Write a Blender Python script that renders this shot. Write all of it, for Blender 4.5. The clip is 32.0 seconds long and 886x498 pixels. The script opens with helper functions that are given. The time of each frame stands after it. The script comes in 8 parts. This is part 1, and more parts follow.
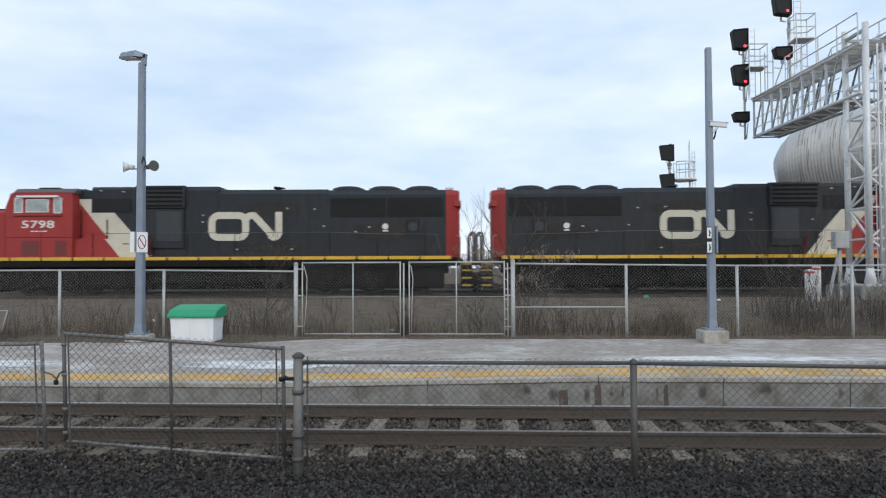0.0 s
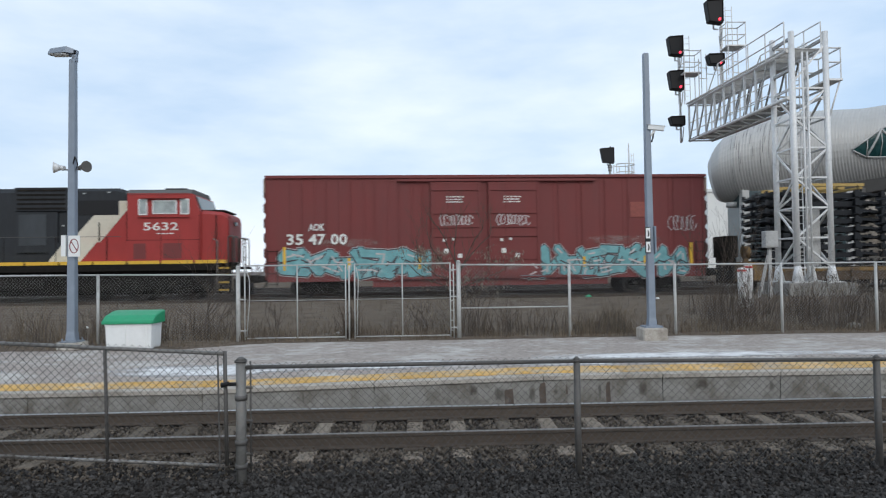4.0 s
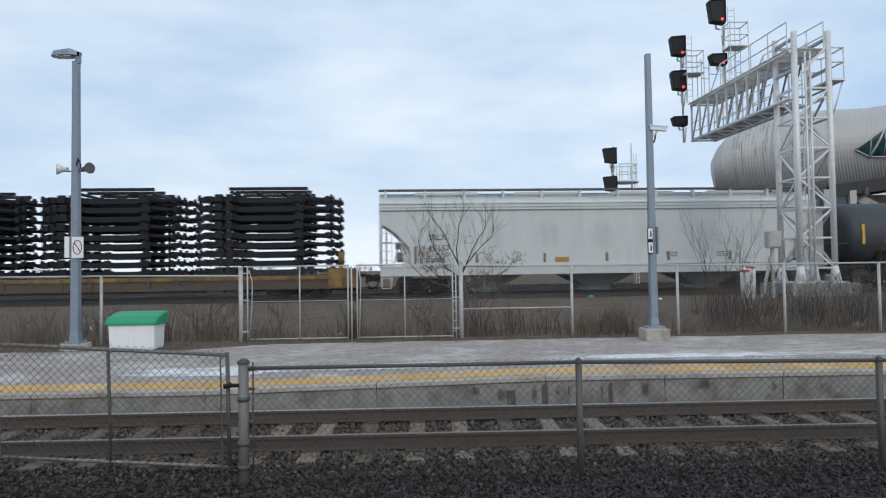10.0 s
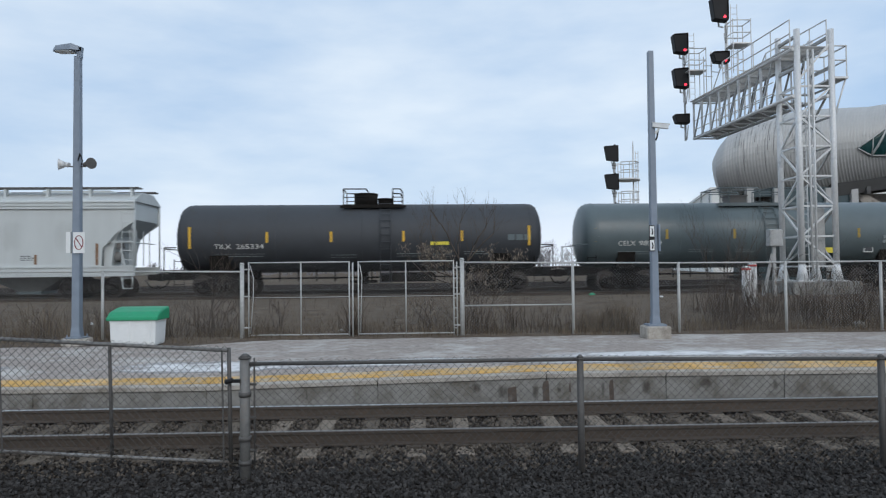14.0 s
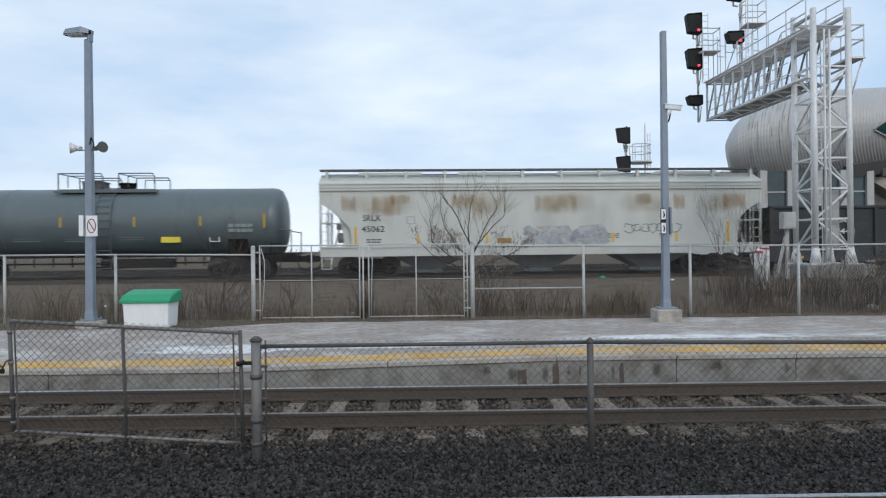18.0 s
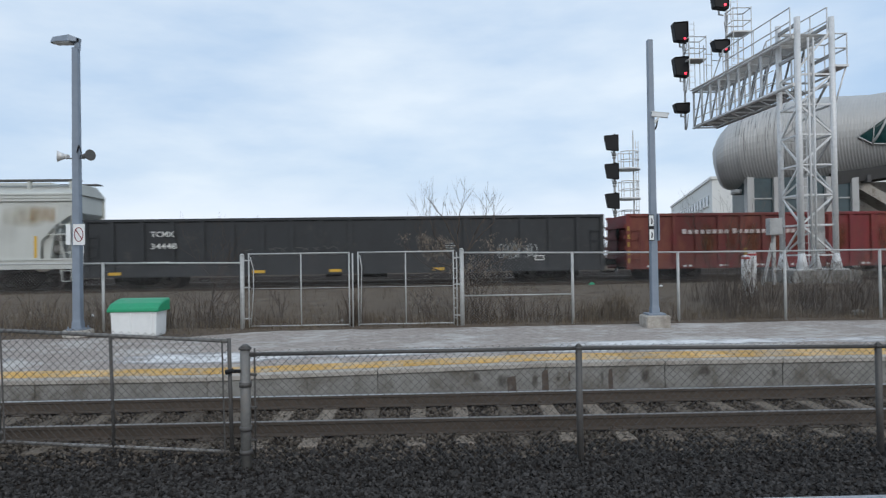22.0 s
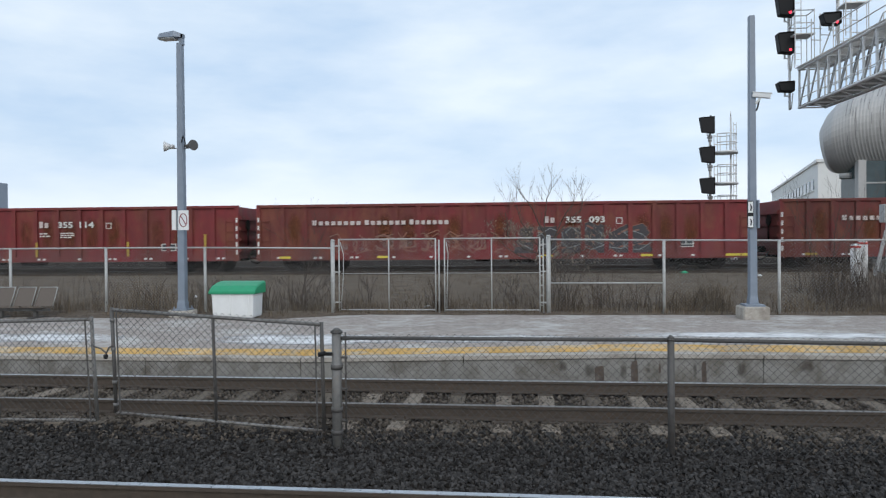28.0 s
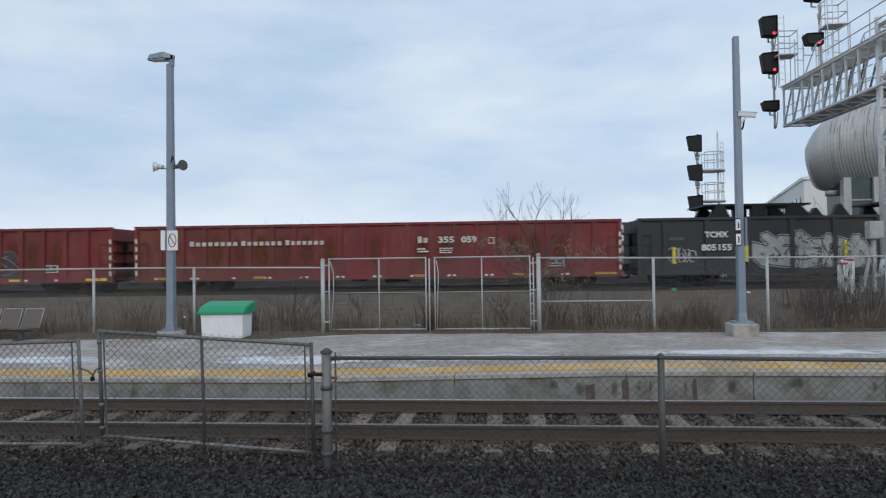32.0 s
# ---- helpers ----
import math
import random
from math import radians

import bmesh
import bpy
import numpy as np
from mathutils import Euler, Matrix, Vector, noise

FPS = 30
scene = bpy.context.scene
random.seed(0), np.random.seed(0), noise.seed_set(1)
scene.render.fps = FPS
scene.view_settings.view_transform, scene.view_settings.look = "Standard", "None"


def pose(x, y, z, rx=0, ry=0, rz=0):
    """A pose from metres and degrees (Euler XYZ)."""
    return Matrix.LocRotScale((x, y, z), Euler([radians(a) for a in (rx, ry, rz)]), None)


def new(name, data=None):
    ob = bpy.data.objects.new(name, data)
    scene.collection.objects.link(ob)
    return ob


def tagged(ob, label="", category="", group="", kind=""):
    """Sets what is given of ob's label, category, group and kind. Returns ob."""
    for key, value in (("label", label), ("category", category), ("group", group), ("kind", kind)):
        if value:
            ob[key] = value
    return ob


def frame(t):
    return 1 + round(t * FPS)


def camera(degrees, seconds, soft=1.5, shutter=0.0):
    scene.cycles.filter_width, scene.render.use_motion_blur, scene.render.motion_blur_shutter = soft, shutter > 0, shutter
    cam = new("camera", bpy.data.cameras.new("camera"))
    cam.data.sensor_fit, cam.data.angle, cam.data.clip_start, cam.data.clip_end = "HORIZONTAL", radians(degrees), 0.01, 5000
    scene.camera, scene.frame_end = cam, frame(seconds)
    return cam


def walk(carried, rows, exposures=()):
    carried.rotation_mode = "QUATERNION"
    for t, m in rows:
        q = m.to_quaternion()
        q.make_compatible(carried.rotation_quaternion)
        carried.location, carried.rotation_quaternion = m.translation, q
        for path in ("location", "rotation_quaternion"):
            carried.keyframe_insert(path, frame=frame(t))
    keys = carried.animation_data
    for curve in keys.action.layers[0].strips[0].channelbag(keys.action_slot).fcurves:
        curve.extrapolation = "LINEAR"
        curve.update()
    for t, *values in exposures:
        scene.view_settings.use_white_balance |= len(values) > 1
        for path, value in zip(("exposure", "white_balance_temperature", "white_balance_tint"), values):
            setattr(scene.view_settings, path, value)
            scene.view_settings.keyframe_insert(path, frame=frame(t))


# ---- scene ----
LENS = 67.13
# seconds, eye x, y, z, turn to the left, tilt up, lean (degrees)
PATH = (
    (0, -0.003, 0.010, 1.981, 2.87, 1.62, -0.23), (0.5, -0.001, 0.005, 1.968, 2.48, 1.64, -0.21), (1, 0.002, 0.011, 1.978, 2.61, 1.60, -0.46),
    (1.5, -0.002, 0.010, 1.975, 2.84, 1.65, -0.97), (2, 0.001, 0.007, 1.977, 2.64, 1.72, -1.15), (2.5, 0.002, 0.006, 1.983, 0.44, 1.78, -0.64),
    (3, 0.007, 0.007, 1.975, -0.58, 1.82, -0.61), (3.5, 0.002, 0.008, 1.975, -1.19, 1.77, -0.83), (5.5, 0.000, 0.020, 1.975, -2.80, 1.69, -0.31),
    (6, 0.006, 0.016, 1.978, -2.91, 1.52, -0.41), (6.5, 0.002, 0.002, 1.980, -2.98, 1.46, -0.49), (7, 0.000, 0.013, 1.982, -3.00, 1.48, -0.34),
    (7.5, 0.006, 0.008, 1.979, -2.94, 1.54, -0.47), (8, -0.000, 0.015, 1.980, -2.39, 1.56, -0.91), (8.5, -0.005, 0.010, 1.973, -1.38, 1.67, -1.18),
    (9, 0.000, 0.010, 1.976, -1.16, 1.68, -0.99), (9.5, -0.002, 0.009, 1.979, -1.26, 1.65, -0.90), (10, 0.010, -0.002, 1.985, -1.55, 1.77, -0.86),
    (10.5, 0.013, -0.007, 1.986, -2.06, 2.00, -0.67), (11, 0.011, -0.003, 1.978, -2.52, 2.21, -0.55), (11.5, 0.009, -0.003, 1.981, -2.81, 2.31, -0.61),
    (12, 0.003, 0.007, 1.979, -2.91, 2.30, -0.46), (12.5, -0.001, 0.007, 1.974, -2.68, 2.20, -0.29), (13, -0.004, 0.003, 1.980, -2.26, 1.98, -0.31),
    (13.5, -0.002, 0.002, 1.977, -1.86, 1.73, -0.35), (14, -0.001, 0.007, 1.976, -1.47, 1.53, -0.62), (14.5, -0.006, 0.006, 1.975, -1.18, 1.37, -0.74),
    (16.5, 0.000, 0.018, 1.971, -0.66, 0.41, -0.76), (17, 0.002, 0.023, 1.972, -0.57, 0.27, -0.71), (17.5, 0.001, 0.011, 1.970, -0.55, 0.13, -0.67),
    (18, 0.006, 0.017, 1.975, -0.56, 0.09, -0.64), (18.5, 0.006, 0.021, 1.973, -0.63, 0.09, -0.57), (19, 0.004, 0.024, 1.972, -0.69, 0.10, -0.65),
    (19.5, -0.001, 0.028, 1.972, -0.76, 0.09, -0.71), (20, 0.003, 0.022, 1.974, -0.68, 0.10, -0.93), (20.5, 0.003, 0.018, 1.972, -0.46, 0.20, -1.41),
    (21, 0.006, 0.016, 1.975, -0.32, 0.37, -1.69), (21.5, 0.014, 0.014, 1.976, -0.46, 0.59, -1.62), (22, 0.016, -0.011, 1.972, -1.43, 0.71, -0.87),
    (22.5, 0.019, -0.025, 1.977, -4.55, 0.53, 0.03), (23, 0.015, -0.018, 1.971, -5.68, 0.36, 0.24), (23.5, 0.011, -0.036, 1.978, -4.08, 0.13, -0.25),
    (24, 0.004, -0.039, 1.973, -2.85, 0.06, -0.51), (24.5, -0.003, -0.043, 1.970, -2.62, -0.32, -0.77), (26.5, -0.037, -0.019, 1.987, 0.52, -2.39, -1.14),
    (27, -0.023, -0.006, 1.988, 3.39, -2.16, -1.10), (27.5, -0.016, -0.015, 1.995, 4.74, -1.31, -0.57), (28, -0.007, -0.015, 1.994, 5.87, -0.44, -0.48),
    (28.5, -0.006, -0.011, 1.998, 6.62, 0.13, -0.58), (29, -0.009, -0.018, 1.999, 6.85, 0.51, -0.60), (29.5, -0.012, -0.011, 1.997, 6.81, 0.87, -0.83),
    (30, -0.011, -0.012, 2.001, 6.64, 1.11, -1.09), (30.5, -0.009, -0.020, 1.998, 6.46, 1.21, -1.29), (31, -0.006, -0.024, 1.994, 6.18, 1.34, -1.33),
    (31.5, -0.003, -0.020, 2.001, 5.81, 1.28, -1.13), (32, 0.001, -0.024, 1.999, 5.04, 1.15, -0.79),
)
cam = camera(LENS, 32.0, soft=1.2, shutter=0.35)
walk(cam, [(t, pose(x, y, z, 90 + tilt, 0, turn) @ pose(0, 0, 0, 0, 0, lean)) for t, x, y, z, turn, tilt, lean in PATH],
     exposures=((0, 0.10, 6430, 10), (3, 0.10, 6430, 10), (6, 0.1, 6450, 10), (9, 0.04, 6450, 10), (11, -0.14, 6250, 10), (12.5, -0.17, 6250, 10), (14, -0.11, 6250, 10), (17, 0.0, 6330, 10), (19, 0.02, 6380, 10), (22, -0.06, 6330, 10), (24, -0.06, 6350, 10), (26.5, 0.15, 6500, 10),
                (27.2, 0.13, 6500, 10), (29, -0.1, 6270, 10), (31, -0.2, 6250, 10), (32, -0.22, 6250, 10)))

# ---- world and sun: a bright overcast winter sky ----
SUN_UP, SUN_TURN = 32, 200
world = bpy.data.worlds.new("world")
scene.world = world
world.use_nodes = True
wn, wl = world.node_tree.nodes, world.node_tree.links
wn.clear()
w_out, w_bg = wn.new("ShaderNodeOutputWorld"), wn.new("ShaderNodeBackground")
w_sky = wn.new("ShaderNodeTexSky")
w_sky.sky_type, w_sky.sun_disc = "NISHITA", False
w_sky.sun_elevation, w_sky.sun_rotation = radians(SUN_UP), radians(SUN_TURN)
w_sky.air_density, w_sky.dust_density = 1.0, 2.0
w_co = wn.new("ShaderNodeTexCoord")
w_map = wn.new("ShaderNodeMapping")
w_map.inputs["Scale"].default_value = (1.0, 1.0, 3.2)
w_big, w_small = wn.new("ShaderNodeTexNoise"), wn.new("ShaderNodeTexNoise")
for node, size, detail in ((w_big, 2.3, 6), (w_small, 6.0, 8)):
    node.inputs["Scale"].default_value, node.inputs["Detail"].default_value = size, detail
    wl.new(w_co.outputs["Generated"], w_map.inputs["Vector"])
    wl.new(w_map.outputs["Vector"], node.inputs["Vector"])
w_sum = wn.new("ShaderNodeMath")
w_sum.operation = "MULTIPLY_ADD"
w_sum.inputs[1].default_value = 0.35
wl.new(w_small.outputs["Fac"], w_sum.inputs[0])
wl.new(w_big.outputs["Fac"], w_sum.inputs[2])
w_ramp = wn.new("ShaderNodeValToRGB")
w_ramp.color_ramp.elements[0].position, w_ramp.color_ramp.elements[0].color = 0.50, (5.3, 7.1, 9.4, 1)
w_ramp.color_ramp.elements[1].position, w_ramp.color_ramp.elements[1].color = 0.86, (9.0, 10.0, 10.9, 1)
wl.new(w_sum.outputs[0], w_ramp.inputs["Fac"])
w_mix = wn.new("ShaderNodeMixRGB")
w_mix.inputs["Fac"].default_value = 0.86
wl.new(w_sky.outputs["Color"], w_mix.inputs[1])
wl.new(w_ramp.outputs["Color"], w_mix.inputs[2])
w_split, w_low = wn.new("ShaderNodeSeparateXYZ"), wn.new("ShaderNodeMapRange")
wl.new(w_co.outputs["Generated"], w_split.inputs[0])
wl.new(w_split.outputs["Z"], w_low.inputs["Value"])
w_low.inputs["From Min"].default_value, w_low.inputs["From Max"].default_value = 0.02, 0.135
w_low.inputs["To Min"].default_value, w_low.inputs["To Max"].default_value = 0.80, 0.0
w_low.interpolation_type = "SMOOTHSTEP"
w_glow = wn.new("ShaderNodeMixRGB")
w_glow.inputs[2].default_value = (9.9, 10.5, 11.2, 1)
wl.new(w_low.outputs[0], w_glow.inputs["Fac"])
wl.new(w_mix.outputs["Color"], w_glow.inputs[1])
wl.new(w_glow.outputs["Color"], w_bg.inputs["Color"])
w_bg.inputs["Strength"].default_value = 0.10
wl.new(w_bg.outputs[0], w_out.inputs[0])
sun_data = bpy.data.lights.new("sun", "SUN")
sun_data.energy, sun_data.angle, sun_data.color = 0.9, radians(25), (1.0, 0.91, 0.80)
sun = new("sun", sun_data)
sun.matrix_world = pose(0, 0, 40, 90 - SUN_UP, 0, SUN_TURN - 180)


# ---- materials ----
def ink(nodes, links, scale, detail=6.0, rough=0.6, co=None, stretch=None):
    n = nodes.new("ShaderNodeTexNoise")
    n.inputs["Scale"].default_value, n.inputs["Detail"].default_value, n.inputs["Roughness"].default_value = scale, detail, rough
    if co is not None:
        if stretch:
            m = nodes.new("ShaderNodeMapping")
            m.inputs["Scale"].default_value = stretch
            links.new(co, m.inputs["Vector"])
            co = m.outputs["Vector"]
        links.new(co, n.inputs["Vector"])
    return n.outputs["Fac"]


def ramp(nodes, links, fac, stops):
    r = nodes.new("ShaderNodeValToRGB")
    els = r.color_ramp.elements
    while len(els) < len(stops):
        els.new(0.5)
    for e, (p, c) in zip(els, stops):
        e.position, e.color = p, (*c, 1) if len(c) == 3 else c
    links.new(fac, r.inputs["Fac"])
    return r.outputs["Color"]


def mixed(nodes, links, fac, a, b, mode="MIX"):
    m = nodes.new("ShaderNodeMixRGB")
    m.blend_type = mode
    for sock, v in zip(m.inputs, (fac, a, b)):
        if isinstance(v, (int, float)):
            sock.default_value = v
        elif isinstance(v, tuple):
            sock.default_value = (*v, 1)
        else:
            links.new(v, sock)
    return m.outputs[0]


def shade(v, k):
    return tuple(min(1.0, c * k) for c in v)


def material(name, color, rough=0.7, metal=0.0, vary=0.25, grain=9.0, dirt=None, dirt_scale=1.2, dirt_from=0.55, stretch=None,
             bump=0.15, bump_scale=60.0, island=0.0, pick=0.0, second=None, glow=None, spec=0.5):
    """A plain surface with grain, broad stains and relief. dirt: a stain colour; island, pick: how far pieces differ."""
    m = bpy.data.materials.new(name)
    m.use_nodes = True
    nodes, links = m.node_tree.nodes, m.node_tree.links
    bsdf = nodes["Principled BSDF"]
    co = nodes.new("ShaderNodeTexCoord").outputs["Object"]
    fine = ink(nodes, links, grain, 7, 0.65, co, stretch)
    col = ramp(nodes, links, fine, [(0.25, shade(color, 1 - vary)), (0.75, shade(color, 1 + vary))])
    if second:
        patch = ink(nodes, links, grain * 0.22, 4, 0.6, co, stretch)
        col = mixed(nodes, links, ramp(nodes, links, patch, [(0.42, (0, 0, 0)), (0.62, (1, 1, 1))]), col, second)
    if dirt:
        broad = ink(nodes, links, dirt_scale, 11, 0.78, co, stretch)
        mask = ramp(nodes, links, broad, [(dirt_from, (0, 0, 0)), (min(0.99, dirt_from + 0.16), (1, 1, 1))])
        col = mixed(nodes, links, mask, col, dirt)
    for source, amount in ((("ShaderNodeNewGeometry", "Random Per Island"), island), (("ShaderNodeObjectInfo", "Random"), pick)):
        if amount:
            rnd = nodes.new(source[0]).outputs[source[1]]
            col = mixed(nodes, links, 1.0, col, ramp(nodes, links, rnd, [(0, (1 - amount,) * 3), (1, (1 + amount,) * 3)]), "MULTIPLY")
    links.new(col, bsdf.inputs["Base Color"])
    bsdf.inputs["Metallic"].default_value, bsdf.inputs["Specular IOR Level"].default_value = metal, spec
    links.new(ramp(nodes, links, fine, [(0.2, (max(0.03, rough - 0.12),) * 3), (0.8, (min(1, rough + 0.12),) * 3)]), bsdf.inputs["Roughness"])
    if bump:
        b = nodes.new("ShaderNodeBump")
        b.inputs["Strength"].default_value, b.inputs["Distance"].default_value = bump, 0.01
        links.new(ink(nodes, links, bump_scale, 5, 0.6, co, stretch), b.inputs["Height"])
        links.new(b.outputs[0], bsdf.inputs["Normal"])
    if glow:
        bsdf.inputs["Emission Color"].default_value, bsdf.inputs["Emission Strength"].default_value = (*glow[0], 1), glow[1]
    return m


m_ballast = material("ballast", (0.057, 0.054, 0.052), 0.9, vary=0.4, grain=25, island=0.5, spec=0.0, bump=0.4, bump_scale=90)
m_ballast_track = material("ballast_track", (0.114, 0.096, 0.079), 0.9, vary=0.4, grain=25, island=0.6, spec=0.0, bump=0.4, bump_scale=90)
m_ballast_bed = material("ballast_bed", (0.040, 0.034, 0.030), 0.95, spec=0.0, vary=0.6, grain=30, bump=1.0, bump_scale=40)
# Duller zinc for plain grey parts; on the gantry it also paints shaded members.
m_galv_shade = material("galvanised_dull_shaded", (0.42, 0.42, 0.41), 0.6, 0.2, vary=0.2, grain=14, dirt=(0.30, 0.29, 0.28), bump=0.08)
m_ballast_far = material("ballast_far", (0.060, 0.049, 0.041), 0.95, spec=0.0, vary=0.4, grain=10, island=0.5, bump=0.3)
m_scrub_soil = material("scrub_soil", (0.138, 0.112, 0.088), 0.95, spec=0.0, vary=0.45, grain=3, dirt=(0.085, 0.068, 0.053), dirt_scale=0.55, bump=0.9, bump_scale=14)
m_rail = material("rail_steel", (0.094, 0.074, 0.058), 0.75, 0.2, vary=0.3, grain=12, dirt=(0.12, 0.078, 0.05), bump=0.3)
m_rail_top = material("rail_head", (0.55, 0.56, 0.58), 0.32, 0.9, vary=0.15, grain=20, bump=0.05)
m_rail_dull = material("rail_head_dull", (0.22, 0.205, 0.19), 0.6, 0.5, vary=0.25, grain=14, bump=0.1)
m_tie = material("tie_wood", (0.185, 0.155, 0.125), 0.9, spec=0.0, vary=0.45, grain=7, stretch=(6, 1, 6), dirt=(0.07, 0.056, 0.046), dirt_from=0.5, pick=0.4, bump=0.7, bump_scale=30)
m_concrete = material("platform_concrete", (0.43, 0.395, 0.35), 0.9, spec=0.0, vary=0.2, grain=8, dirt=(0.25, 0.22, 0.185), dirt_scale=1.4, dirt_from=0.5, bump=0.35, bump_scale=50)
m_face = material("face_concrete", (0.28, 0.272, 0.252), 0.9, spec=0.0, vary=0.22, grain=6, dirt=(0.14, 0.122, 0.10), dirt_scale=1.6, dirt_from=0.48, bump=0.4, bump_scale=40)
m_asphalt = material("platform_asphalt", (0.355, 0.312, 0.280), 0.95, spec=0.0, vary=0.35, grain=10, dirt=(0.56, 0.535, 0.50), dirt_scale=1.2, dirt_from=0.49, stretch=(0.75, 1.0, 1), bump=0.4, bump_scale=120)
m_yellow = material("tactile_yellow", (0.60, 0.355, 0.10), 0.85, spec=0.2, vary=0.25, grain=18, dirt=(0.47, 0.39, 0.29), dirt_scale=2.4, dirt_from=0.45, pick=0.15, bump=0.3)
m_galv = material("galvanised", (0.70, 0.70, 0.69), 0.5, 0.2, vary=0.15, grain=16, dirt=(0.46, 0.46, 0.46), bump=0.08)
m_galv_dark = material("weathered_galvanised", (0.118, 0.112, 0.106), 0.65, 0.35, vary=0.25, grain=22, dirt=(0.12, 0.09, 0.07), dirt_scale=5, bump=0.2)
m_gate_rail = material("gate_rail", (0.29, 0.285, 0.275), 0.6, 0.25, vary=0.3, grain=20, dirt=(0.15, 0.13, 0.11), dirt_scale=6, dirt_from=0.45, bump=0.2)
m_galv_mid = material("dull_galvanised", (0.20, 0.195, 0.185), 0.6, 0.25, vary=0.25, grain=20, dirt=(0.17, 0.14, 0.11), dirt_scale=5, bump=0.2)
m_fence = material("fence_galvanised", (0.47, 0.47, 0.455), 0.55, 0.25, vary=0.2, grain=16, dirt=(0.27, 0.26, 0.25), dirt_scale=3, bump=0.1)
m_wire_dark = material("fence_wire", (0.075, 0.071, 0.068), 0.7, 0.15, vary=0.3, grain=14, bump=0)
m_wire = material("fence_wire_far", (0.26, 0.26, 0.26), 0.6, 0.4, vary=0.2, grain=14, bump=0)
m_pole = material("pole_blue_grey", (0.225, 0.265, 0.32), 0.45, 0.1, vary=0.12, grain=5, dirt=(0.22, 0.25, 0.29), bump=0.05)
m_white = material("white_plastic", (0.78, 0.79, 0.78), 0.55, vary=0.06, grain=5, dirt=(0.6, 0.6, 0.57), dirt_scale=2.5, dirt_from=0.6, bump=0.1)
m_green = material("green_plastic", (0.02, 0.30, 0.14), 0.5, vary=0.12, grain=6, dirt=(0.05, 0.36, 0.2), bump=0.1)
m_black = material("black_paint", (0.014, 0.014, 0.015), 0.6, spec=0.3, vary=0.3, grain=10, bump=0.1)
m_red_glow = material("signal_red", (0.5, 0.02, 0.03), 0.3, vary=0.05, bump=0, glow=((1.0, 0.03, 0.06), 3.2))
m_glass = material("window_glass", (0.05, 0.075, 0.08), 0.08, 0.0, vary=0.3, grain=0.6, bump=0)
m_aluminium = material("tube_cladding", (0.455, 0.45, 0.435), 0.55, 0.2, vary=0.08, grain=0.6, dirt=(0.37, 0.365, 0.35), dirt_scale=0.3, bump=0.05)
m_build = material("office_wall", (0.80, 0.80, 0.77), 0.8, vary=0.05, grain=0.5, bump=0.05)
m_grass = material("dry_grass", (0.150, 0.119, 0.086), 0.95, spec=0.0, vary=0.3, grain=4, island=0.5, bump=0)
m_twig = material("twig_bark", (0.082, 0.066, 0.055), 0.95, spec=0.1, vary=0.3, grain=12, bump=0.3)
# Its paler patches carry dirt and also a painted grey sheen.
m_loco_black = material("loco_black", (0.021, 0.024, 0.028), 0.55, spec=0.35, vary=0.4, grain=3, dirt=(0.048, 0.047, 0.047), dirt_scale=1.1, dirt_from=0.55, stretch=(1.4, 1, 0.35), bump=0.08)
m_loco_red = material("loco_red", (0.34, 0.042, 0.038), 0.55, spec=0.3, vary=0.12, grain=2, dirt=(0.27, 0.04, 0.035), dirt_scale=1.1, stretch=(1, 1, 0.4), bump=0.08)
m_loco_white = material("loco_white", (0.62, 0.58, 0.47), 0.6, vary=0.1, grain=3, dirt=(0.45, 0.40, 0.30), dirt_scale=1.5, bump=0.08)
m_stripe = material("stripe_yellow", (0.70, 0.42, 0.04), 0.6, vary=0.15, grain=4, dirt=(0.42, 0.28, 0.06), dirt_scale=1.2, bump=0.1)
m_step_yellow = material("step_yellow", (0.42, 0.27, 0.04), 0.7, vary=0.3, grain=8, dirt=(0.12, 0.08, 0.04), dirt_scale=5, bump=0.2)
m_under = material("underframe_black", (0.018, 0.016, 0.0145), 0.9, spec=0.1, vary=0.4, grain=6, dirt=(0.036, 0.03, 0.024), dirt_scale=2.0, bump=0.3)
m_wheel = material("wheel_steel", (0.06, 0.05, 0.045), 0.6, 0.5, vary=0.3, grain=10, bump=0.2)
m_box = material("boxcar_red", (0.168, 0.033, 0.031), 0.65, vary=0.12, grain=1.8, dirt=(0.16, 0.036, 0.03), dirt_scale=0.7, stretch=(1, 1, 0.25), bump=0.1)
m_flat_yellow = material("flatcar_yellow", (0.24, 0.135, 0.028), 0.7, vary=0.25, grain=3, dirt=(0.085, 0.055, 0.03), dirt_scale=0.9, dirt_from=0.44, stretch=(1, 1, 0.4), bump=0.15)
m_frame = material("frame_black", (0.009, 0.0105, 0.0135), 0.5, spec=0.3, vary=0.2, grain=4, bump=0.1)
m_hopper = material("hopper_grey", (0.56, 0.585, 0.575), 0.6, vary=0.06, grain=1.5, dirt=(0.48, 0.49, 0.46), dirt_scale=0.8, stretch=(1, 1, 0.2), bump=0.06)
m_hopper_rust = material("hopper_rusty", (0.55, 0.56, 0.52), 0.65, vary=0.08, grain=1.5, dirt=(0.43, 0.35, 0.25), dirt_scale=0.9, dirt_from=0.60, stretch=(1, 1, 0.35), bump=0.08)
m_tank_black = material("tank_black", (0.046, 0.050, 0.056), 0.62, vary=0.2, grain=1.4, dirt=(0.045, 0.043, 0.04), dirt_scale=0.9, bump=0.06)
m_tank_grey = material("tank_grey_green", (0.108, 0.136, 0.142), 0.4, vary=0.12, grain=1.2, dirt=(0.10, 0.115, 0.11), dirt_scale=0.8, bump=0.06)
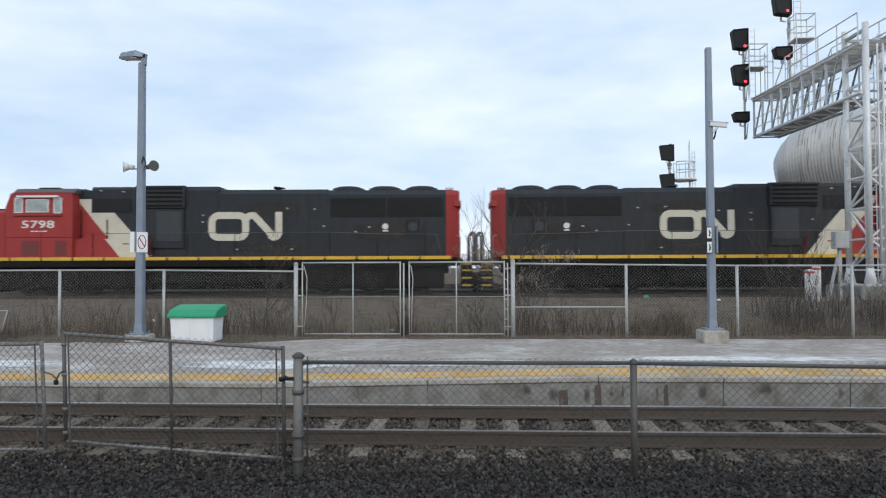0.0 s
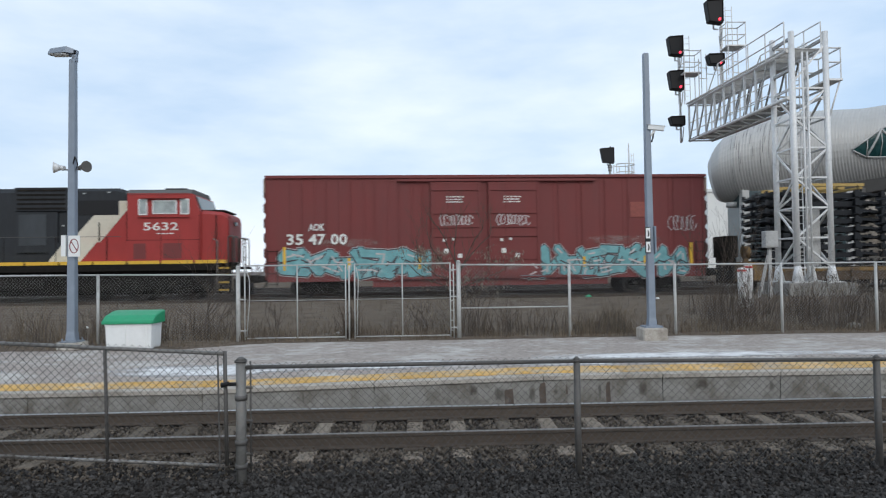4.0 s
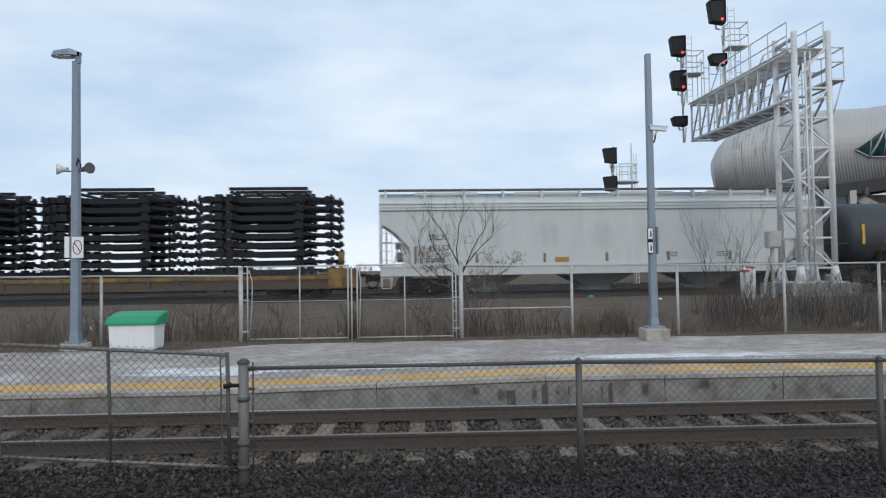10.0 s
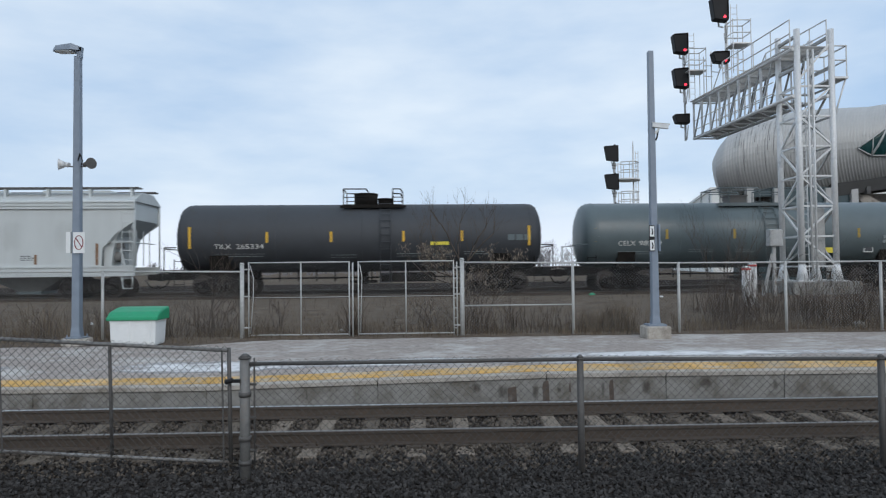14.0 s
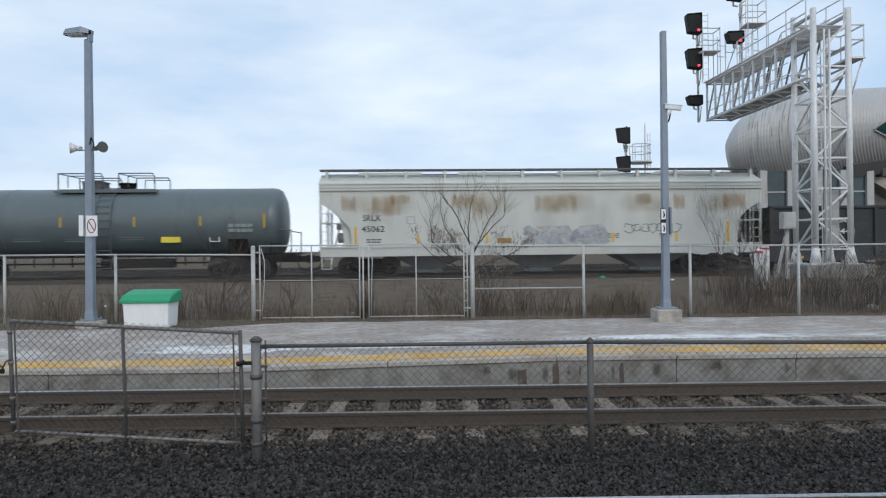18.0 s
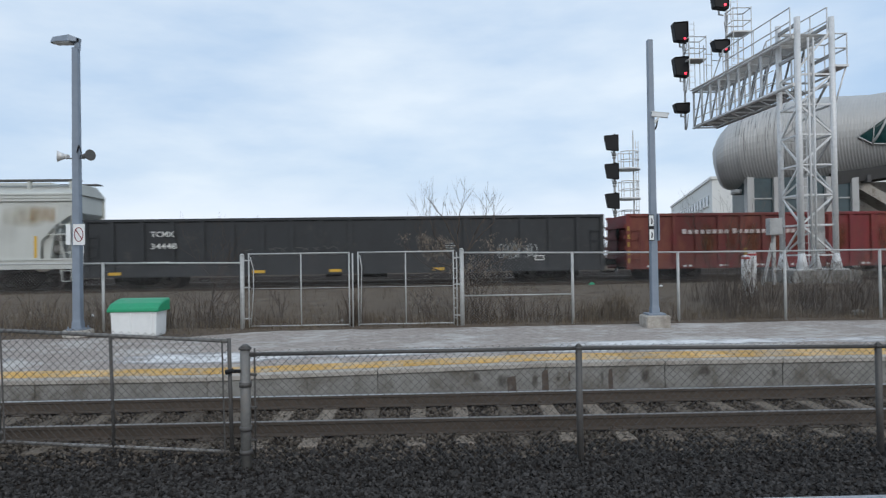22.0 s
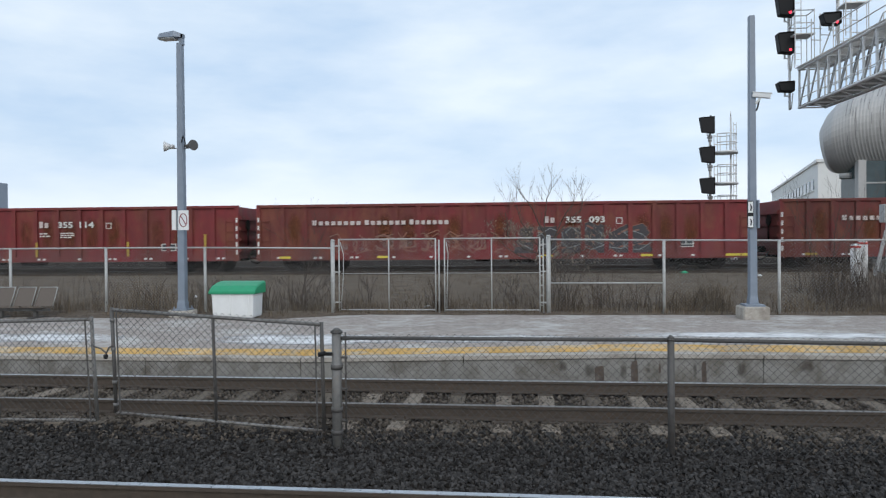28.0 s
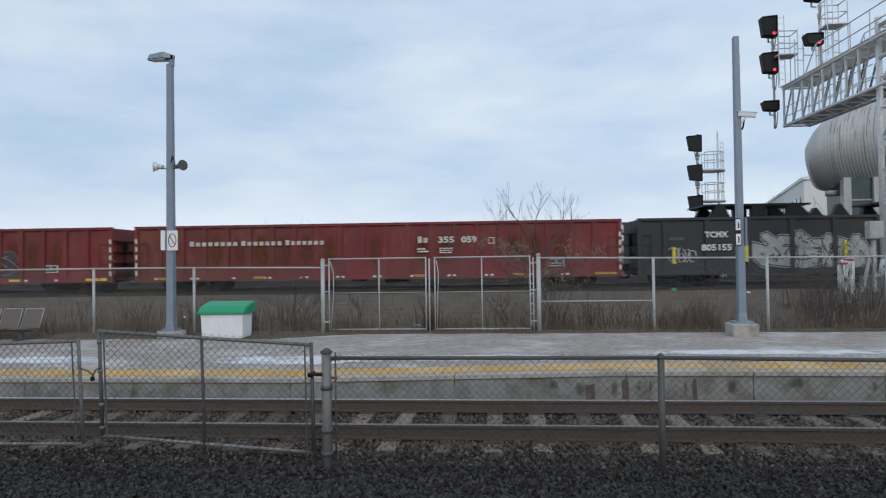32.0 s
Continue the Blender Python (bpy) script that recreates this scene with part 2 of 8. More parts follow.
m_gon_black = material("gondola_black", (0.028, 0.030, 0.032), 0.6, vary=0.3, grain=1.6, dirt=(0.06, 0.055, 0.05), dirt_scale=1.0, bump=0.1)
m_gon_red = material("gondola_red", (0.190, 0.024, 0.027), 0.65, vary=0.32, grain=2.2, second=(0.135, 0.030, 0.024), dirt=(0.205, 0.066, 0.034), dirt_scale=0.8, dirt_from=0.5, stretch=(1, 1, 0.45), bump=0.1)
m_gon_inside = material("gondola_inside_rust", (0.075, 0.04, 0.03), 0.9, vary=0.4, grain=3, bump=0.3)
m_letter = material("white_lettering", (0.72, 0.72, 0.68), 0.6, vary=0.1, grain=6, dirt=(0.5, 0.46, 0.42), dirt_scale=3, bump=0)
m_dark_letter = material("dark_lettering", (0.05, 0.055, 0.06), 0.6, vary=0.2, grain=6, bump=0)
m_teal = material("spray_teal", (0.15, 0.36, 0.38), 0.55, vary=0.3, grain=2.5, dirt=(0.42, 0.54, 0.54), dirt_scale=1.6, bump=0)
m_spray_white = material("spray_white", (0.50, 0.46, 0.45), 0.55, vary=0.2, grain=4, bump=0)
m_spray_dark = material("spray_dark", (0.05, 0.045, 0.05), 0.55, vary=0.3, grain=4, bump=0)
m_red_paint = material("red_paint", (0.55, 0.06, 0.05), 0.6, vary=0.1, grain=6, bump=0)
m_box_end = material("boxcar_end", (0.115, 0.055, 0.047), 0.75, vary=0.25, grain=2, dirt=(0.06, 0.04, 0.035), dirt_scale=1.2, bump=0.1)
m_box_top = material("boxcar_end_faded", (0.30, 0.23, 0.18), 0.8, vary=0.2, grain=3, dirt=(0.2, 0.12, 0.1), dirt_scale=2, bump=0.1)
m_worn_panel = material("worn_panel", (0.05, 0.056, 0.062), 0.6, spec=0.3, vary=0.25, grain=3, stretch=(1, 1, 0.3), bump=0.05)
m_bench = material("bench_mesh", (0.15, 0.125, 0.105), 0.6, 0.3, vary=0.15, grain=20, bump=0.1)
m_dull_strip = material("strip_brown", (0.22, 0.115, 0.055), 0.7, vary=0.25, grain=6, dirt=(0.13, 0.08, 0.05), dirt_scale=4, bump=0)
m_notice = material("notice_orange", (0.40, 0.22, 0.06), 0.65, vary=0.2, grain=6, dirt=(0.28, 0.2, 0.1), dirt_scale=4, bump=0)
m_orange = material("orange_sign", (0.62, 0.27, 0.05), 0.6, vary=0.12, grain=5, bump=0)


def wash(name, color, low, high, scale, stretch, most=0.6, axes=("X", "Z")):
    """A thin broken stain: it thins out towards its edges and lets the paint below show through."""
    m = material(name, color, 0.9, spec=0.1, vary=0.3, grain=5, bump=0)
    nodes, links = m.node_tree.nodes, m.node_tree.links
    tc = nodes.new("ShaderNodeTexCoord")
    split = nodes.new("ShaderNodeSeparateXYZ")
    links.new(tc.outputs["Generated"], split.inputs[0])
    total = ink(nodes, links, scale, 8, 0.72, tc.outputs["Object"], stretch)
    for axis in axes:
        hump = nodes.new("ShaderNodeMath")
        hump.operation = "MULTIPLY_ADD"
        hump.inputs[1].default_value, hump.inputs[2].default_value = -1.0, 1.0
        links.new(split.outputs[axis], hump.inputs[0])
        mul = nodes.new("ShaderNodeMath")
        mul.operation = "MULTIPLY"
        links.new(hump.outputs[0], mul.inputs[0])
        links.new(split.outputs[axis], mul.inputs[1])
        four = nodes.new("ShaderNodeMath")
        four.operation, four.use_clamp = "MULTIPLY", True
        four.inputs[1].default_value = 4.2
        links.new(mul.outputs[0], four.inputs[0])
        both = nodes.new("ShaderNodeMath")
        both.operation = "MULTIPLY"
        links.new(total, both.inputs[0])
        links.new(four.outputs[0], both.inputs[1])
        total = both.outputs[0]
    fac = ramp(nodes, links, total, [(low, (0, 0, 0)), (high, (most, most, most))])
    mix, clear = nodes.new("ShaderNodeMixShader"), nodes.new("ShaderNodeBsdfTransparent")
    links.new(fac, mix.inputs[0])
    links.new(clear.outputs[0], mix.inputs[1])
    links.new(nodes["Principled BSDF"].outputs[0], mix.inputs[2])
    links.new(mix.outputs[0], nodes["Material Output"].inputs["Surface"])
    return m


m_rust_wash = wash("rust_wash", (0.46, 0.29, 0.13), 0.30, 0.68, 2.4, (1.3, 1, 0.3), 0.5, ("Z",))
m_ochre_wash = wash("ochre_wash", (0.47, 0.39, 0.25), 0.22, 0.66, 1.6, (1.2, 1, 0.3), 0.42)
m_grime_wash = wash("grime_wash", (0.34, 0.335, 0.31), 0.36, 0.75, 1.1, (1.2, 1, 0.3), 0.17)
m_red_wash = wash("red_rust_wash", (0.17, 0.066, 0.03), 0.24, 0.58, 1.8, (1.2, 1, 0.6), 0.7)
m_dust_wash = wash("dust_wash", (0.085, 0.075, 0.068), 0.2, 0.6, 1.4, (1.4, 1, 0.5), 0.6)
m_pale_wash = wash("pale_wash", (0.40, 0.34, 0.32), 0.40, 0.68, 2.6, (0.8, 1, 1.2), 0.55)
m_face_wash = wash("face_wash", (0.085, 0.068, 0.052), 0.26, 0.60, 5.0, (1, 1, 0.6), 0.6)
m_salt_wash = wash("salt_wash", (0.80, 0.775, 0.76), 0.24, 0.50, 1.9, (0.8, 1.5, 1), 0.85, ("X", "Y"))
m_soil_verge = material("verge_soil", (0.135, 0.108, 0.085), 0.95, spec=0.0, vary=0.5, grain=7, dirt=(0.21, 0.18, 0.15), dirt_scale=1.8, bump=0.9, bump_scale=25)
# Opaque pale pane: the sky seen through the cab is in its colour.
m_sky_pane = material("cab_pane_pale_sky", (0.34, 0.38, 0.37), 0.12, 0.0, vary=0.35, grain=2.5, bump=0)
m_chute = material("chute_grey", (0.21, 0.205, 0.195), 0.8, vary=0.2, grain=3, dirt=(0.13, 0.115, 0.10), dirt_scale=1.5, bump=0.1)

# ---- building tools ----
def box(bm, x0, y0, z0, x1, y1, z1, turn=None):
    vs = [bm.verts.new((x, y, z)) for z in (z0, z1) for x, y in ((x0, y0), (x1, y0), (x1, y1), (x0, y1))]
    if turn is not None:
        for v in vs:
            v.co = turn @ v.co
    for a, b, c, d in ((3, 2, 1, 0), (4, 5, 6, 7), (0, 1, 5, 4), (1, 2, 6, 5), (2, 3, 7, 6), (3, 0, 4, 7)):
        bm.faces.new((vs[a], vs[b], vs[c], vs[d]))
    return vs


def bar(bm, p, q, r, n=8, r2=None, caps=True):
    """A round bar from p to q."""
    p, q = Vector(p), Vector(q)
    ahead = (q - p).normalized()
    side = ahead.orthogonal().normalized()
    up = ahead.cross(side)
    rings = []
    for c, rad in ((p, r), (q, r if r2 is None else r2)):
        rings.append([bm.verts.new(c + side * (math.cos(2 * math.pi * (k + 0.5) / n) * rad) + up * (math.sin(2 * math.pi * (k + 0.5) / n) * rad)) for k in range(n)])
    for k in range(n):
        f = bm.faces.new((rings[0][k], rings[0][(k + 1) % n], rings[1][(k + 1) % n], rings[1][k]))
        f.smooth = n > 6
    if caps:
        bm.faces.new(rings[0][::-1])
        bm.faces.new(rings[1])


def rod(bm, pts, r, n=6):
    """A round bar swept through points in one piece."""
    pts = [Vector(p) for p in pts]
    pts = [p for k, p in enumerate(pts) if k == 0 or (p - pts[k - 1]).length > 1e-5]
    side, rings = None, []
    for k, p in enumerate(pts):
        a = (p - pts[k - 1]).normalized() if k else None
        b = (pts[k + 1] - p).normalized() if k < len(pts) - 1 else None
        ahead = ((a or b) + (b or a)).normalized() if (a is None or b is None or (a + b).length > 1e-3) else a
        wide = 1.0 if a is None or b is None else 1 / max(0.5, ahead.dot(a))
        side = ahead.orthogonal() if side is None else side - ahead * side.dot(ahead)
        side = (side if side.length > 1e-4 else ahead.orthogonal()).normalized()
        up = ahead.cross(side)
        rings.append([bm.verts.new(p + (side * math.cos(2 * math.pi * j / n) + up * math.sin(2 * math.pi * j / n)) * r * wide) for j in range(n)])
    for c, d in zip(rings, rings[1:]):
        for j in range(n):
            bm.faces.new((c[j], c[(j + 1) % n], d[(j + 1) % n], d[j])).smooth = True
    bm.faces.new(rings[0][::-1])
    bm.faces.new(rings[-1])


def beam(bm, p, q, w, h=None):
    """A square bar from p to q."""
    p, q = Vector(p), Vector(q)
    h = w if h is None else h
    ahead = (q - p).normalized()
    side = ahead.cross(Vector((0, 0, 1)))
    side = side.normalized() if side.length > 1e-4 else Vector((1, 0, 0))
    up = side.cross(ahead)
    vs = [bm.verts.new(c + side * a * w / 2 + up * b * h / 2) for c in (p, q) for a, b in ((-1, -1), (1, -1), (1, 1), (-1, 1))]
    for a, b, c, d in ((3, 2, 1, 0), (4, 5, 6, 7), (0, 1, 5, 4), (1, 2, 6, 5), (2, 3, 7, 6), (3, 0, 4, 7)):
        bm.faces.new((vs[a], vs[b], vs[c], vs[d]))


def prism(bm, outline, y0, y1):
    """An outline of (x, z) pushed from y0 to y1."""
    a = [bm.verts.new((x, y0, z)) for x, z in outline]
    b = [bm.verts.new((x, y1, z)) for x, z in outline]
    n = len(outline)
    bm.faces.new(a)
    bm.faces.new(b[::-1])
    for k in range(n):
        bm.faces.new((a[(k + 1) % n], a[k], b[k], b[(k + 1) % n]))


def ribbon(bm, pts, w, y, proud):
    """A flat painted stroke along (x, z) points on an upright side that faces -y."""
    n = len(pts)
    left, right = [], []
    for k, (x, z) in enumerate(pts):
        ax, az = pts[max(0, k - 1)]
        bx, bz = pts[min(n - 1, k + 1)]
        d = math.hypot(bx - ax, bz - az) or 1.0
        nx, nz = -(bz - az) / d * w / 2, (bx - ax) / d * w / 2
        left.append((x + nx, z + nz))
        right.append((x - nx, z - nz))
    front = [[bm.verts.new((a, y - proud, c)) for a, c in side] for side in (left, right)]
    back = [[bm.verts.new((a, y + 0.002, c)) for a, c in side] for side in (left, right)]
    for k in range(n - 1):
        for a, b in ((front[0], front[1]), (back[1], back[0]), (back[0], front[0]), (front[1], back[1])):
            bm.faces.new((a[k], a[k + 1], b[k + 1], b[k]))
    for k in (0, n - 1):
        bm.faces.new((front[0][k], front[1][k], back[1][k], back[0][k]))


def loft(bm, sections, closed=True, caps=True, smooth=False):
    """Rings of points joined one to the next."""
    rings = [[bm.verts.new(p) for p in s] for s in sections]
    n = len(rings[0])
    for r, s in zip(rings, rings[1:]):
        for k in range(n if closed else n - 1):
            bm.faces.new((r[k], r[(k + 1) % n], s[(k + 1) % n], s[k])).smooth = smooth
    if caps and closed:
        bm.faces.new(rings[0][::-1])
        bm.faces.new(rings[-1])


def extruded(bm, section, x0, x1):
    """A closed section of (y, z) pushed along x."""
    loft(bm, [[(x, y, z) for y, z in section] for x in (x0, x1)])


def mesh_of(name, bm, mat, bevel=0.0):
    bmesh.ops.recalc_face_normals(bm, faces=bm.faces)
    if bevel:
        bmesh.ops.bevel(bm, geom=bm.edges[:], offset=bevel, segments=1, affect="EDGES", clamp_overlap=True)
    me = bpy.data.meshes.new(name)
    bm.to_mesh(me)
    bm.free()
    for m in mat if isinstance(mat, (list, tuple)) else (mat,):
        me.materials.append(m)
    return me


def part(name, bm, mat, parent, label="", bevel=0.0):
    ob = new(name, mesh_of(name, bm, mat, bevel))
    ob.parent = parent
    if label:
        ob["label"] = label
    return ob


def made(name, fill, mat, parent, label="", bevel=0.0):
    bm = bmesh.new()
    fill(bm)
    return part(name, bm, mat, parent, label, bevel)


def thing(name, m, label, category, group="", kind=""):
    ob = new(name)
    ob.empty_display_size = 0.2
    ob.matrix_world = m
    return tagged(ob, label, category, group, kind)


def structure(name, bm, mat, label, category, bevel=0.0):
    return tagged(new(name, mesh_of(name, bm, mat, bevel)), label, category, kind="structure")


def raw(name, verts, faces, mat, parent=None, smooth=False):
    me = bpy.data.meshes.new(name)
    me.from_pydata(verts, [], faces)
    me.materials.append(mat)
    if smooth:
        me.polygons.foreach_set("use_smooth", [True] * len(me.polygons))
    ob = new(name, me)
    ob.parent = parent
    return ob


def shared(name, me, parent, m):
    ob = new(name, me)
    ob.parent = parent
    ob.matrix_basis = m
    return ob


def lettering(text, size, x, y, z, mat, parent, name="lettering", width=None, bold=0.0, spacing=1.0, side=-1):
    """Built-in type lying on an upright side that faces -y; x, z: its lower left corner."""
    cu = bpy.data.curves.new(name, "FONT")
    cu.body, cu.size, cu.extrude, cu.offset, cu.space_character = text, size, 0.004, bold, spacing
    cu.resolution_u = 2
    tmp = bpy.data.objects.new(name, cu)
    me = bpy.data.meshes.new_from_object(tmp)
    bpy.data.objects.remove(tmp)
    me.materials.append(mat)
    xs = [v.co.x for v in me.vertices]
    k = width / (max(xs) - min(xs)) if width else 1.0
    for v in me.vertices:
        v.co = Vector(((v.co.x - min(xs)) * k, v.co.y, v.co.z))
    ob = new(name, me)
    ob.parent = parent
    ob.matrix_basis = pose(x, y, z, 90, 0, 0)
    return ob


def link_mesh(name, runs, pitch, wire, mat, parent):
    """Chain link between uprights. runs: (x0, z0, h0, x1, z1, h1, y) with the foot and top at both ends."""
    verts, faces = [], []
    for x0, z0, h0, x1, z1, h1, y0, y1 in runs:
        n = max(2, round(2 * (x1 - x0) / pitch))
        rows = max(4, 2 * round((h0 - z0) / pitch))
        k, r = np.meshgrid(np.arange(n), np.arange(rows + 1), indexing="ij")
        for lean in (1,):
            u = (k + (r + k) % 2) / n
            bow = np.where((r + k) % 2 == 0, 1, -1) * wire * 0.8
            v = r / rows
            x = x0 + (x1 - x0) * u
            zb, zt = z0 + (z1 - z0) * u, h0 + (h1 - h0) * u
            z = zb + (zt - zb) * v
            y = y0 + (y1 - y0) * u + bow
            base = len(verts)
            ring = ((wire, 0), (-wire * 0.5, wire * 0.87), (-wire * 0.5, -wire * 0.87))
            pts = np.stack([np.stack([x + a, y + b, z], -1) for a, b in ring], 2).reshape(-1, 3)
            verts += pts.tolist()
            for i in range(n):
                for j in range(rows):
                    a = base + (i * (rows + 1) + j) * 3
                    faces += [(a + q, a + (q + 1) % 3, a + 3 + (q + 1) % 3, a + 3 + q) for q in range(3)]
    ob = raw("chain_link", verts, faces, mat, parent)
    return tagged(ob, kind="stuff")


# ---- ground: one sheet across the tracks, out to the horizon ----
NEAR_TRACK, FAR_TRACK, TRAIN_TRACK, TRAIN_RAIL = 4.53, 8.96, 30.1, 0.80
SKEW = math.atan(0.04)
EDGE, FENCE_Y, BACK = 10.55, 16.2, 16.5


def ground_height(y):
    steps = ((-4000, 0.1), (2.6, -0.22), (6.0, -0.22), (6.6, -0.27), (7.4, -0.25), (7.9, -0.2), (8.15, -0.2), (8.25, -0.215), (9.67, -0.215), (9.75, -0.21), (10.5, -0.2), (10.7, -0.1), (16.4, 0.1), (16.7, 0.24),
             (18, 0.42), (20, 0.70), (22, 0.85), (24, 0.90), (27.3, 0.72), (28.7, 0.62), (31.6, 0.60), (33, 0.56), (60, 0.55), (200, 0.3), (4000, 0.0))
    return float(np.interp(y, [s[0] for s in steps], [s[1] for s in steps]))


def ground():
    ys = [-4000, -400, -40, -4, 2.6, 3.8, 5.2, 6.0, 6.6, 7.4, 7.9, 8.15, 8.25, 9.67, 9.75, 10.5, 10.7, 16.4, 16.7, 17.3, 18, 19, 20, 22, 24, 25.5, 27.3, 28.7, 31.6, 33, 40, 60, 90, 200, 600, 4000]
    xs = [-4000, -600, -120, -60] + [-40 + 2 * k for k in range(51)] + [90, 140, 600, 4000]
    rough = lambda x, y: 0.05 * noise.noise((x * 0.6, y * 0.6, 3)) if 17 < y < 27 else 0.0
    skew = lambda x, y: 0.04 * max(-300, min(300, x)) * max(0.0, min(1.0, (y - 20) / 7))
    verts = [(x, y + skew(x, y), ground_height(y) + rough(x, y)) for y in ys for x in xs]
    n = len(xs)
    faces = [(j * n + i, j * n + i + 1, (j + 1) * n + i + 1, (j + 1) * n + i) for j in range(len(ys) - 1) for i in range(n - 1)]
    ob = raw("ground", verts, faces, m_scrub_soil)
    ob.data.materials.append(m_ballast_bed)
    for p in ob.data.polygons:
        if -4 < p.center.y < 16 and abs(p.center.x) < 200 or 27.3 < p.center.y - 0.04 * p.center.x < 56 and abs(p.center.x) < 250:
            p.material_index = 1
    tagged(ob, "brown scrubby winter soil and dark crushed stone bed", "ground", kind="structure")


def stones(name, patches, size, seed, mat, label):
    """Loose crushed stone lying on patches (x0, x1, y0, y1, number)."""
    rng = np.random.default_rng(seed)
    base = np.array([(1, 0, 0), (-1, 0, 0), (0, 1, 0), (0, -1, 0), (0, 0, 1), (0, 0, -1)], float)
    tri = np.array([(0, 2, 4), (2, 1, 4), (1, 3, 4), (3, 0, 4), (2, 0, 5), (1, 2, 5), (3, 1, 5), (0, 3, 5)])
    vs, fs, n0 = [], [], 0
    for x0, x1, y0, y1, n in patches:
        x, y = rng.uniform(x0, x1, n), rng.uniform(y0, y1, n)
        z = np.array([ground_height(v) for v in y]) + rng.uniform(-0.005, 0.03, n)
        s = size * rng.uniform(0.55, 1.35, (n, 1)) * rng.uniform(0.6, 1.2, (n, 3)) * (1, 1, 0.75)
        pts = base[None] * s[:, None, :] * rng.uniform(0.75, 1.25, (n, 6, 1))
        q = rng.normal(size=(n, 4))
        q /= np.linalg.norm(q, axis=1)[:, None]
        w, a, b, c = q.T
        rot = np.stack([1 - 2 * (b * b + c * c), 2 * (a * b - w * c), 2 * (a * c + w * b), 2 * (a * b + w * c), 1 - 2 * (a * a + c * c),
                        2 * (b * c - w * a), 2 * (a * c - w * b), 2 * (b * c + w * a), 1 - 2 * (a * a + b * b)], -1).reshape(n, 3, 3)
        pts = np.einsum("nij,nkj->nki", rot, pts) + np.stack([x, y, z], -1)[:, None]
        vs.append(pts.reshape(-1, 3))
        fs.append((tri[None] + (np.arange(n) * 6)[:, None, None]).reshape(-1, 3) + n0)
        n0 += n * 6
    ob = raw(name, np.concatenate(vs).tolist(), np.concatenate(fs).tolist(), mat)
    return tagged(ob, label, "gravel", kind="stuff")


RAIL_SECTION = ((-0.07, 0.0), (0.07, 0.0), (0.07, 0.012), (0.012, 0.03), (0.012, 0.125), (0.036, 0.135), (0.036, 0.165), (-0.036, 0.165), (-0.036, 0.135), (-0.012, 0.125), (-0.012, 0.03), (-0.07, 0.012))


def track(name, y, top, x0, x1, ties, label, skew=0.0, head=None, dull=None):
    t = thing(name, pose(-math.sin(skew) * 1.5, y, top - 0.17, 0, 0, math.degrees(skew)), label, "railway track", kind="structure")
    for side in (-0.75, 0.75):
        rail = made("rail", lambda bm: extruded(bm, [(side + a, b) for a, b in RAIL_SECTION], x0, x1), m_rail, t)
        made("rail_head", lambda bm: box(bm, x0, side - 0.034, 0.160, x1, side + 0.034, 0.171), dull if dull and side < 0 else head or m_rail_top, rail, "running surface")
    bm = bmesh.new()
    box(bm, -0.11, -1.25, -0.16, 0.11, 1.25, 0.0)
    me = mesh_of("tie", bm, m_tie, 0.012)
    bm = bmesh.new()
    for side in (-0.75, 0.75):
        box(bm, -0.1, side - 0.16, 0.0, 0.1, side + 0.16, 0.014)
        for a in (-0.06, 0.06):
            for b in (-0.1, 0.1):
                box(bm, a - 0.012, side + b - 0.012, 0.01, a + 0.012, side + b + 0.012, 0.045)
    plate = mesh_of("tie_plate", bm, m_rail)
    rng = random.Random(int(y * 10))
    far = bmesh.new()
    for k in range(ties):
        x = x0 + (k + 0.5) * (x1 - x0) / ties + rng.uniform(-0.04, 0.04)
        if abs(x) > 42:
            box(far, x - 0.11, -1.25, -0.16, x + 0.11, 1.25, 0.0)
            continue
        ob = shared("tie", me, t, pose(x, rng.uniform(-0.04, 0.04), rng.uniform(-0.015, 0.0), 0, 0, rng.uniform(-1.5, 1.5)))
        shared("tie_plate", plate, ob, pose(0, 0, 0))
    if abs(x0) > 45:
        tagged(part("far_ties", far, m_tie, t), kind="stuff")
    return t


m_face_stain = material('face_stain', (0.105, 0.082, 0.066), 0.9, vary=0.4, grain=14, dirt=(0.22, 0.2, 0.18), dirt_scale=6, bump=0.2)


def edge_height(x):
    return float(np.interp(x, (-40, -3.2, 1.6, 40), (0.155, 0.155, 0.275, 0.255)))


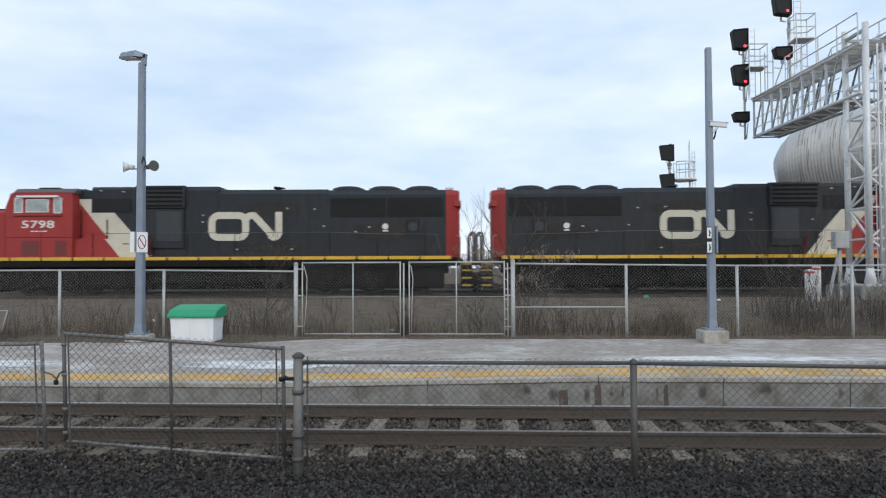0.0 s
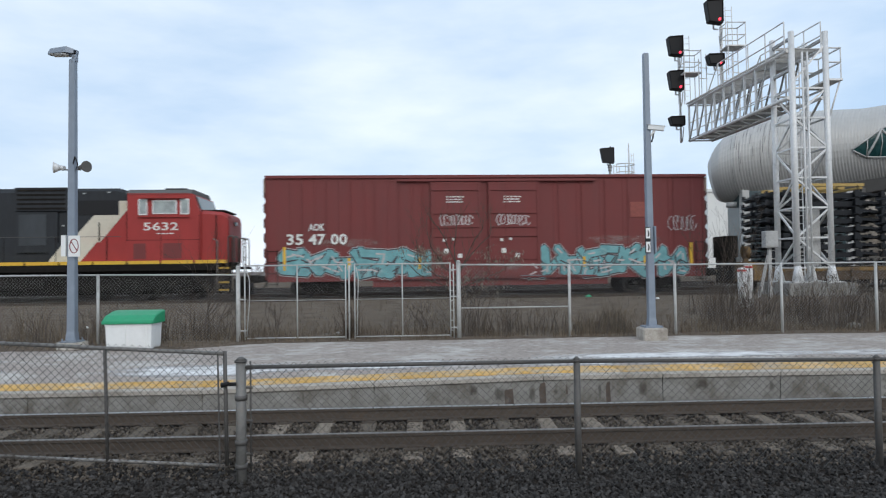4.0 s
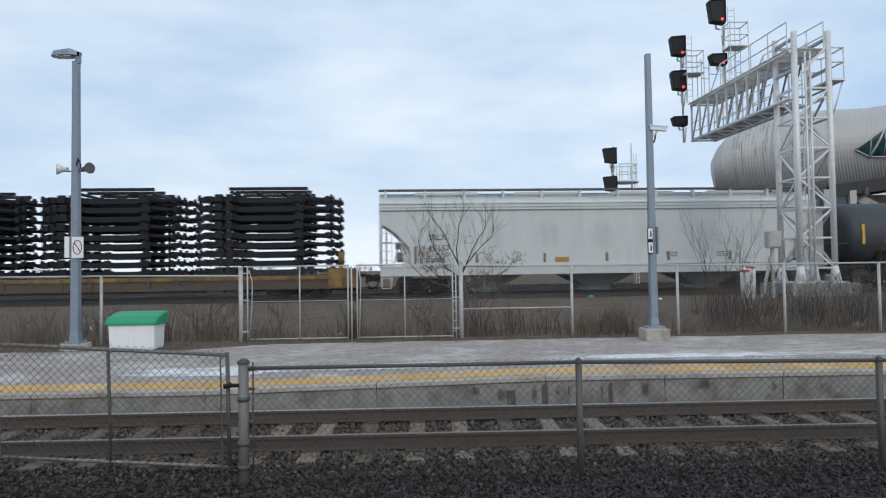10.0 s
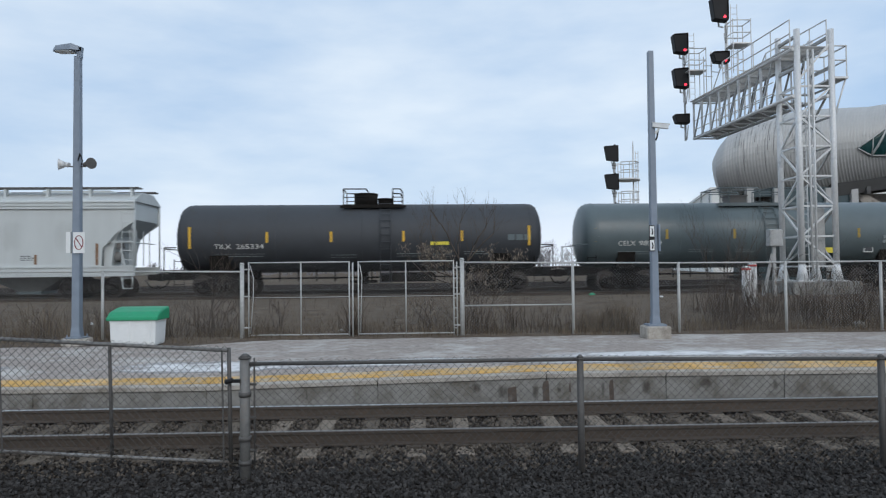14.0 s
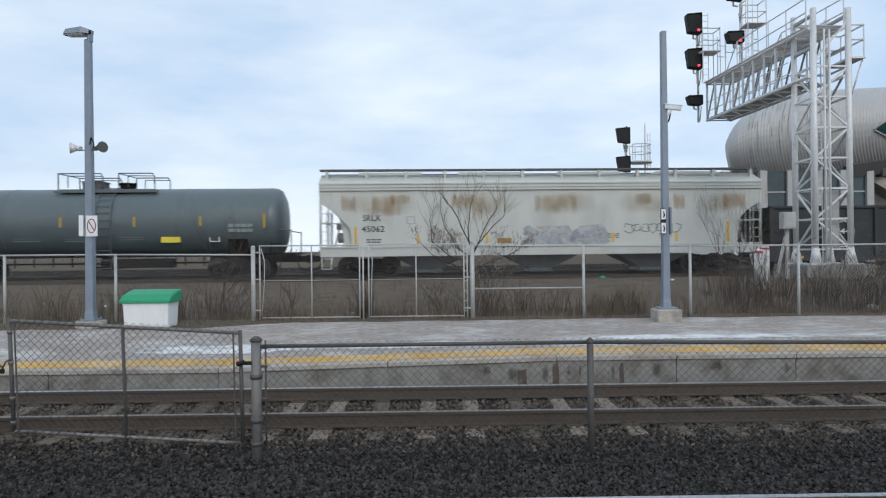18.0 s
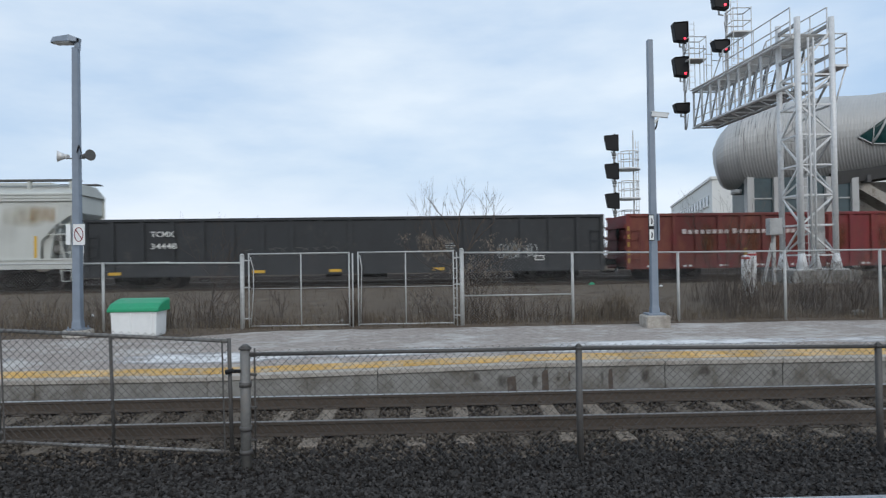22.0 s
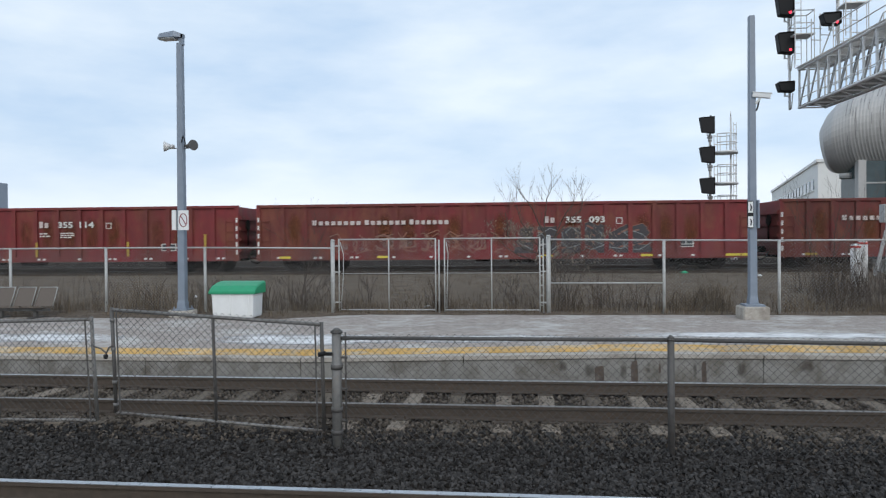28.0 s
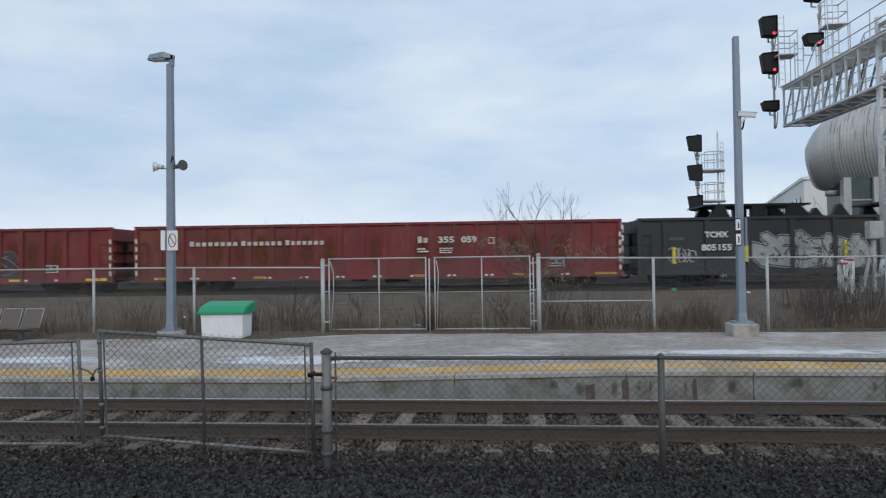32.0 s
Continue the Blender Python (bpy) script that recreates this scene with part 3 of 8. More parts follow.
def platform():
    xs = [-40, -30, -22, -16] + [-12 + 0.8 * k for k in range(36)] + [20, 26, 34, 44]
    deck = thing("platform", pose(0, 0, 0), "worn asphalt platform with salt stains and concrete edge", "platform", kind="structure")
    verts, faces = [], []
    for x in xs:
        e = edge_height(x)
        verts += [(x, EDGE + 0.30, e + 0.002), (x, EDGE + 2.6, e * 0.45 + 0.165), (x, BACK, 0.29), (x, BACK, -0.2), (x, EDGE + 0.30, -0.2)]
    for k in range(len(xs) - 1):
        a, b = 5 * k, 5 * k + 5
        faces += [(a + j, b + j, b + j + 1, a + j + 1) for j in range(3)]
    raw("surface", verts, faces, m_asphalt, deck)
    # dried road salt lying in patches
    for x0, x1, y0, y1 in ((0.8, 9.0, 1.5, 2.58), (5.5, 17.0, 1.3, 2.58), (-6.5, -1.2, 0.9, 2.5), (-12.0, -6.8, 0.95, 2.4), (-2.6, 1.6, 0.95, 2.3), (0.2, 6.0, 0.88, 1.6), (15.0, 30.0, 0.95, 2.55)):
        n = int((x1 - x0) / 0.4) + 1
        film, quads = [], []
        for k in range(n + 1):
            x = x0 + (x1 - x0) * k / n
            e = edge_height(x)
            film += [(x, EDGE + y, e + 0.009 + 0.0006 * (x0 % 7) + (y - 0.3) / 2.3 * (0.165 - 0.55 * e)) for y in (y0, y1)]
        quads = [(2 * k, 2 * k + 2, 2 * k + 3, 2 * k + 1) for k in range(n)]
        tagged(raw("salt_patch", film, quads, m_salt_wash, deck), "white dried salt patch")
    # coping slabs with open joints, and face panels below them
    rng = random.Random(5)
    x = -40.0
    cuts = []
    while x < 44:
        w = 2.66 if -8 < x < 0.6 else rng.choice((1.9, 2.4, 3.0))
        cuts.append((x, min(44, x + w)))
        x += w
    for a, b in cuts:
        bm = bmesh.new()
        ha, hb = edge_height(a), edge_height(b)
        loft(bm, [[(xx, EDGE - 0.03, h - 0.07), (xx, EDGE + 0.30, h - 0.07), (xx, EDGE + 0.30, h + 0.004), (xx, EDGE - 0.03, h + 0.004)] for xx, h in ((a + 0.006, ha), (b - 0.006, hb))])
        part("coping", bm, m_concrete, deck, bevel=0.008)
        bm = bmesh.new()
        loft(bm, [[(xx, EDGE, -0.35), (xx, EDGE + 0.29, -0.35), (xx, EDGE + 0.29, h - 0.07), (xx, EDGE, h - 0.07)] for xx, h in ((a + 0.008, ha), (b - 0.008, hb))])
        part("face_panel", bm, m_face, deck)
    bm = bmesh.new()
    loft(bm, [[(xx, EDGE + 0.02, -0.4), (xx, EDGE + 0.28, -0.4), (xx, EDGE + 0.28, 0.1), (xx, EDGE + 0.02, 0.1)] for xx in (-40, 44)])
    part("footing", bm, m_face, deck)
    for x, w, z0, z1 in ((1.12, 0.16, -0.15, 0.12), (1.66, 0.09, -0.18, 0.15), (2.05, 0.05, -0.05, 0.14), (2.75, 0.05, -0.16, 0.14), (5.5, 0.07, -0.05, 0.12), (0.72, 0.12, -0.02, 0.13), (-1.9, 0.03, -0.1, 0.06), (-4.9, 0.04, -0.1, 0.05), (3.4, 0.12, -0.1, 0.16), (4.3, 0.2, 0.0, 0.18), (7.4, 0.15, -0.05, 0.16)):
        made("rust_run", lambda bm: box(bm, x - w * 0.4, EDGE - 0.004, z0 - 0.03, x + w * 1.4, EDGE + 0.05, z1 + 0.05), m_face_wash, deck, "dark run-off stain")
    for x0, x1, z0, z1 in ((1.27, 1.40, -0.17, 0.08), (1.82, 1.915, -0.2, 0.17), (2.24, 2.26, -0.02, 0.17), (2.88, 2.94, -0.19, 0.17)):
        made("dark_streak", lambda bm: prism(bm, [(x0, z0), (x1 + 0.01, z0), (x1, z1 * 0.6), (x1 - 0.005, z1), (x0 + 0.012, z1 - 0.02), (x0 - 0.006, z1 * 0.4)], EDGE - 0.007, EDGE + 0.04), m_face_stain, deck, "dark rust streak on the concrete face")
    for k in range(78):
        a = -22 + 0.6 * k
        ha, hb = edge_height(a), edge_height(a + 0.6)
        bm = bmesh.new()
        y0, y1 = EDGE + 0.20, EDGE + float(np.interp(a, (-1, 2), (0.74, 0.86)))
        slope = lambda h, y: h + 0.004 + max(0.0, y - EDGE - 0.3) / 2.3 * (h * 0.45 + 0.165 - h)
        loft(bm, [[(xx, y0, slope(h, y0) - 0.01), (xx, y1, slope(h, y1) - 0.01), (xx, y1, slope(h, y1) + 0.007), (xx, y0, slope(h, y0) + 0.007)] for xx, h in ((a + 0.004, ha), (a + 0.596, hb))])
        part("tactile_tile", bm, m_yellow, deck)


def deck_height(x, y):
    e = edge_height(x)
    return float(np.interp(y, (EDGE + 0.3, EDGE + 2.6, BACK), (e, e * 0.45 + 0.165, 0.29)))


def verge():
    """Soil washed over the back of the platform, with a ragged front."""
    xs = np.arange(-22, 24.01, 0.2)
    rows = 7
    verts, faces = [], []
    for x in xs:
        front = float(np.interp(x, (-22, -5.4, -4.0, -1, 24), (15.2, 15.2, 15.85, 15.98, 15.98))) + 0.16 * noise.noise((x * 0.9, 0.3, 1)) + 0.07 * noise.noise((x * 3.1, 2.3, 1))
        for k in range(rows):
            y = front + (BACK + 0.05 - front) * k / (rows - 1)
            lift = 0.004 + (0.022 + 0.018 * noise.noise((x * 2.3, y * 2.3, 5))) * min(1.0, k / 2)
            verts.append((float(x), y, deck_height(x, min(y, BACK)) + lift))
    n = len(xs)
    faces = [(i * rows + k, (i + 1) * rows + k, (i + 1) * rows + k + 1, i * rows + k + 1) for i in range(n - 1) for k in range(rows - 1)]
    tagged(raw("verge", verts, faces, m_soil_verge), "brown soil and litter washed over the platform's back", "soil", kind="structure")


def near_platform():
    bm = bmesh.new()
    box(bm, -40, -4.5, -0.3, 44, 2.9, 0.36)
    structure("pavement_near", bm, m_asphalt, "asphalt platform beside the near track", "platform", 0.02)


def post(bm, x, y, z0, z1, r, n=10):
    bar(bm, (x, y, z0), (x, y, z1), r, n)


# ---- the low fence between the tracks ----
def low_fence():
    y = 7.2
    f = thing("chain_link_fence", pose(0, 0, 0), "low weathered chain-link fence with a top rail between the tracks", "fence")
    posts = [(-1.94, 1.02, 0.055), (1.65, 0.96, 0.036), (4.95, 0.92, 0.036), (8.3, 0.92, 0.036), (11.7, 0.92, 0.036)]
    for x, top, r in posts:
        p = made("post", lambda bm: post(bm, x, y, -0.4, top, r), m_galv_mid if r > 0.05 else m_galv_dark, f)
        made("cap", lambda bm: (bar(bm, (x, y, top), (x, y, top + 0.02), r * 1.25, 10), bar(bm, (x, y, top + 0.02), (x, y, top + 0.055), r * 1.15, 10, r * 0.4)), m_galv_dark, p)
    for (xa, ta, ra), (xb, tb, rb) in zip(posts, posts[1:]):
        za, zb = min(ta, 0.96) + 0.004, tb + 0.004
        made("top_rail", lambda bm: bar(bm, (xa, y, za), (xb, y, zb), 0.022), m_galv_dark, f)
        link_mesh("chain_link", [(xa + 0.06, -0.24, za + 0.05, xb - 0.02, -0.24, zb + 0.05, y - 0.02, y - 0.02)], 0.084, 0.0033, m_wire_dark, f)
    made("tension_bar", lambda bm: (bar(bm, (-1.84, y, -0.15), (-1.84, y, 1.03), 0.01), [bar(bm, (-1.95, y, z), (-1.82, y, z), 0.014) for z in (0.05, 0.4, 0.75, 0.95)]), m_galv_dark, f)


def leaning_gate(name, frame_pts, mids, label):
    """A sagging gate leaf: corner points lower left, upper left, upper right, lower right, and uprights between."""
    y = 7.2
    g = thing(name, pose(0, 0, 0), label, "gate", "sagging gate leaves")
    (x0, z0), (x1, z1), (x2, z2), (x3, z3) = frame_pts
    made("stile", lambda bm: bar(bm, (x0, y, z0), (x1, y, z1 + 0.03), 0.021), m_galv_dark, g)
    made("stile", lambda bm: bar(bm, (x3, y, z3), (x2, y, z2 + 0.03), 0.021), m_galv_mid if x2 < -4 else m_galv_dark, g)
    made("top_rail", lambda bm: bar(bm, (x1, y, z1), (x2, y, z2), 0.021), m_galv_mid, g)
    made("bottom_rail", lambda bm: bar(bm, (x0, y, z0), (x3, y, z3), 0.017), m_gate_rail, g)
    made("tension_bar", lambda bm: (bar(bm, (x3 - 0.07, y - 0.015, z3), (x2 - 0.07, y - 0.015, z2), 0.009, 6), bar(bm, (x0 + 0.06, y - 0.015, z0), (x1 + 0.06, y - 0.015, z1), 0.009, 6)), m_galv_dark, g)["kind"] = "stuff"
    for u in (0.08, 0.3, 0.62, 0.9):
        made("tie_band", lambda bm: bar(bm, (x0 + (x1 - x0) * u, y, z0 + (z1 - z0) * u - 0.018), (x0 + (x1 - x0) * u, y, z0 + (z1 - z0) * u + 0.018), 0.028, 8), m_galv_mid, g)
    for u in mids:
        a, b = x0 + (x3 - x0) * u, x1 + (x2 - x1) * u
        made("upright", lambda bm: bar(bm, (a, y, z0 + (z3 - z0) * u - 0.03), (b, y, z1 + (z2 - z1) * u), 0.018), m_galv_dark, g)
    link_mesh("chain_link", [(x0 + 0.03, z0 - 0.02, z1 + 0.05, x3 - 0.02, z3 - 0.02, z2 + 0.05, y - 0.02, y - 0.02)], 0.084, 0.0033, m_wire_dark, g)
    return g


# ---- the tall fence behind the platform ----
def tall_fence():
    f = thing("tall_chain_link_fence", pose(0, 0, 0), "tall galvanised chain-link fence behind the platform", "fence")
    left = [(-18.5, 1.98), (-15.75, 1.98), (-13.05, 1.98), (-10.4, 1.98), (-7.74, 1.97)]
    for x, top in left:
        made("post", lambda bm: post(bm, x, FENCE_Y, 0.1, top, 0.035), m_fence, f)
    made("gate_post", lambda bm: (post(bm, -4.43, FENCE_Y, 0.1, 2.08, 0.052), bar(bm, (-4.43, FENCE_Y, 2.08), (-4.43, FENCE_Y, 2.13), 0.065, 10, 0.03)), m_fence, f)
    made("gate_post", lambda bm: (post(bm, 0.87, FENCE_Y, 0.1, 2.14, 0.052), bar(bm, (0.87, FENCE_Y, 2.14), (0.87, FENCE_Y, 2.19), 0.065, 10, 0.03)), m_fence, f)
    right = [(3.57, 2.06), (6.17, 2.03), (8.82, 2.02), (11.2, 2.02), (13.8, 2.02), (16.45, 2.02), (19.1, 2.02)]
    for x, top in right:
        made("post", lambda bm: post(bm, x, FENCE_Y, 0.1, top, 0.035), m_fence, f)
    for run in (left + [(-4.43, 1.93)], [(0.87, 2.10)] + right):
        for (xa, ta), (xb, tb) in zip(run, run[1:]):
            made("top_rail", lambda bm: bar(bm, (xa, FENCE_Y, ta - 0.02), (xb, FENCE_Y, tb - 0.02), 0.022), m_fence, f)
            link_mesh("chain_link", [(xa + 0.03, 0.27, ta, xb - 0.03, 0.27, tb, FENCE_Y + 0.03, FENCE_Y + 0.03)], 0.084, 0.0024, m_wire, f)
    made("brace_rail", lambda bm: bar(bm, (0.9, FENCE_Y, 1.03), (3.55, FENCE_Y, 1.03), 0.017), m_fence, f, "bare white-grey mid rail")
    for x0, x1, mid, lean in ((-4.27, -1.86, -3.02, 0.05), (-1.64, 0.665, -0.495, 0.0)):
        g = thing("swing_gate", pose(0, 0, 0), "galvanised chain-link swing gate leaf, closed and slightly bent", "gate", "platform gates")
        y = FENCE_Y
        for a in (x0, x1):
            made("stile", lambda bm: bar(bm, (a, y, 0.34), (a, y, 2.14), 0.018, 8), m_fence, g)
        made("tension_bar", lambda bm: rod(bm, [(x0 + 0.04, y - 0.02, 2.05), (x0 + 0.09 + lean * 0.6, y - 0.02, 1.75), (x0 + 0.07 + lean * 0.8, y - 0.02, 1.2), (x0 + 0.05, y - 0.02, 0.42)], 0.012, 6), m_fence, g, "bowed tension bar")
        made("top_rail", lambda bm: bar(bm, (x0, y, 2.12), (x1, y, 2.12), 0.018), m_fence, g)
        made("bottom_rail", lambda bm: bar(bm, (x0 + lean, y, 0.38), (x1, y, 0.38), 0.018), m_galv_shade, g)
        made("upright", lambda bm: bar(bm, (mid, y, 0.38), (mid, y, 2.12), 0.017), m_fence, g)
        made("mid_rail", lambda bm: bar(bm, (x0 + lean, y, 1.28), (x1, y, 1.28), 0.008), m_fence, g)
        for z in (0.55, 1.3, 1.95):
            made("hinge", lambda bm: box(bm, x0 - 0.12 if x0 < -2 else x1, y - 0.03, z, x0 + 0.03 if x0 < -2 else x1 + 0.16, y + 0.02, z + 0.03), m_fence, g)
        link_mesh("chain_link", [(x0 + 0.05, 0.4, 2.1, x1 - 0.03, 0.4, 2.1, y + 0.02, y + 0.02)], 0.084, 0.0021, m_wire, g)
    made("gate_stop", lambda bm: bar(bm, (-1.775, FENCE_Y, 0.2), (-1.775, FENCE_Y, 2.1), 0.02, 8), m_fence, f)
    made("hinge_bar", lambda bm: (bar(bm, (0.745, FENCE_Y, 0.3), (0.745, FENCE_Y, 2.1), 0.017, 8), [bar(bm, (0.68, FENCE_Y, z), (0.74, FENCE_Y, z), 0.012, 6) for z in np.arange(0.5, 2.0, 0.24)]), m_fence, f)

# ---- things on the platform ----
def square_pole(x, y, z0, z1, w=0.2):
    def fill(bm):
        loft(bm, [[(x - h, y - h, z), (x + h, y - h, z), (x + h, y + h, z), (x - h, y + h, z)] for z, h in ((z0, w * 0.68), (z0 + 0.16, w * 0.62), (z0 + 0.22, w * 0.55), (2.3, w * 0.52), (z1, w * 0.42))])
    return fill


def lamp_pole():
    x, y, up = -8.03, 15.6, 0.13
    p = thing("lamp_pole", pose(0, 0, 0), "blue-grey steel platform lamp pole with horn loudspeakers", "lamp pole")
    made("shaft", square_pole(x, y, 0.45, 6.95, 0.165), m_pole, p, bevel=0.014)
    made("base_plate", lambda bm: (box(bm, x - 0.19, y - 0.19, 0.43, x + 0.19, y + 0.19, 0.46), [bar(bm, (x + a, y + b, 0.4), (x + a, y + b, 0.52), 0.016, 6) for a in (-0.15, 0.15) for b in (-0.15, 0.15)]), m_pole, p)
    made("footing", lambda bm: bar(bm, (x, y, 0.0), (x, y, 0.43), 0.33, 20), m_concrete, p, "round concrete footing")
    head = made("lamp_head", lambda bm: (loft(bm, [[(x - 0.55 + a * 0.75, y + b * w, 6.93 + up + c + a * 0.02) for b, c in ((-1, 0.0), (1, 0.0), (0.8, h), (-0.8, h))] for a, w, h in ((0, 0.06, 0.05), (0.12, 0.15, 0.11), (0.6, 0.17, 0.15), (0.8, 0.1, 0.1))]),
                                         beam(bm, (x - 0.05, y, 7.0 + up), (x + 0.1, y, 6.98 + up), 0.1), beam(bm, (x + 0.04, y, 7.03 + up), (x + 0.04, y, 6.9), 0.1)), m_pole, p, "grey cobra-head luminaire")
    made("lens", lambda bm: box(bm, x - 0.47, y - 0.12, 6.915 + up, x - 0.1, y + 0.12, 6.94 + up), m_white, head)
    for side in (-1, 1):
        horn = made("loudspeaker", lambda bm: (bar(bm, (x + side * 0.17, y - 0.05, 4.42), (x + side * 0.25, y - 0.05 - 0.03 * side, 4.43), 0.05, 12, 0.06),
                                                bar(bm, (x + side * 0.25, y - 0.05 - 0.03 * side, 4.43), (x + side * 0.40, y - 0.08 - 0.1 * (side > 0), 4.43), 0.05, 16, 0.13)), m_galv if side < 0 else m_galv_dark, p, "grey horn loudspeaker")
        made("bracket", lambda bm: (bar(bm, (x, y, 4.38), (x + side * 0.2, y - 0.05, 4.38), 0.015), bar(bm, (x + side * 0.2, y - 0.05, 4.36), (x + side * 0.2, y - 0.05, 4.46), 0.012)), m_galv_dark, horn)
    made("cable", lambda bm: rod(bm, [(x + 0.11, y - 0.06, 4.4), (x + 0.16, y - 0.1, 4.5), (x + 0.13, y - 0.12, 4.62), (x + 0.10, y - 0.1, 4.66), (x + 0.06, y - 0.11, 4.5)], 0.012), m_black, p)
    sign = made("no_crossing_sign", lambda bm: (box(bm, x - 0.03, y - 0.135, 2.38, x + 0.23, y - 0.115, 2.86)), m_white, p, "white sign with a red prohibition ring")
    made("ring", lambda bm: (ribbon(bm, [(x + 0.1 + 0.095 * math.cos(a), 2.62 + 0.16 * math.sin(a)) for a in np.linspace(0, 2 * math.pi, 19)], 0.02, y - 0.135, 0.004), ribbon(bm, [(x + 0.03, 2.73), (x + 0.17, 2.51)], 0.02, y - 0.135, 0.006)), m_sign_red, sign)
    made("side_sign", lambda bm: box(bm, x - 0.2, y - 0.12, 2.39, x - 0.1, y + 0.16, 2.87), m_white, p, "white sign seen from its side")


def camera_pole(x, y, seen):
    p = thing("camera_pole", pose(0, 0, 0), "blue-grey steel platform pole with a surveillance camera on a concrete base", "pole", "camera poles")
    made("shaft", square_pole(x, y, 0.57, 6.95, 0.15), m_pole, p, bevel=0.014)
    made("base_plate", lambda bm: box(bm, x - 0.2, y - 0.2, 0.56, x + 0.2, y + 0.2, 0.61), m_pole, p)
    made("footing", lambda bm: box(bm, x - 0.28, y - 0.28, 0.0, x + 0.28, y + 0.28, 0.57), m_concrete, p, "chipped square concrete footing", 0.03)
    made("camera", lambda bm: (box(bm, -0.18, -0.055, -0.05, 0.18, 0.055, 0.05, pose(x + 0.17, y - 0.12, 5.17, 0, 10, -20)), box(bm, -0.2, -0.065, 0.05, 0.2, 0.065, 0.065, pose(x + 0.17, y - 0.12, 5.17, 0, 10, -20)), beam(bm, (x + 0.06, y - 0.08, 5.0), (x + 0.14, y - 0.12, 5.12), 0.05)), m_white, p, "white bullet camera", 0.01)
    made("conduit", lambda bm: rod(bm, [(x + 0.075, y - 0.06, 4.85), (x + 0.1, y - 0.08, 4.93), (x + 0.12, y - 0.1, 5.08)], 0.018), m_black, p)
    box_ = made("equipment_box", lambda bm: box(bm, x + 0.075, y - 0.14, 2.28, x + 0.115, y + 0.14, 2.90), m_pole, p, "grey equipment box", 0.01)
    made("sign_plate", lambda bm: box(bm, x - 0.135, y - 0.12, 2.28, x - 0.015, y - 0.085, 2.88), m_black, box_)
    for z in (2.36, 2.68):
        plate = made("sign_face", lambda bm: box(bm, x - 0.125, y - 0.126, z - 0.06, x - 0.025, y - 0.118, z + 0.18), m_white, box_, "small white sign")
        made("sign_mark", lambda bm: prism(bm, [(x - 0.09, z - 0.02), (x - 0.06, z - 0.02), (x - 0.045, z + 0.06), (x - 0.07, z + 0.13), (x - 0.085, z + 0.12), (x - 0.075, z + 0.05)], y - 0.131, y - 0.125), m_black, plate)
    return p


def salt_bin():
    x0, x1, y0, y1 = -7.03, -6.0, 15.0, 15.62
    b = thing("grit_bin", pose(0, 0, 0), "white plastic grit bin with a sloping green lid", "bin")
    def body(bm):
        loft(bm, [[(x0 + t, y0 + t, z), (x1 - t, y0 + t, z), (x1 - t, y1 - t, z), (x0 + t, y1 - t, z)] for z, t in ((0.30, 0.035), (0.36, 0.025), (0.80, 0.01), (0.84, 0.0), (0.88, 0.0))])
    made("body", body, m_white, b, bevel=0.012)
    for x in (-6.75, -6.33):
        made("skid", lambda bm: box(bm, x, y0 + 0.08, 0.27, x + 0.16, y1 - 0.08, 0.31), m_black, b)
    for x in (-6.6, -6.15):
        made("rib", lambda bm: box(bm, x, y0 - 0.005, 0.38, x + 0.03, y0 + 0.05, 0.86), m_white, b)
    def lid(bm):
        prof = [(y0 - 0.05, 0.86), (y0 - 0.05, 0.93), (y0 + 0.12, 1.05), (y0 + 0.42, 1.12), (y1 + 0.04, 1.14), (y1 + 0.04, 1.05), (y1 + 0.04, 0.86)]
        loft(bm, [[(x, y, 0.86 + (z - 0.86) * k) for y, z in prof] for x, k in ((x0 - 0.05, 0.85), (x0 - 0.02, 1.0), (x1 + 0.02, 1.0), (x1 + 0.05, 0.9))])
    made("lid", lid, m_green, b, "faded green lid", 0.02)


# ---- signal gantry: a braced tower with a cantilever over the freight track ----
def signal_head(x, y, z, parent, w=0.55, h=1.0, lit=True, name="signal_head"):
    """A dark backboard with a hood, facing the camera's side along the track."""
    s = made(name, lambda bm: prism(bm, [(x - w * 0.5, z + h * 0.44), (x + w * 0.5, z + h * 0.5), (x + w * 0.5, z - h * 0.5), (x - w * 0.34, z - h * 0.42)], y - 0.35, y + 0.05), m_black, parent, "black hooded signal head", 0.03)
    made("bracket", lambda bm: (beam(bm, (x + 0.1, y + 0.1, z - h / 2 - 0.12), (x + 0.1, y + 0.1, z + h / 2), 0.06), beam(bm, (x + 0.1, y + 0.1, z - h / 2 - 0.1), (x + 0.35, y + 0.2, z - h / 2 - 0.1), 0.05)), m_galv, s)
    if lit:
        made("lamp", lambda bm: bar(bm, (x + w * 0.25, y - 0.38, z - h * 0.34), (x + w * 0.25, y - 0.34, z - h * 0.34), 0.055, 12), m_red_glow, s, "lit red signal lamp")
    made("hood_lip", lambda bm: rod(bm, [(x - w * 0.44, y - 0.36, z + h * 0.42), (x + w * 0.46, y - 0.36, z + h * 0.47), (x + w * 0.46, y - 0.36, z - h * 0.42)], 0.03, 6), m_under, s)
    made("cap", lambda bm: bar(bm, (x + w * 0.28, y - 0.1, z + h * 0.46), (x + w * 0.28, y - 0.1, z + h * 0.56), 0.07, 10), m_black, s)
    return s


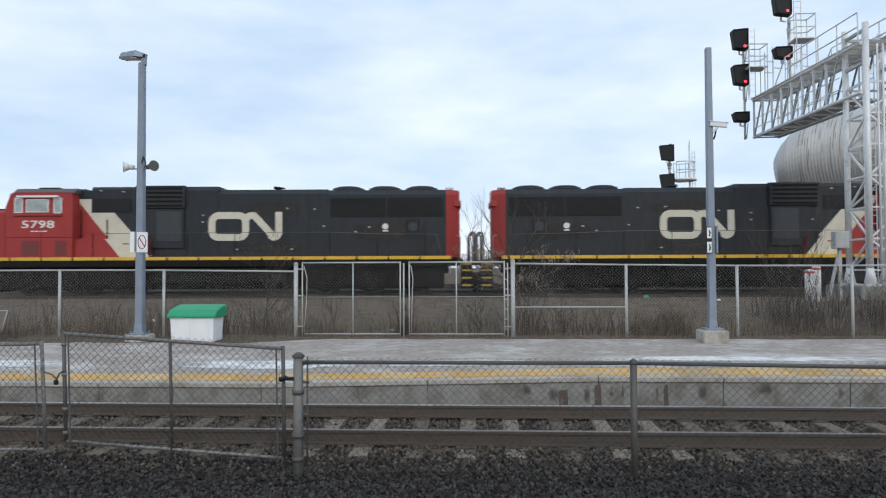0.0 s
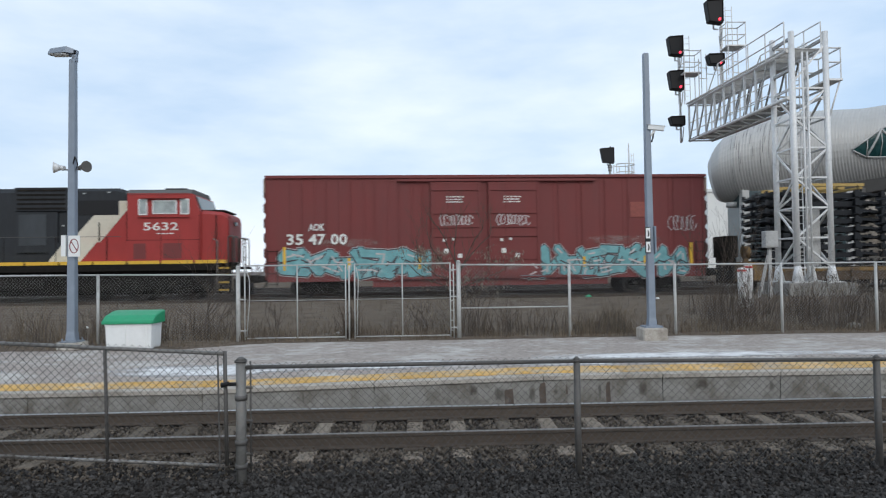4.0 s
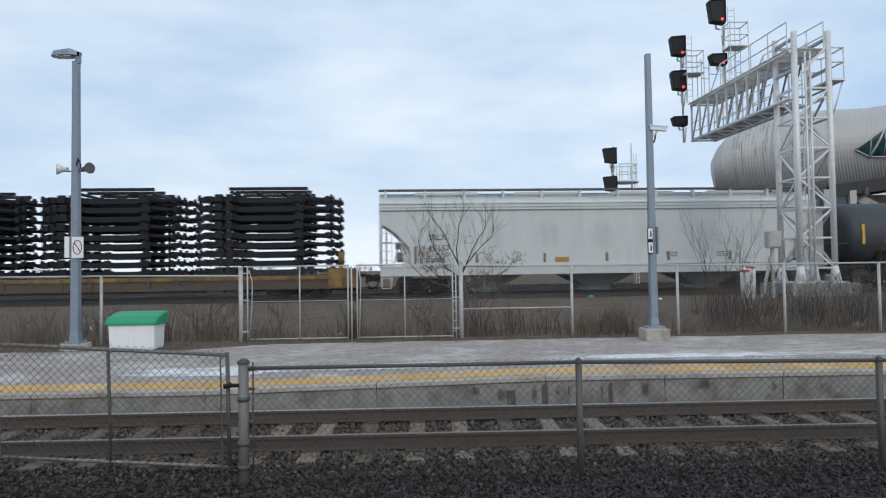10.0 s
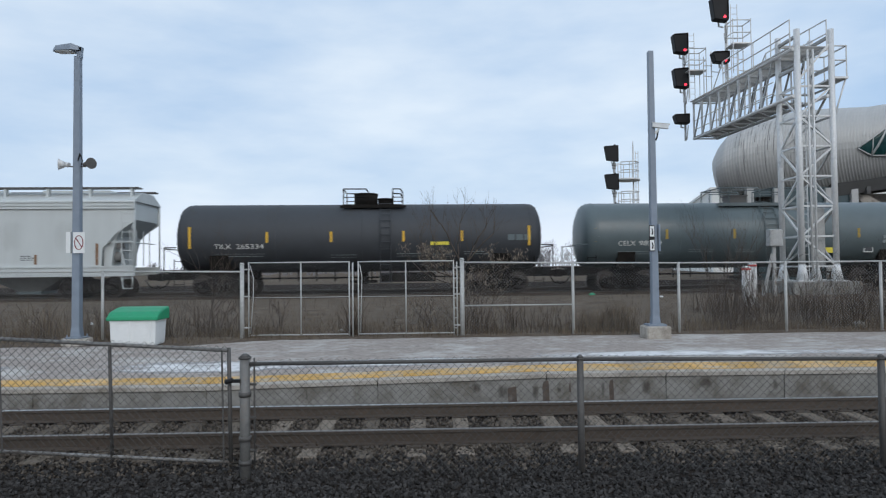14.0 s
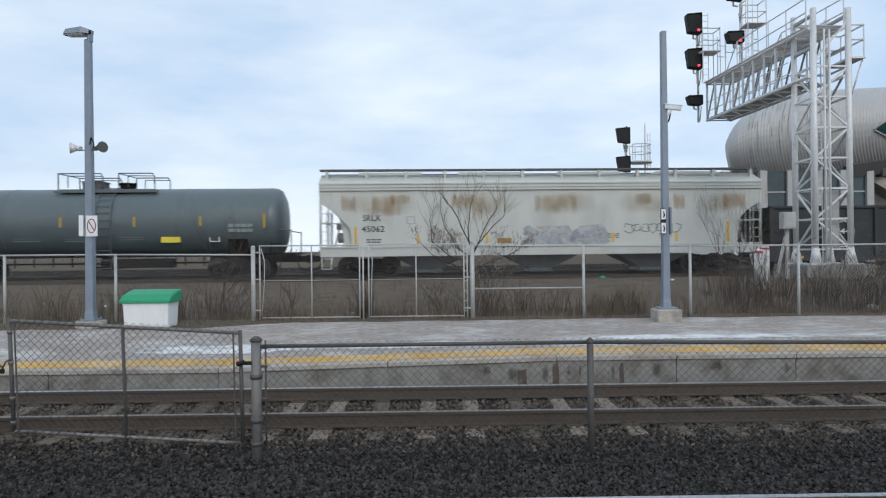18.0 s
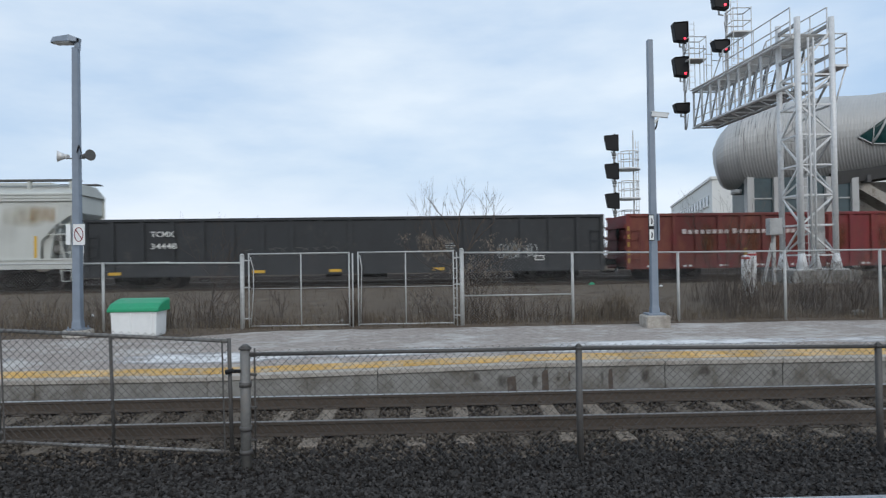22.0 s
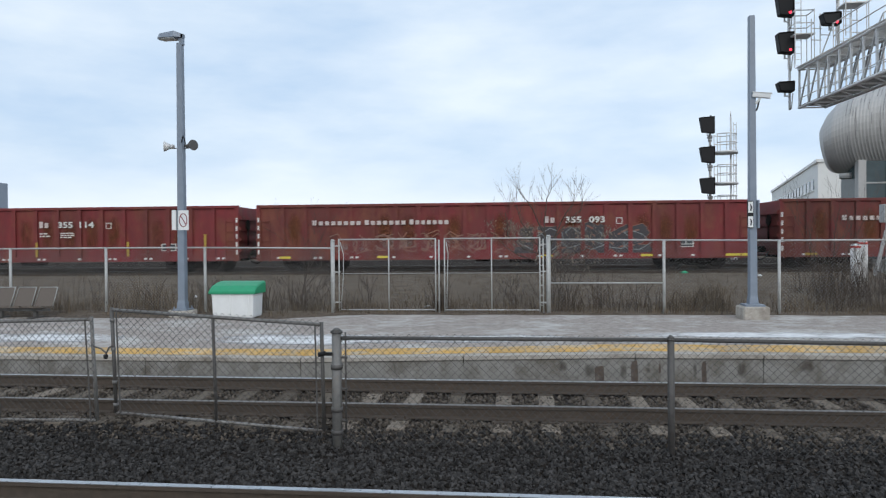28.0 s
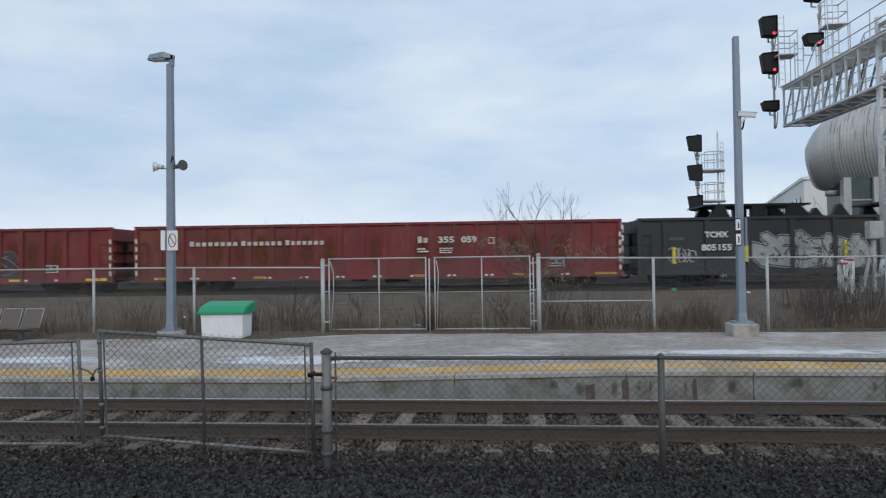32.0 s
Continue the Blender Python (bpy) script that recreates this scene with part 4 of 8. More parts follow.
def gantry():
    g = thing("signal_gantry", pose(0, 0, 0), "galvanised steel signal gantry with a walkway and red signals", "signal gantry")
    xl, xr, yn, yf, zb, zt = 13.36, 14.60, 23.4, 24.68, 0.75, 10.35
    legs = [(xl, yn), (xr, yn), (xl, yf), (xr, yf)]
    made("footing", lambda bm: box(bm, xl - 0.6, yn - 0.5, 0.2, xr + 0.6, yf + 0.5, 1.32), m_face, g, "concrete footing", 0.03)
    for x, y in legs:
        leg = made("leg", lambda bm: bar(bm, (x, y, 1.33), (x, y, zt + (0.1 if x == xl and y == yf else 0)), 0.105, 14), m_galv, g)
        made("foot", lambda bm: (bar(bm, (x, y, 1.34), (x, y, 1.95), 0.22, 10, 0.10), box(bm, x - 0.28, y - 0.28, 1.31, x + 0.28, y + 0.28, 1.36)), m_galv, leg)
    levels = np.linspace(1.85, 8.3, 7)
    faces = ((0, 1), (2, 3), (0, 2), (1, 3))
    # Far and right faces take a darker galvanised: shade put into the colour.
    for f, (a, b) in enumerate(faces):
        (xa, ya), (xb, yb) = legs[a], legs[b]
        for k, z in enumerate(levels):
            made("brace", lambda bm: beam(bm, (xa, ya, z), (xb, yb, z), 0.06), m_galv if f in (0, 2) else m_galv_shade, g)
            if k < len(levels) - 1:
                p, q = ((xa, ya, z), (xb, yb, levels[k + 1])) if (k + f) % 2 else ((xb, yb, z), (xa, ya, levels[k + 1]))
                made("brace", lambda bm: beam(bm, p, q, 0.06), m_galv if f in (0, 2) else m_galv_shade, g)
    # ladder up the inside
    lx, ly = 14.1, yf - 0.1
    made("ladder", lambda bm: ([bar(bm, (lx + s, ly, 1.2), (lx + s, ly, 10.2), 0.022, 6) for s in (-0.2, 0.2)], [bar(bm, (lx - 0.2, ly, z), (lx + 0.2, ly, z), 0.014, 5) for z in np.arange(1.4, 10.1, 0.3)]), m_galv, g)
    # the cantilever
    ye, bl, br, z0, z1 = 31.4, xl - 0.15, xr - 0.15, 7.95, 9.65
    for x in (bl, br):
        for z in (z0, z1):
            made("chord", lambda bm: bar(bm, (x, yn, z), (x - (0.35 if x == bl else 0.5), ye, z), 0.065, 10), m_galv, g)
        n = 8
        sh = lambda y: x - (0.35 if x == bl else 0.5) * (y - yn) / (ye - yn)
        for k in range(n):
            ya, yb = yf + (ye - yf) * k / n, yf + (ye - yf) * (k + 1) / n
            made("upright", lambda bm: beam(bm, (sh(yb), yb, z0), (sh(yb), yb, z1), 0.075 if x == bl else 0.05), m_galv, g)
            # Diagonals are darker than uprights, darkest on the far side: shading by material.
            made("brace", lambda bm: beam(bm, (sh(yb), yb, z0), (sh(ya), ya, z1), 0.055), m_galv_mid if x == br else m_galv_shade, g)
        for h in (0.42, 0.85):
            made("hand_rail", lambda bm: bar(bm, (sh(yf), yf, z0 + h), (sh(ye), ye, z0 + h), 0.022, 6), m_galv, g)
    for k in range(7):
        y = yf + (ye - yf) * k / 6
        o = 0.42 * (y - yn) / (ye - yn)
        for z in (z0, z1):
            made("cross_bar", lambda bm: beam(bm, (bl - o, y, z), (br - o, y, z), 0.06), m_galv, g)
        if k < 6:
            y2 = yf + (ye - yf) * (k + 1) / 6
            o2 = 0.42 * (y2 - yn) / (ye - yn)
            made("diagonal", lambda bm: bar(bm, (bl - o, y, z0), (br - o2, y2, z0), 0.03), m_galv, g)
    # Both gratings are coloured darker than the frame for their shaded undersides.
    made("walkway", lambda bm: ([box(bm, bl - 0.1 - 0.42 * (y - yn) / (ye - yn), y, z1 + 0.06, br - 0.42 * (y - yn) / (ye - yn), y + 0.07, z1 + 0.09) for y in np.arange(yn, ye, 0.15)]), m_galv_shade, g, "open grating walkway")["kind"] = "stuff"
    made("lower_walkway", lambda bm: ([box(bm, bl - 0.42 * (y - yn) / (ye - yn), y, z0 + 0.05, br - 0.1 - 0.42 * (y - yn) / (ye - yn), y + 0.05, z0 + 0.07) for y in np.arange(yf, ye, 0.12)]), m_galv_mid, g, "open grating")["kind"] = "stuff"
    for x, s in ((bl - 0.1, 0.35), (br, 0.5)):
        end = 28.3 if x < br else 27.2
        pts = np.linspace(yn, end, 5)
        sh = lambda y: x - s * (y - yn) / (ye - yn)
        for y in pts:
            made("rail_post", lambda bm: bar(bm, (sh(y), y, z1), (sh(y), y, z1 + 1.05), 0.024, 6), m_galv, g)
        for h in (0.55, 1.05):
            made("hand_rail", lambda bm: bar(bm, (sh(yn), yn, z1 + h), (sh(end), end, z1 + h), 0.026, 6), m_galv, g)
        made("hand_rail", lambda bm: bar(bm, (sh(end), end, z1 + 1.05), (sh(end + 0.9), end + 0.9, z1 + 0.1), 0.026, 6), m_galv, g, "sloping rail end")
    # head beams of the tower, ladder guard and hanging conduits
    for (xa, ya), (xb, yb) in ((legs[0], legs[2]), (legs[1], legs[3])):
        for z in (9.0, 10.12):
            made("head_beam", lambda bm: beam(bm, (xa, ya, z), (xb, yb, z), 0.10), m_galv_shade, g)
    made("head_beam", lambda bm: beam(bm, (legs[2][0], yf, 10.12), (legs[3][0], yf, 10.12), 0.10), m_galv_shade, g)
    made("head_brace", lambda bm: beam(bm, (legs[0][0], yn, 8.5), (legs[1][0], yn, 9.9), 0.06), m_galv, g)
    made("ladder_guard", lambda bm: (box(bm, lx - 0.26, yn + 0.25, 1.9, lx + 0.26, yn + 0.31, 3.95), box(bm, lx - 0.03, yn + 0.23, 1.9, lx + 0.03, yn + 0.26, 3.95)), m_galv_shade, g, "grey sheet guard over the ladder")
    for x, y, z, d in ((xl + 0.35, yn - 0.05, 1.4, 0.0), (xl + 0.5, yn - 0.05, 1.4, 0.04)):
        made("conduit", lambda bm: bar(bm, (x, y, z), (x + d, y, 9.6), 0.035, 8), m_galv, g)
    for x, y, z in ((12.35, 31.2, 8.0), (12.35, 31.2, 9.7), (12.35, 31.2, 11.6), (13.45, 29.3, 12.0)):
        made("cable_loop", lambda bm: rod(bm, [(x + 0.12 * u, y, z + 0.28 - 0.42 * math.sin(math.pi * u)) for u in np.linspace(0, 1.25, 7)], 0.025, 5), m_galv_shade, g, "grey conduit loop")
    for x, y in ((bl - 0.3, 30.3), (bl - 0.25, 29.6), (br - 0.4, 30.6), (br - 0.35, 29.4)):
        made("stanchion", lambda bm: (bar(bm, (x, y, z1), (x, y, z1 + 1.9), 0.026, 6), bar(bm, (x, y, z1 + 1.0), (x + 0.45, y + 0.1, z1 + 1.0), 0.022, 6), bar(bm, (x, y, z1 + 1.5), (x + 0.45, y + 0.1, z1 + 1.5), 0.022, 6)), m_galv, g)
    # platform cage at the tower's outer side
    made("side_platform", lambda bm: box(bm, xr, yn - 0.1, 8.55, xr + 0.55, yf, 8.62), m_galv, g)
    for x, y in ((xr + 0.52, yn - 0.05), (xr + 0.52, yf)):
        made("rail_post", lambda bm: bar(bm, (x, y, 8.6), (x, y, 9.75), 0.024, 6), m_galv, g)
    for h in (0.6, 1.12):
        made("hand_rail", lambda bm: rod(bm, [(xr, yn - 0.05, 8.62 + h), (xr + 0.52, yn - 0.05, 8.62 + h), (xr + 0.52, yf, 8.62 + h), (xr, yf, 8.62 + h)], 0.024), m_galv, g)
    made("strut", lambda bm: bar(bm, (xr + 0.5, yn, 8.55), (xr + 0.1, yn, 7.3), 0.03), m_galv, g)
    # signals hung on the far end, over the track
    hx, hy = 12.17, 31.4
    for z, h in ((12.45, 0.98), (10.8, 0.98), (8.85, 0.46)):
        signal_head(hx, hy, z, g, 0.72, h, h > 0.9)
    made("signal_mast", lambda bm: bar(bm, (hx + 0.35, hy + 0.2, 7.9), (hx + 0.35, hy + 0.2, 13.0), 0.05), m_galv, g)
    signal_head(13.1, 29.2, 13.25, g, 0.75, 1.1)
    signal_head(13.1, 29.2, 11.1, g, 0.75, 0.5)
    made("signal_mast", lambda bm: bar(bm, (13.6, 29.4, 9.7), (13.6, 29.4, 13.8), 0.05), m_galv, g)
    for cx, cy, cz in ((12.75, 31.0, 11.0), (13.9, 29.0, 11.6)):
        made("cage_floor", lambda bm: box(bm, cx - 0.4, cy - 0.4, cz, cx + 0.45, cy + 0.4, cz + 0.05), m_galv, g)
        for a in (-0.38, 0.42):
            for b in (-0.38, 0.38):
                made("cage_post", lambda bm: bar(bm, (cx + a, cy + b, cz - 1.3), (cx + a, cy + b, cz + 1.1), 0.022, 6), m_galv, g)
        for h in (0.5, 1.05):
            made("cage_rail", lambda bm: rod(bm, [(cx - 0.38, cy - 0.38, cz + h), (cx + 0.42, cy - 0.38, cz + h), (cx + 0.42, cy + 0.38, cz + h), (cx - 0.38, cy + 0.38, cz + h), (cx - 0.38, cy - 0.38, cz + h)], 0.02), m_galv, g)
        made("ladder", lambda bm: ([bar(bm, (cx + s, cy + 0.3, 9.7), (cx + s, cy + 0.3, cz + 2.0), 0.018, 5) for s in (-0.15, 0.15)], [bar(bm, (cx - 0.15, cy + 0.3, z), (cx + 0.15, cy + 0.3, z), 0.012, 5) for z in np.arange(9.8, cz + 1.9, 0.28)]), m_galv, g)


def mast_signal():
    s = thing("mast_signal", pose(0, 0, 0), "tall mast with three black signal heads and caged platforms", "signal")
    x, y = 17.15, 55.0
    made("mast", lambda bm: (bar(bm, (x + 0.18, y, 0.3), (x + 0.18, y, 11.9), 0.07, 10), bar(bm, (x + 0.18, y, 11.9), (x + 0.18, y, 12.3), 0.04, 8)), m_galv, s)
    made("ladder", lambda bm: ([bar(bm, (x + 0.32 + a, y - 0.2, 0.4), (x + 0.32 + a, y - 0.2, 11.4), 0.025, 5) for a in (0, 0.22)], [bar(bm, (x + 0.32, y - 0.2, z), (x + 0.54, y - 0.2, z), 0.02, 5) for z in np.arange(0.7, 11.3, 0.35)]), m_galv, s)
    made("front_pole", lambda bm: bar(bm, (x - 1.42, y, 0.4), (x - 1.42, y, 11.6), 0.10, 10), m_galv_shade, s)
    for z in (11.2, 8.85, 6.4):
        signal_head(x - 1.75, y - 0.2, z, s, 1.15, 1.35, False)
        made("joint", lambda bm: (bar(bm, (x - 1.42, y, z - 1.0), (x - 1.42, y, z - 0.78), 0.2, 12), bar(bm, (x - 1.42, y, z - 1.25), (x - 1.42, y, z - 1.05), 0.15, 12)), m_galv_shade, s, "grey mounting collar")
    for z in (9.05, 6.6, 4.2):
        stage = made("stage", lambda bm: (bar(bm, (x - 0.25, y, z - 0.1), (x - 0.25, y, z + 0.06), 0.95, 24), box(bm, x - 1.4, y - 0.3, z - 0.08, x - 0.9, y + 0.3, z + 0.05)), m_galv, s, "round grating stage")
        ring = [(x - 0.25 + 0.85 * math.cos(a), y + 0.85 * math.sin(a)) for a in np.linspace(-2.6, 2.6, 13)]
        for h in (0.75, 1.42):
            made("hand_rail", lambda bm: rod(bm, [(a, b, z + h) for a, b in ring], 0.04, 6), m_galv, stage)
        for a, b in ring[::2]:
            made("rail_post", lambda bm: bar(bm, (a, b, z), (a, b, z + 1.42), 0.035, 6), m_galv, stage)


# ---- footbridge tube, offices and distance ----
def footbridge():
    b = thing("footbridge", pose(0, 0, 0), "silver ribbed tubular footbridge with a dark window band", "footbridge")
    y0, n, LEAN = 60.0, 44, 0.85
    keys = [(26.4, 10.95, 10.6, 0.1), (26.55, 11.7, 10.0, 0.9), (27.05, 12.45, 8.6, 1.8), (27.5, 13.0, 7.75, 2.5), (28.4, 13.9, 7.6, 3.1), (30.0, 14.85, 7.55, 3.7), (31.8, 15.3, 7.55, 4.0), (34, 15.7, 7.7, 4.2),
            (37, 16.0, 8.0, 4.2), (41, 16.15, 8.55, 4.2), (45, 16.75, 9.15, 4.2), (49, 17.6, 9.75, 4.2), (60, 19.6, 11.3, 4.2), (84, 23.2, 14.5, 4.2)]
    kx = [k[0] for k in keys]
    at = lambda x, c: float(np.interp(x, kx, [k[c] for k in keys]))
    xs = [26.4, 26.47, 26.55, 26.8] + [27.05 + 0.14 * k for k in range(390)]
    rings = []
    for k, x in enumerate(xs):
        top, low, ry = at(x, 1), at(x, 2), at(x, 3)
        rib = 0.0 if k % 2 else -0.03
        cz, rz = (top + low) / 2, (top - low) / 2 + rib
        rings.append([(x - LEAN * ry * max(0.0, math.cos(a)), y0 - (ry + rib) * math.cos(a), cz + rz * math.sin(a)) for a in (2 * math.pi * i / n for i in range(n))])
    made("shell", lambda bm: loft(bm, rings), m_aluminium, b, "ribbed aluminium shell")

    rng = random.Random(12)
    for k in range(34):
        x = 29.6 + 0.2 * k + rng.uniform(-0.08, 0.08)
        top, low, ry = at(x, 1), at(x, 2), at(x, 3)
        a0 = rng.uniform(-0.6, 0.7)
        a1 = a0 + rng.choice((0.15, 0.25, 0.4, 0.8))
        made("cladding_slit", lambda bm: rod(bm, [(x - LEAN * ry * math.cos(a), y0 - (ry + 0.015) * math.cos(a), (top + low) / 2 + ((top - low) / 2 + 0.015) * math.sin(a)) for a in np.linspace(a0, a1, 7)], 0.013, 5), m_slit, b, "dark open joint in the cladding")

    def onshell(x, z, out=0.06):
        hoop = x
        for step in range(4):
            top, low, ry = at(hoop, 1), at(hoop, 2), at(hoop, 3)
            s = max(-0.98, min(0.98, (z - (top + low) / 2) / ((top - low) / 2)))
            c = math.sqrt(1 - s * s)
            hoop = x + LEAN * ry * c
        return (x, y0 - ry * c - out, z)
    ux = [36.95, 38.2, 39.5, 41.4, 43.4, 45.8, 48.5, 51.5, 56.2, 65.5]
    up = [11.75, 12.6, 13.5, 14.3, 14.8, 15.25, 15.8, 16.4, 17.3, 18.9]
    lo = [11.65, 11.1, 11.1, 11.2, 11.6, 12.25, 12.85, 13.5, 14.4, 16.0]
    def band(bm):
        rows = []
        for x, a, c in zip(ux, lo, up):
            rows.append([onshell(x, a + (c - a) * k / 6) for k in range(7)])
        vs = [[bm.verts.new(p) for p in r] for r in rows]
        for r, q in zip(vs, vs[1:]):
            for k in range(6):
                bm.faces.new((r[k], q[k], q[k + 1], r[k + 1]))
    win = made("window_band", band, m_teal_glass, b, "teal glazing")
    for x, c, a in zip(ux[1:], up[1:], lo[1:]):
        made("mullion", lambda bm: rod(bm, [onshell(x, a, 0.12), onshell(x, (a + c) / 2, 0.12), onshell(x, c, 0.12)], 0.05, 6), m_aluminium, win)
    for k in range(1, len(ux) - 1):
        p, q = (ux[k], up[k]), (ux[k + 1], lo[k + 1])
        if k % 2:
            p, q = (ux[k], lo[k]), (ux[k + 1], up[k + 1])
        made("diagonal", lambda bm: rod(bm, [onshell(p[0] + (q[0] - p[0]) * u, p[1] + (q[1] - p[1]) * u, 0.12) for u in (0, 0.33, 0.66, 1)], 0.10, 6), m_aluminium, win)
    made("window_rim", lambda bm: (rod(bm, [onshell(x, c, 0.1) for x, c in zip(ux, up)], 0.07, 6), rod(bm, [onshell(x, a, 0.1) for x, a in zip(ux, lo)], 0.07, 6)), m_aluminium, win)
    made("soffit", lambda bm: loft(bm, [[(x, y0 - 3.15, at(x, 2) + 1.0), (x, y0 + 3.15, at(x, 2) + 1.0), (x, y0 + 2.6, at(x, 2) - 0.1), (x, y0 - 2.6, at(x, 2) - 0.1)] for x in (35.5, 38, 44, 50, 60, 84)]), m_under_deck, b, "dark underside beams")
    for k in range(14):
        x = 38.5 + 2.4 * k
        made("soffit_rib", lambda bm: box(bm, x, y0 - 2.9, at(x, 2) - 0.25, x + 0.35, y0 + 2.9, at(x, 2) + 0.4), m_under_deck, b)
    base = made("stair_tower", lambda bm: box(bm, 28.0, 57.5, 0.2, 37.5, 60.2, 8.6), m_glass, b, "glazed stair tower below the tube")
    for x in (28.25, 30.6, 33.0, 35.2, 37.5):
        made("column", lambda bm: box(bm, x - 0.3, 57.2, 0.2, x + 0.3, 57.8, 8.5), m_aluminium, base)
    for z in (3.6, 6.6):
        made("transom", lambda bm: box(bm, 28.0, 57.4, z, 37.6, 57.6, z + 0.12), m_galv_shade, base)
    made("canopy", lambda bm: bar(bm, (27.75, 58.8, 7.15), (27.75, 58.8, 7.6), 0.5, 20), m_aluminium, base)
    made("stair_flight", lambda bm: prism(bm, [(37.5, 8.0), (38.7, 8.2), (51.0, 1.2), (51.0, 0.3), (50.2, 0.3)], 58.0, 60.0), m_concrete, b, "pale sloping stair stringer")
    # Added backdrop standing in for the murky stairs, glass and trees behind.
    made("side_wall", lambda bm: box(bm, 37.5, 62.5, 0.3, 62.0, 63.5, 8.5), m_concrete, b, "pale grey backdrop panel added below the bridge")
    for x in (52, 66):
        made("pier", lambda bm: loft(bm, [[(x + a * s, y0 - 1, z), (x + b_ * s, y0 - 1, z), (x + b_ * s, y0 + 1, z), (x + a * s, y0 + 1, z)] for z, a, b_, s in ((0, -0.8, 0.8, 1), (at(x, 2), -1.4, 1.4, 1))]), m_tower, b)


def offices():
    b = thing("office_building", pose(0, 0, 0), "white office building with rows of dark windows", "building")
    p, q = Vector((52.1, 120, 0)), Vector((71.7, 193, 0))
    ahead = (q - p).normalized()
    side = Vector((ahead.y, -ahead.x, 0))
    L, D, H = (q - p).length, 40.0, 15.4
    def quad(bm, u0, u1, d0, d1, z0, z1):
        vs = [bm.verts.new(p + ahead * u + side * d + Vector((0, 0, z))) for z in (z0, z1) for u, d in ((u0, d0), (u1, d0), (u1, d1), (u0, d1))]
        for a, b_, c, d in ((3, 2, 1, 0), (4, 5, 6, 7), (0, 1, 5, 4), (1, 2, 6, 5), (2, 3, 7, 6), (3, 0, 4, 7)):
            bm.faces.new((vs[a], vs[b_], vs[c], vs[d]))
    made("wall", lambda bm: quad(bm, 0, L, 0, D, 0, H), m_build, b)
    made("roof", lambda bm: quad(bm, -0.3, L + 0.3, -0.3, D, H, H + 0.5), m_build, b)
    for z in (10.9, 7.1, 3.3):
        for k in range(16):
            u = 4 + k * 4.4
            w = made("window", lambda bm: quad(bm, u, u + 3.0, -0.12, 0.3, z, z + 1.9), m_glass, b)
            made("sill", lambda bm: quad(bm, u - 0.1, u + 3.1, -0.25, 0.1, z - 0.2, z), m_build, w)
    t = thing("apartment_tower", pose(0, 0, 0), "distant grey apartment tower with balconies", "building")
    made("wall", lambda bm: box(bm, -298, 300, 0, -266.5, 330, 36), m_tower, t)
    for k in range(11):
        z = 2.5 + 3.0 * k
        bal = made("balcony", lambda bm: box(bm, -298, 298.2, z, -262.5, 300, z + 0.35), m_build, t)
        made("window_row", lambda bm: box(bm, -298, 299.7, z + 0.8, -268, 300.2, z + 2.4), m_glass, bal)


m_teal_glass = material("teal_glass", (0.016, 0.06, 0.06), 0.3, spec=0.2, vary=0.6, grain=0.5, bump=0)
m_slit = material("cladding_gap", (0.14, 0.14, 0.138), 0.8, vary=0.2, grain=1, bump=0)
m_sign_red = material("sign_red", (0.22, 0.035, 0.045), 0.6, vary=0.1, grain=6, bump=0)
m_under_deck = material("under_deck", (0.10, 0.098, 0.095), 0.8, vary=0.2, grain=1, bump=0.1)
m_tower = material("tower_wall", (0.30, 0.34, 0.40), 0.8, vary=0.1, grain=0.2, bump=0)

lamp_pole()
camera_pole(5.27, 15.32, True)
camera_pole(12.53, 15.4, False)
salt_bin()
gantry()
mast_signal()
footbridge()
offices()

# ---- the train: each car stands on the freight track and is keyed along it ----
CARS, WHEELS = [], []
HALF = 1.5


def run(t):
    """How far the train has gone after t seconds, slowing a little towards the end."""
    return 7.3896 * t + 0.007414 * t * t - 0.00038409 * t ** 3


def on_track(u):
    """A place along the freight track, which runs a little askew to the platform."""
    return pose(u * math.cos(SKEW) - 1.5 * math.sin(SKEW), TRAIN_TRACK - 1.5 + u * math.sin(SKEW) + 1.5 * math.cos(SKEW), TRAIN_RAIL, 0, 0, math.degrees(SKEW))


def car(name, x0, x1, label, category, group=""):
    """A car at its place at the start; its parts are given from its left end at rail height."""
    c = thing(name, on_track(x0), label, category, group)
    c["kind"] = "thing"
    CARS.append((c, x0))
    return c


def cut(bm, outline, y=-HALF, proud=0.004):
    prism(bm, outline, y - proud, y + 0.002)


def wheel_mesh(r):
    bm = bmesh.new()
    for side in (-0.75, 0.75):
        s = 1 if side > 0 else -1
        bar(bm, (0, side - 0.06, 0), (0, side + 0.06, 0), r, 24)
        bar(bm, (0, side - 0.07 * s, 0), (0, side - 0.045 * s, 0), r + 0.028, 24)
        bar(bm, (0, side + 0.06 * s, 0), (0, side + 0.09 * s, 0), r * 0.72, 20, r * 0.6)
    bar(bm, (0, -1.27, 0), (0, 1.27, 0), 0.08, 10)
    for k in range(3):
        a = k * 2.094
        bar(bm, (0.05 * math.cos(a), -1.29, 0.05 * math.sin(a)), (0.05 * math.cos(a), -1.26, 0.05 * math.sin(a)), 0.018, 6)
    return mesh_of("wheelset", bm, m_wheel)


WHEEL, BIG_WHEEL = wheel_mesh(0.46), wheel_mesh(0.53)


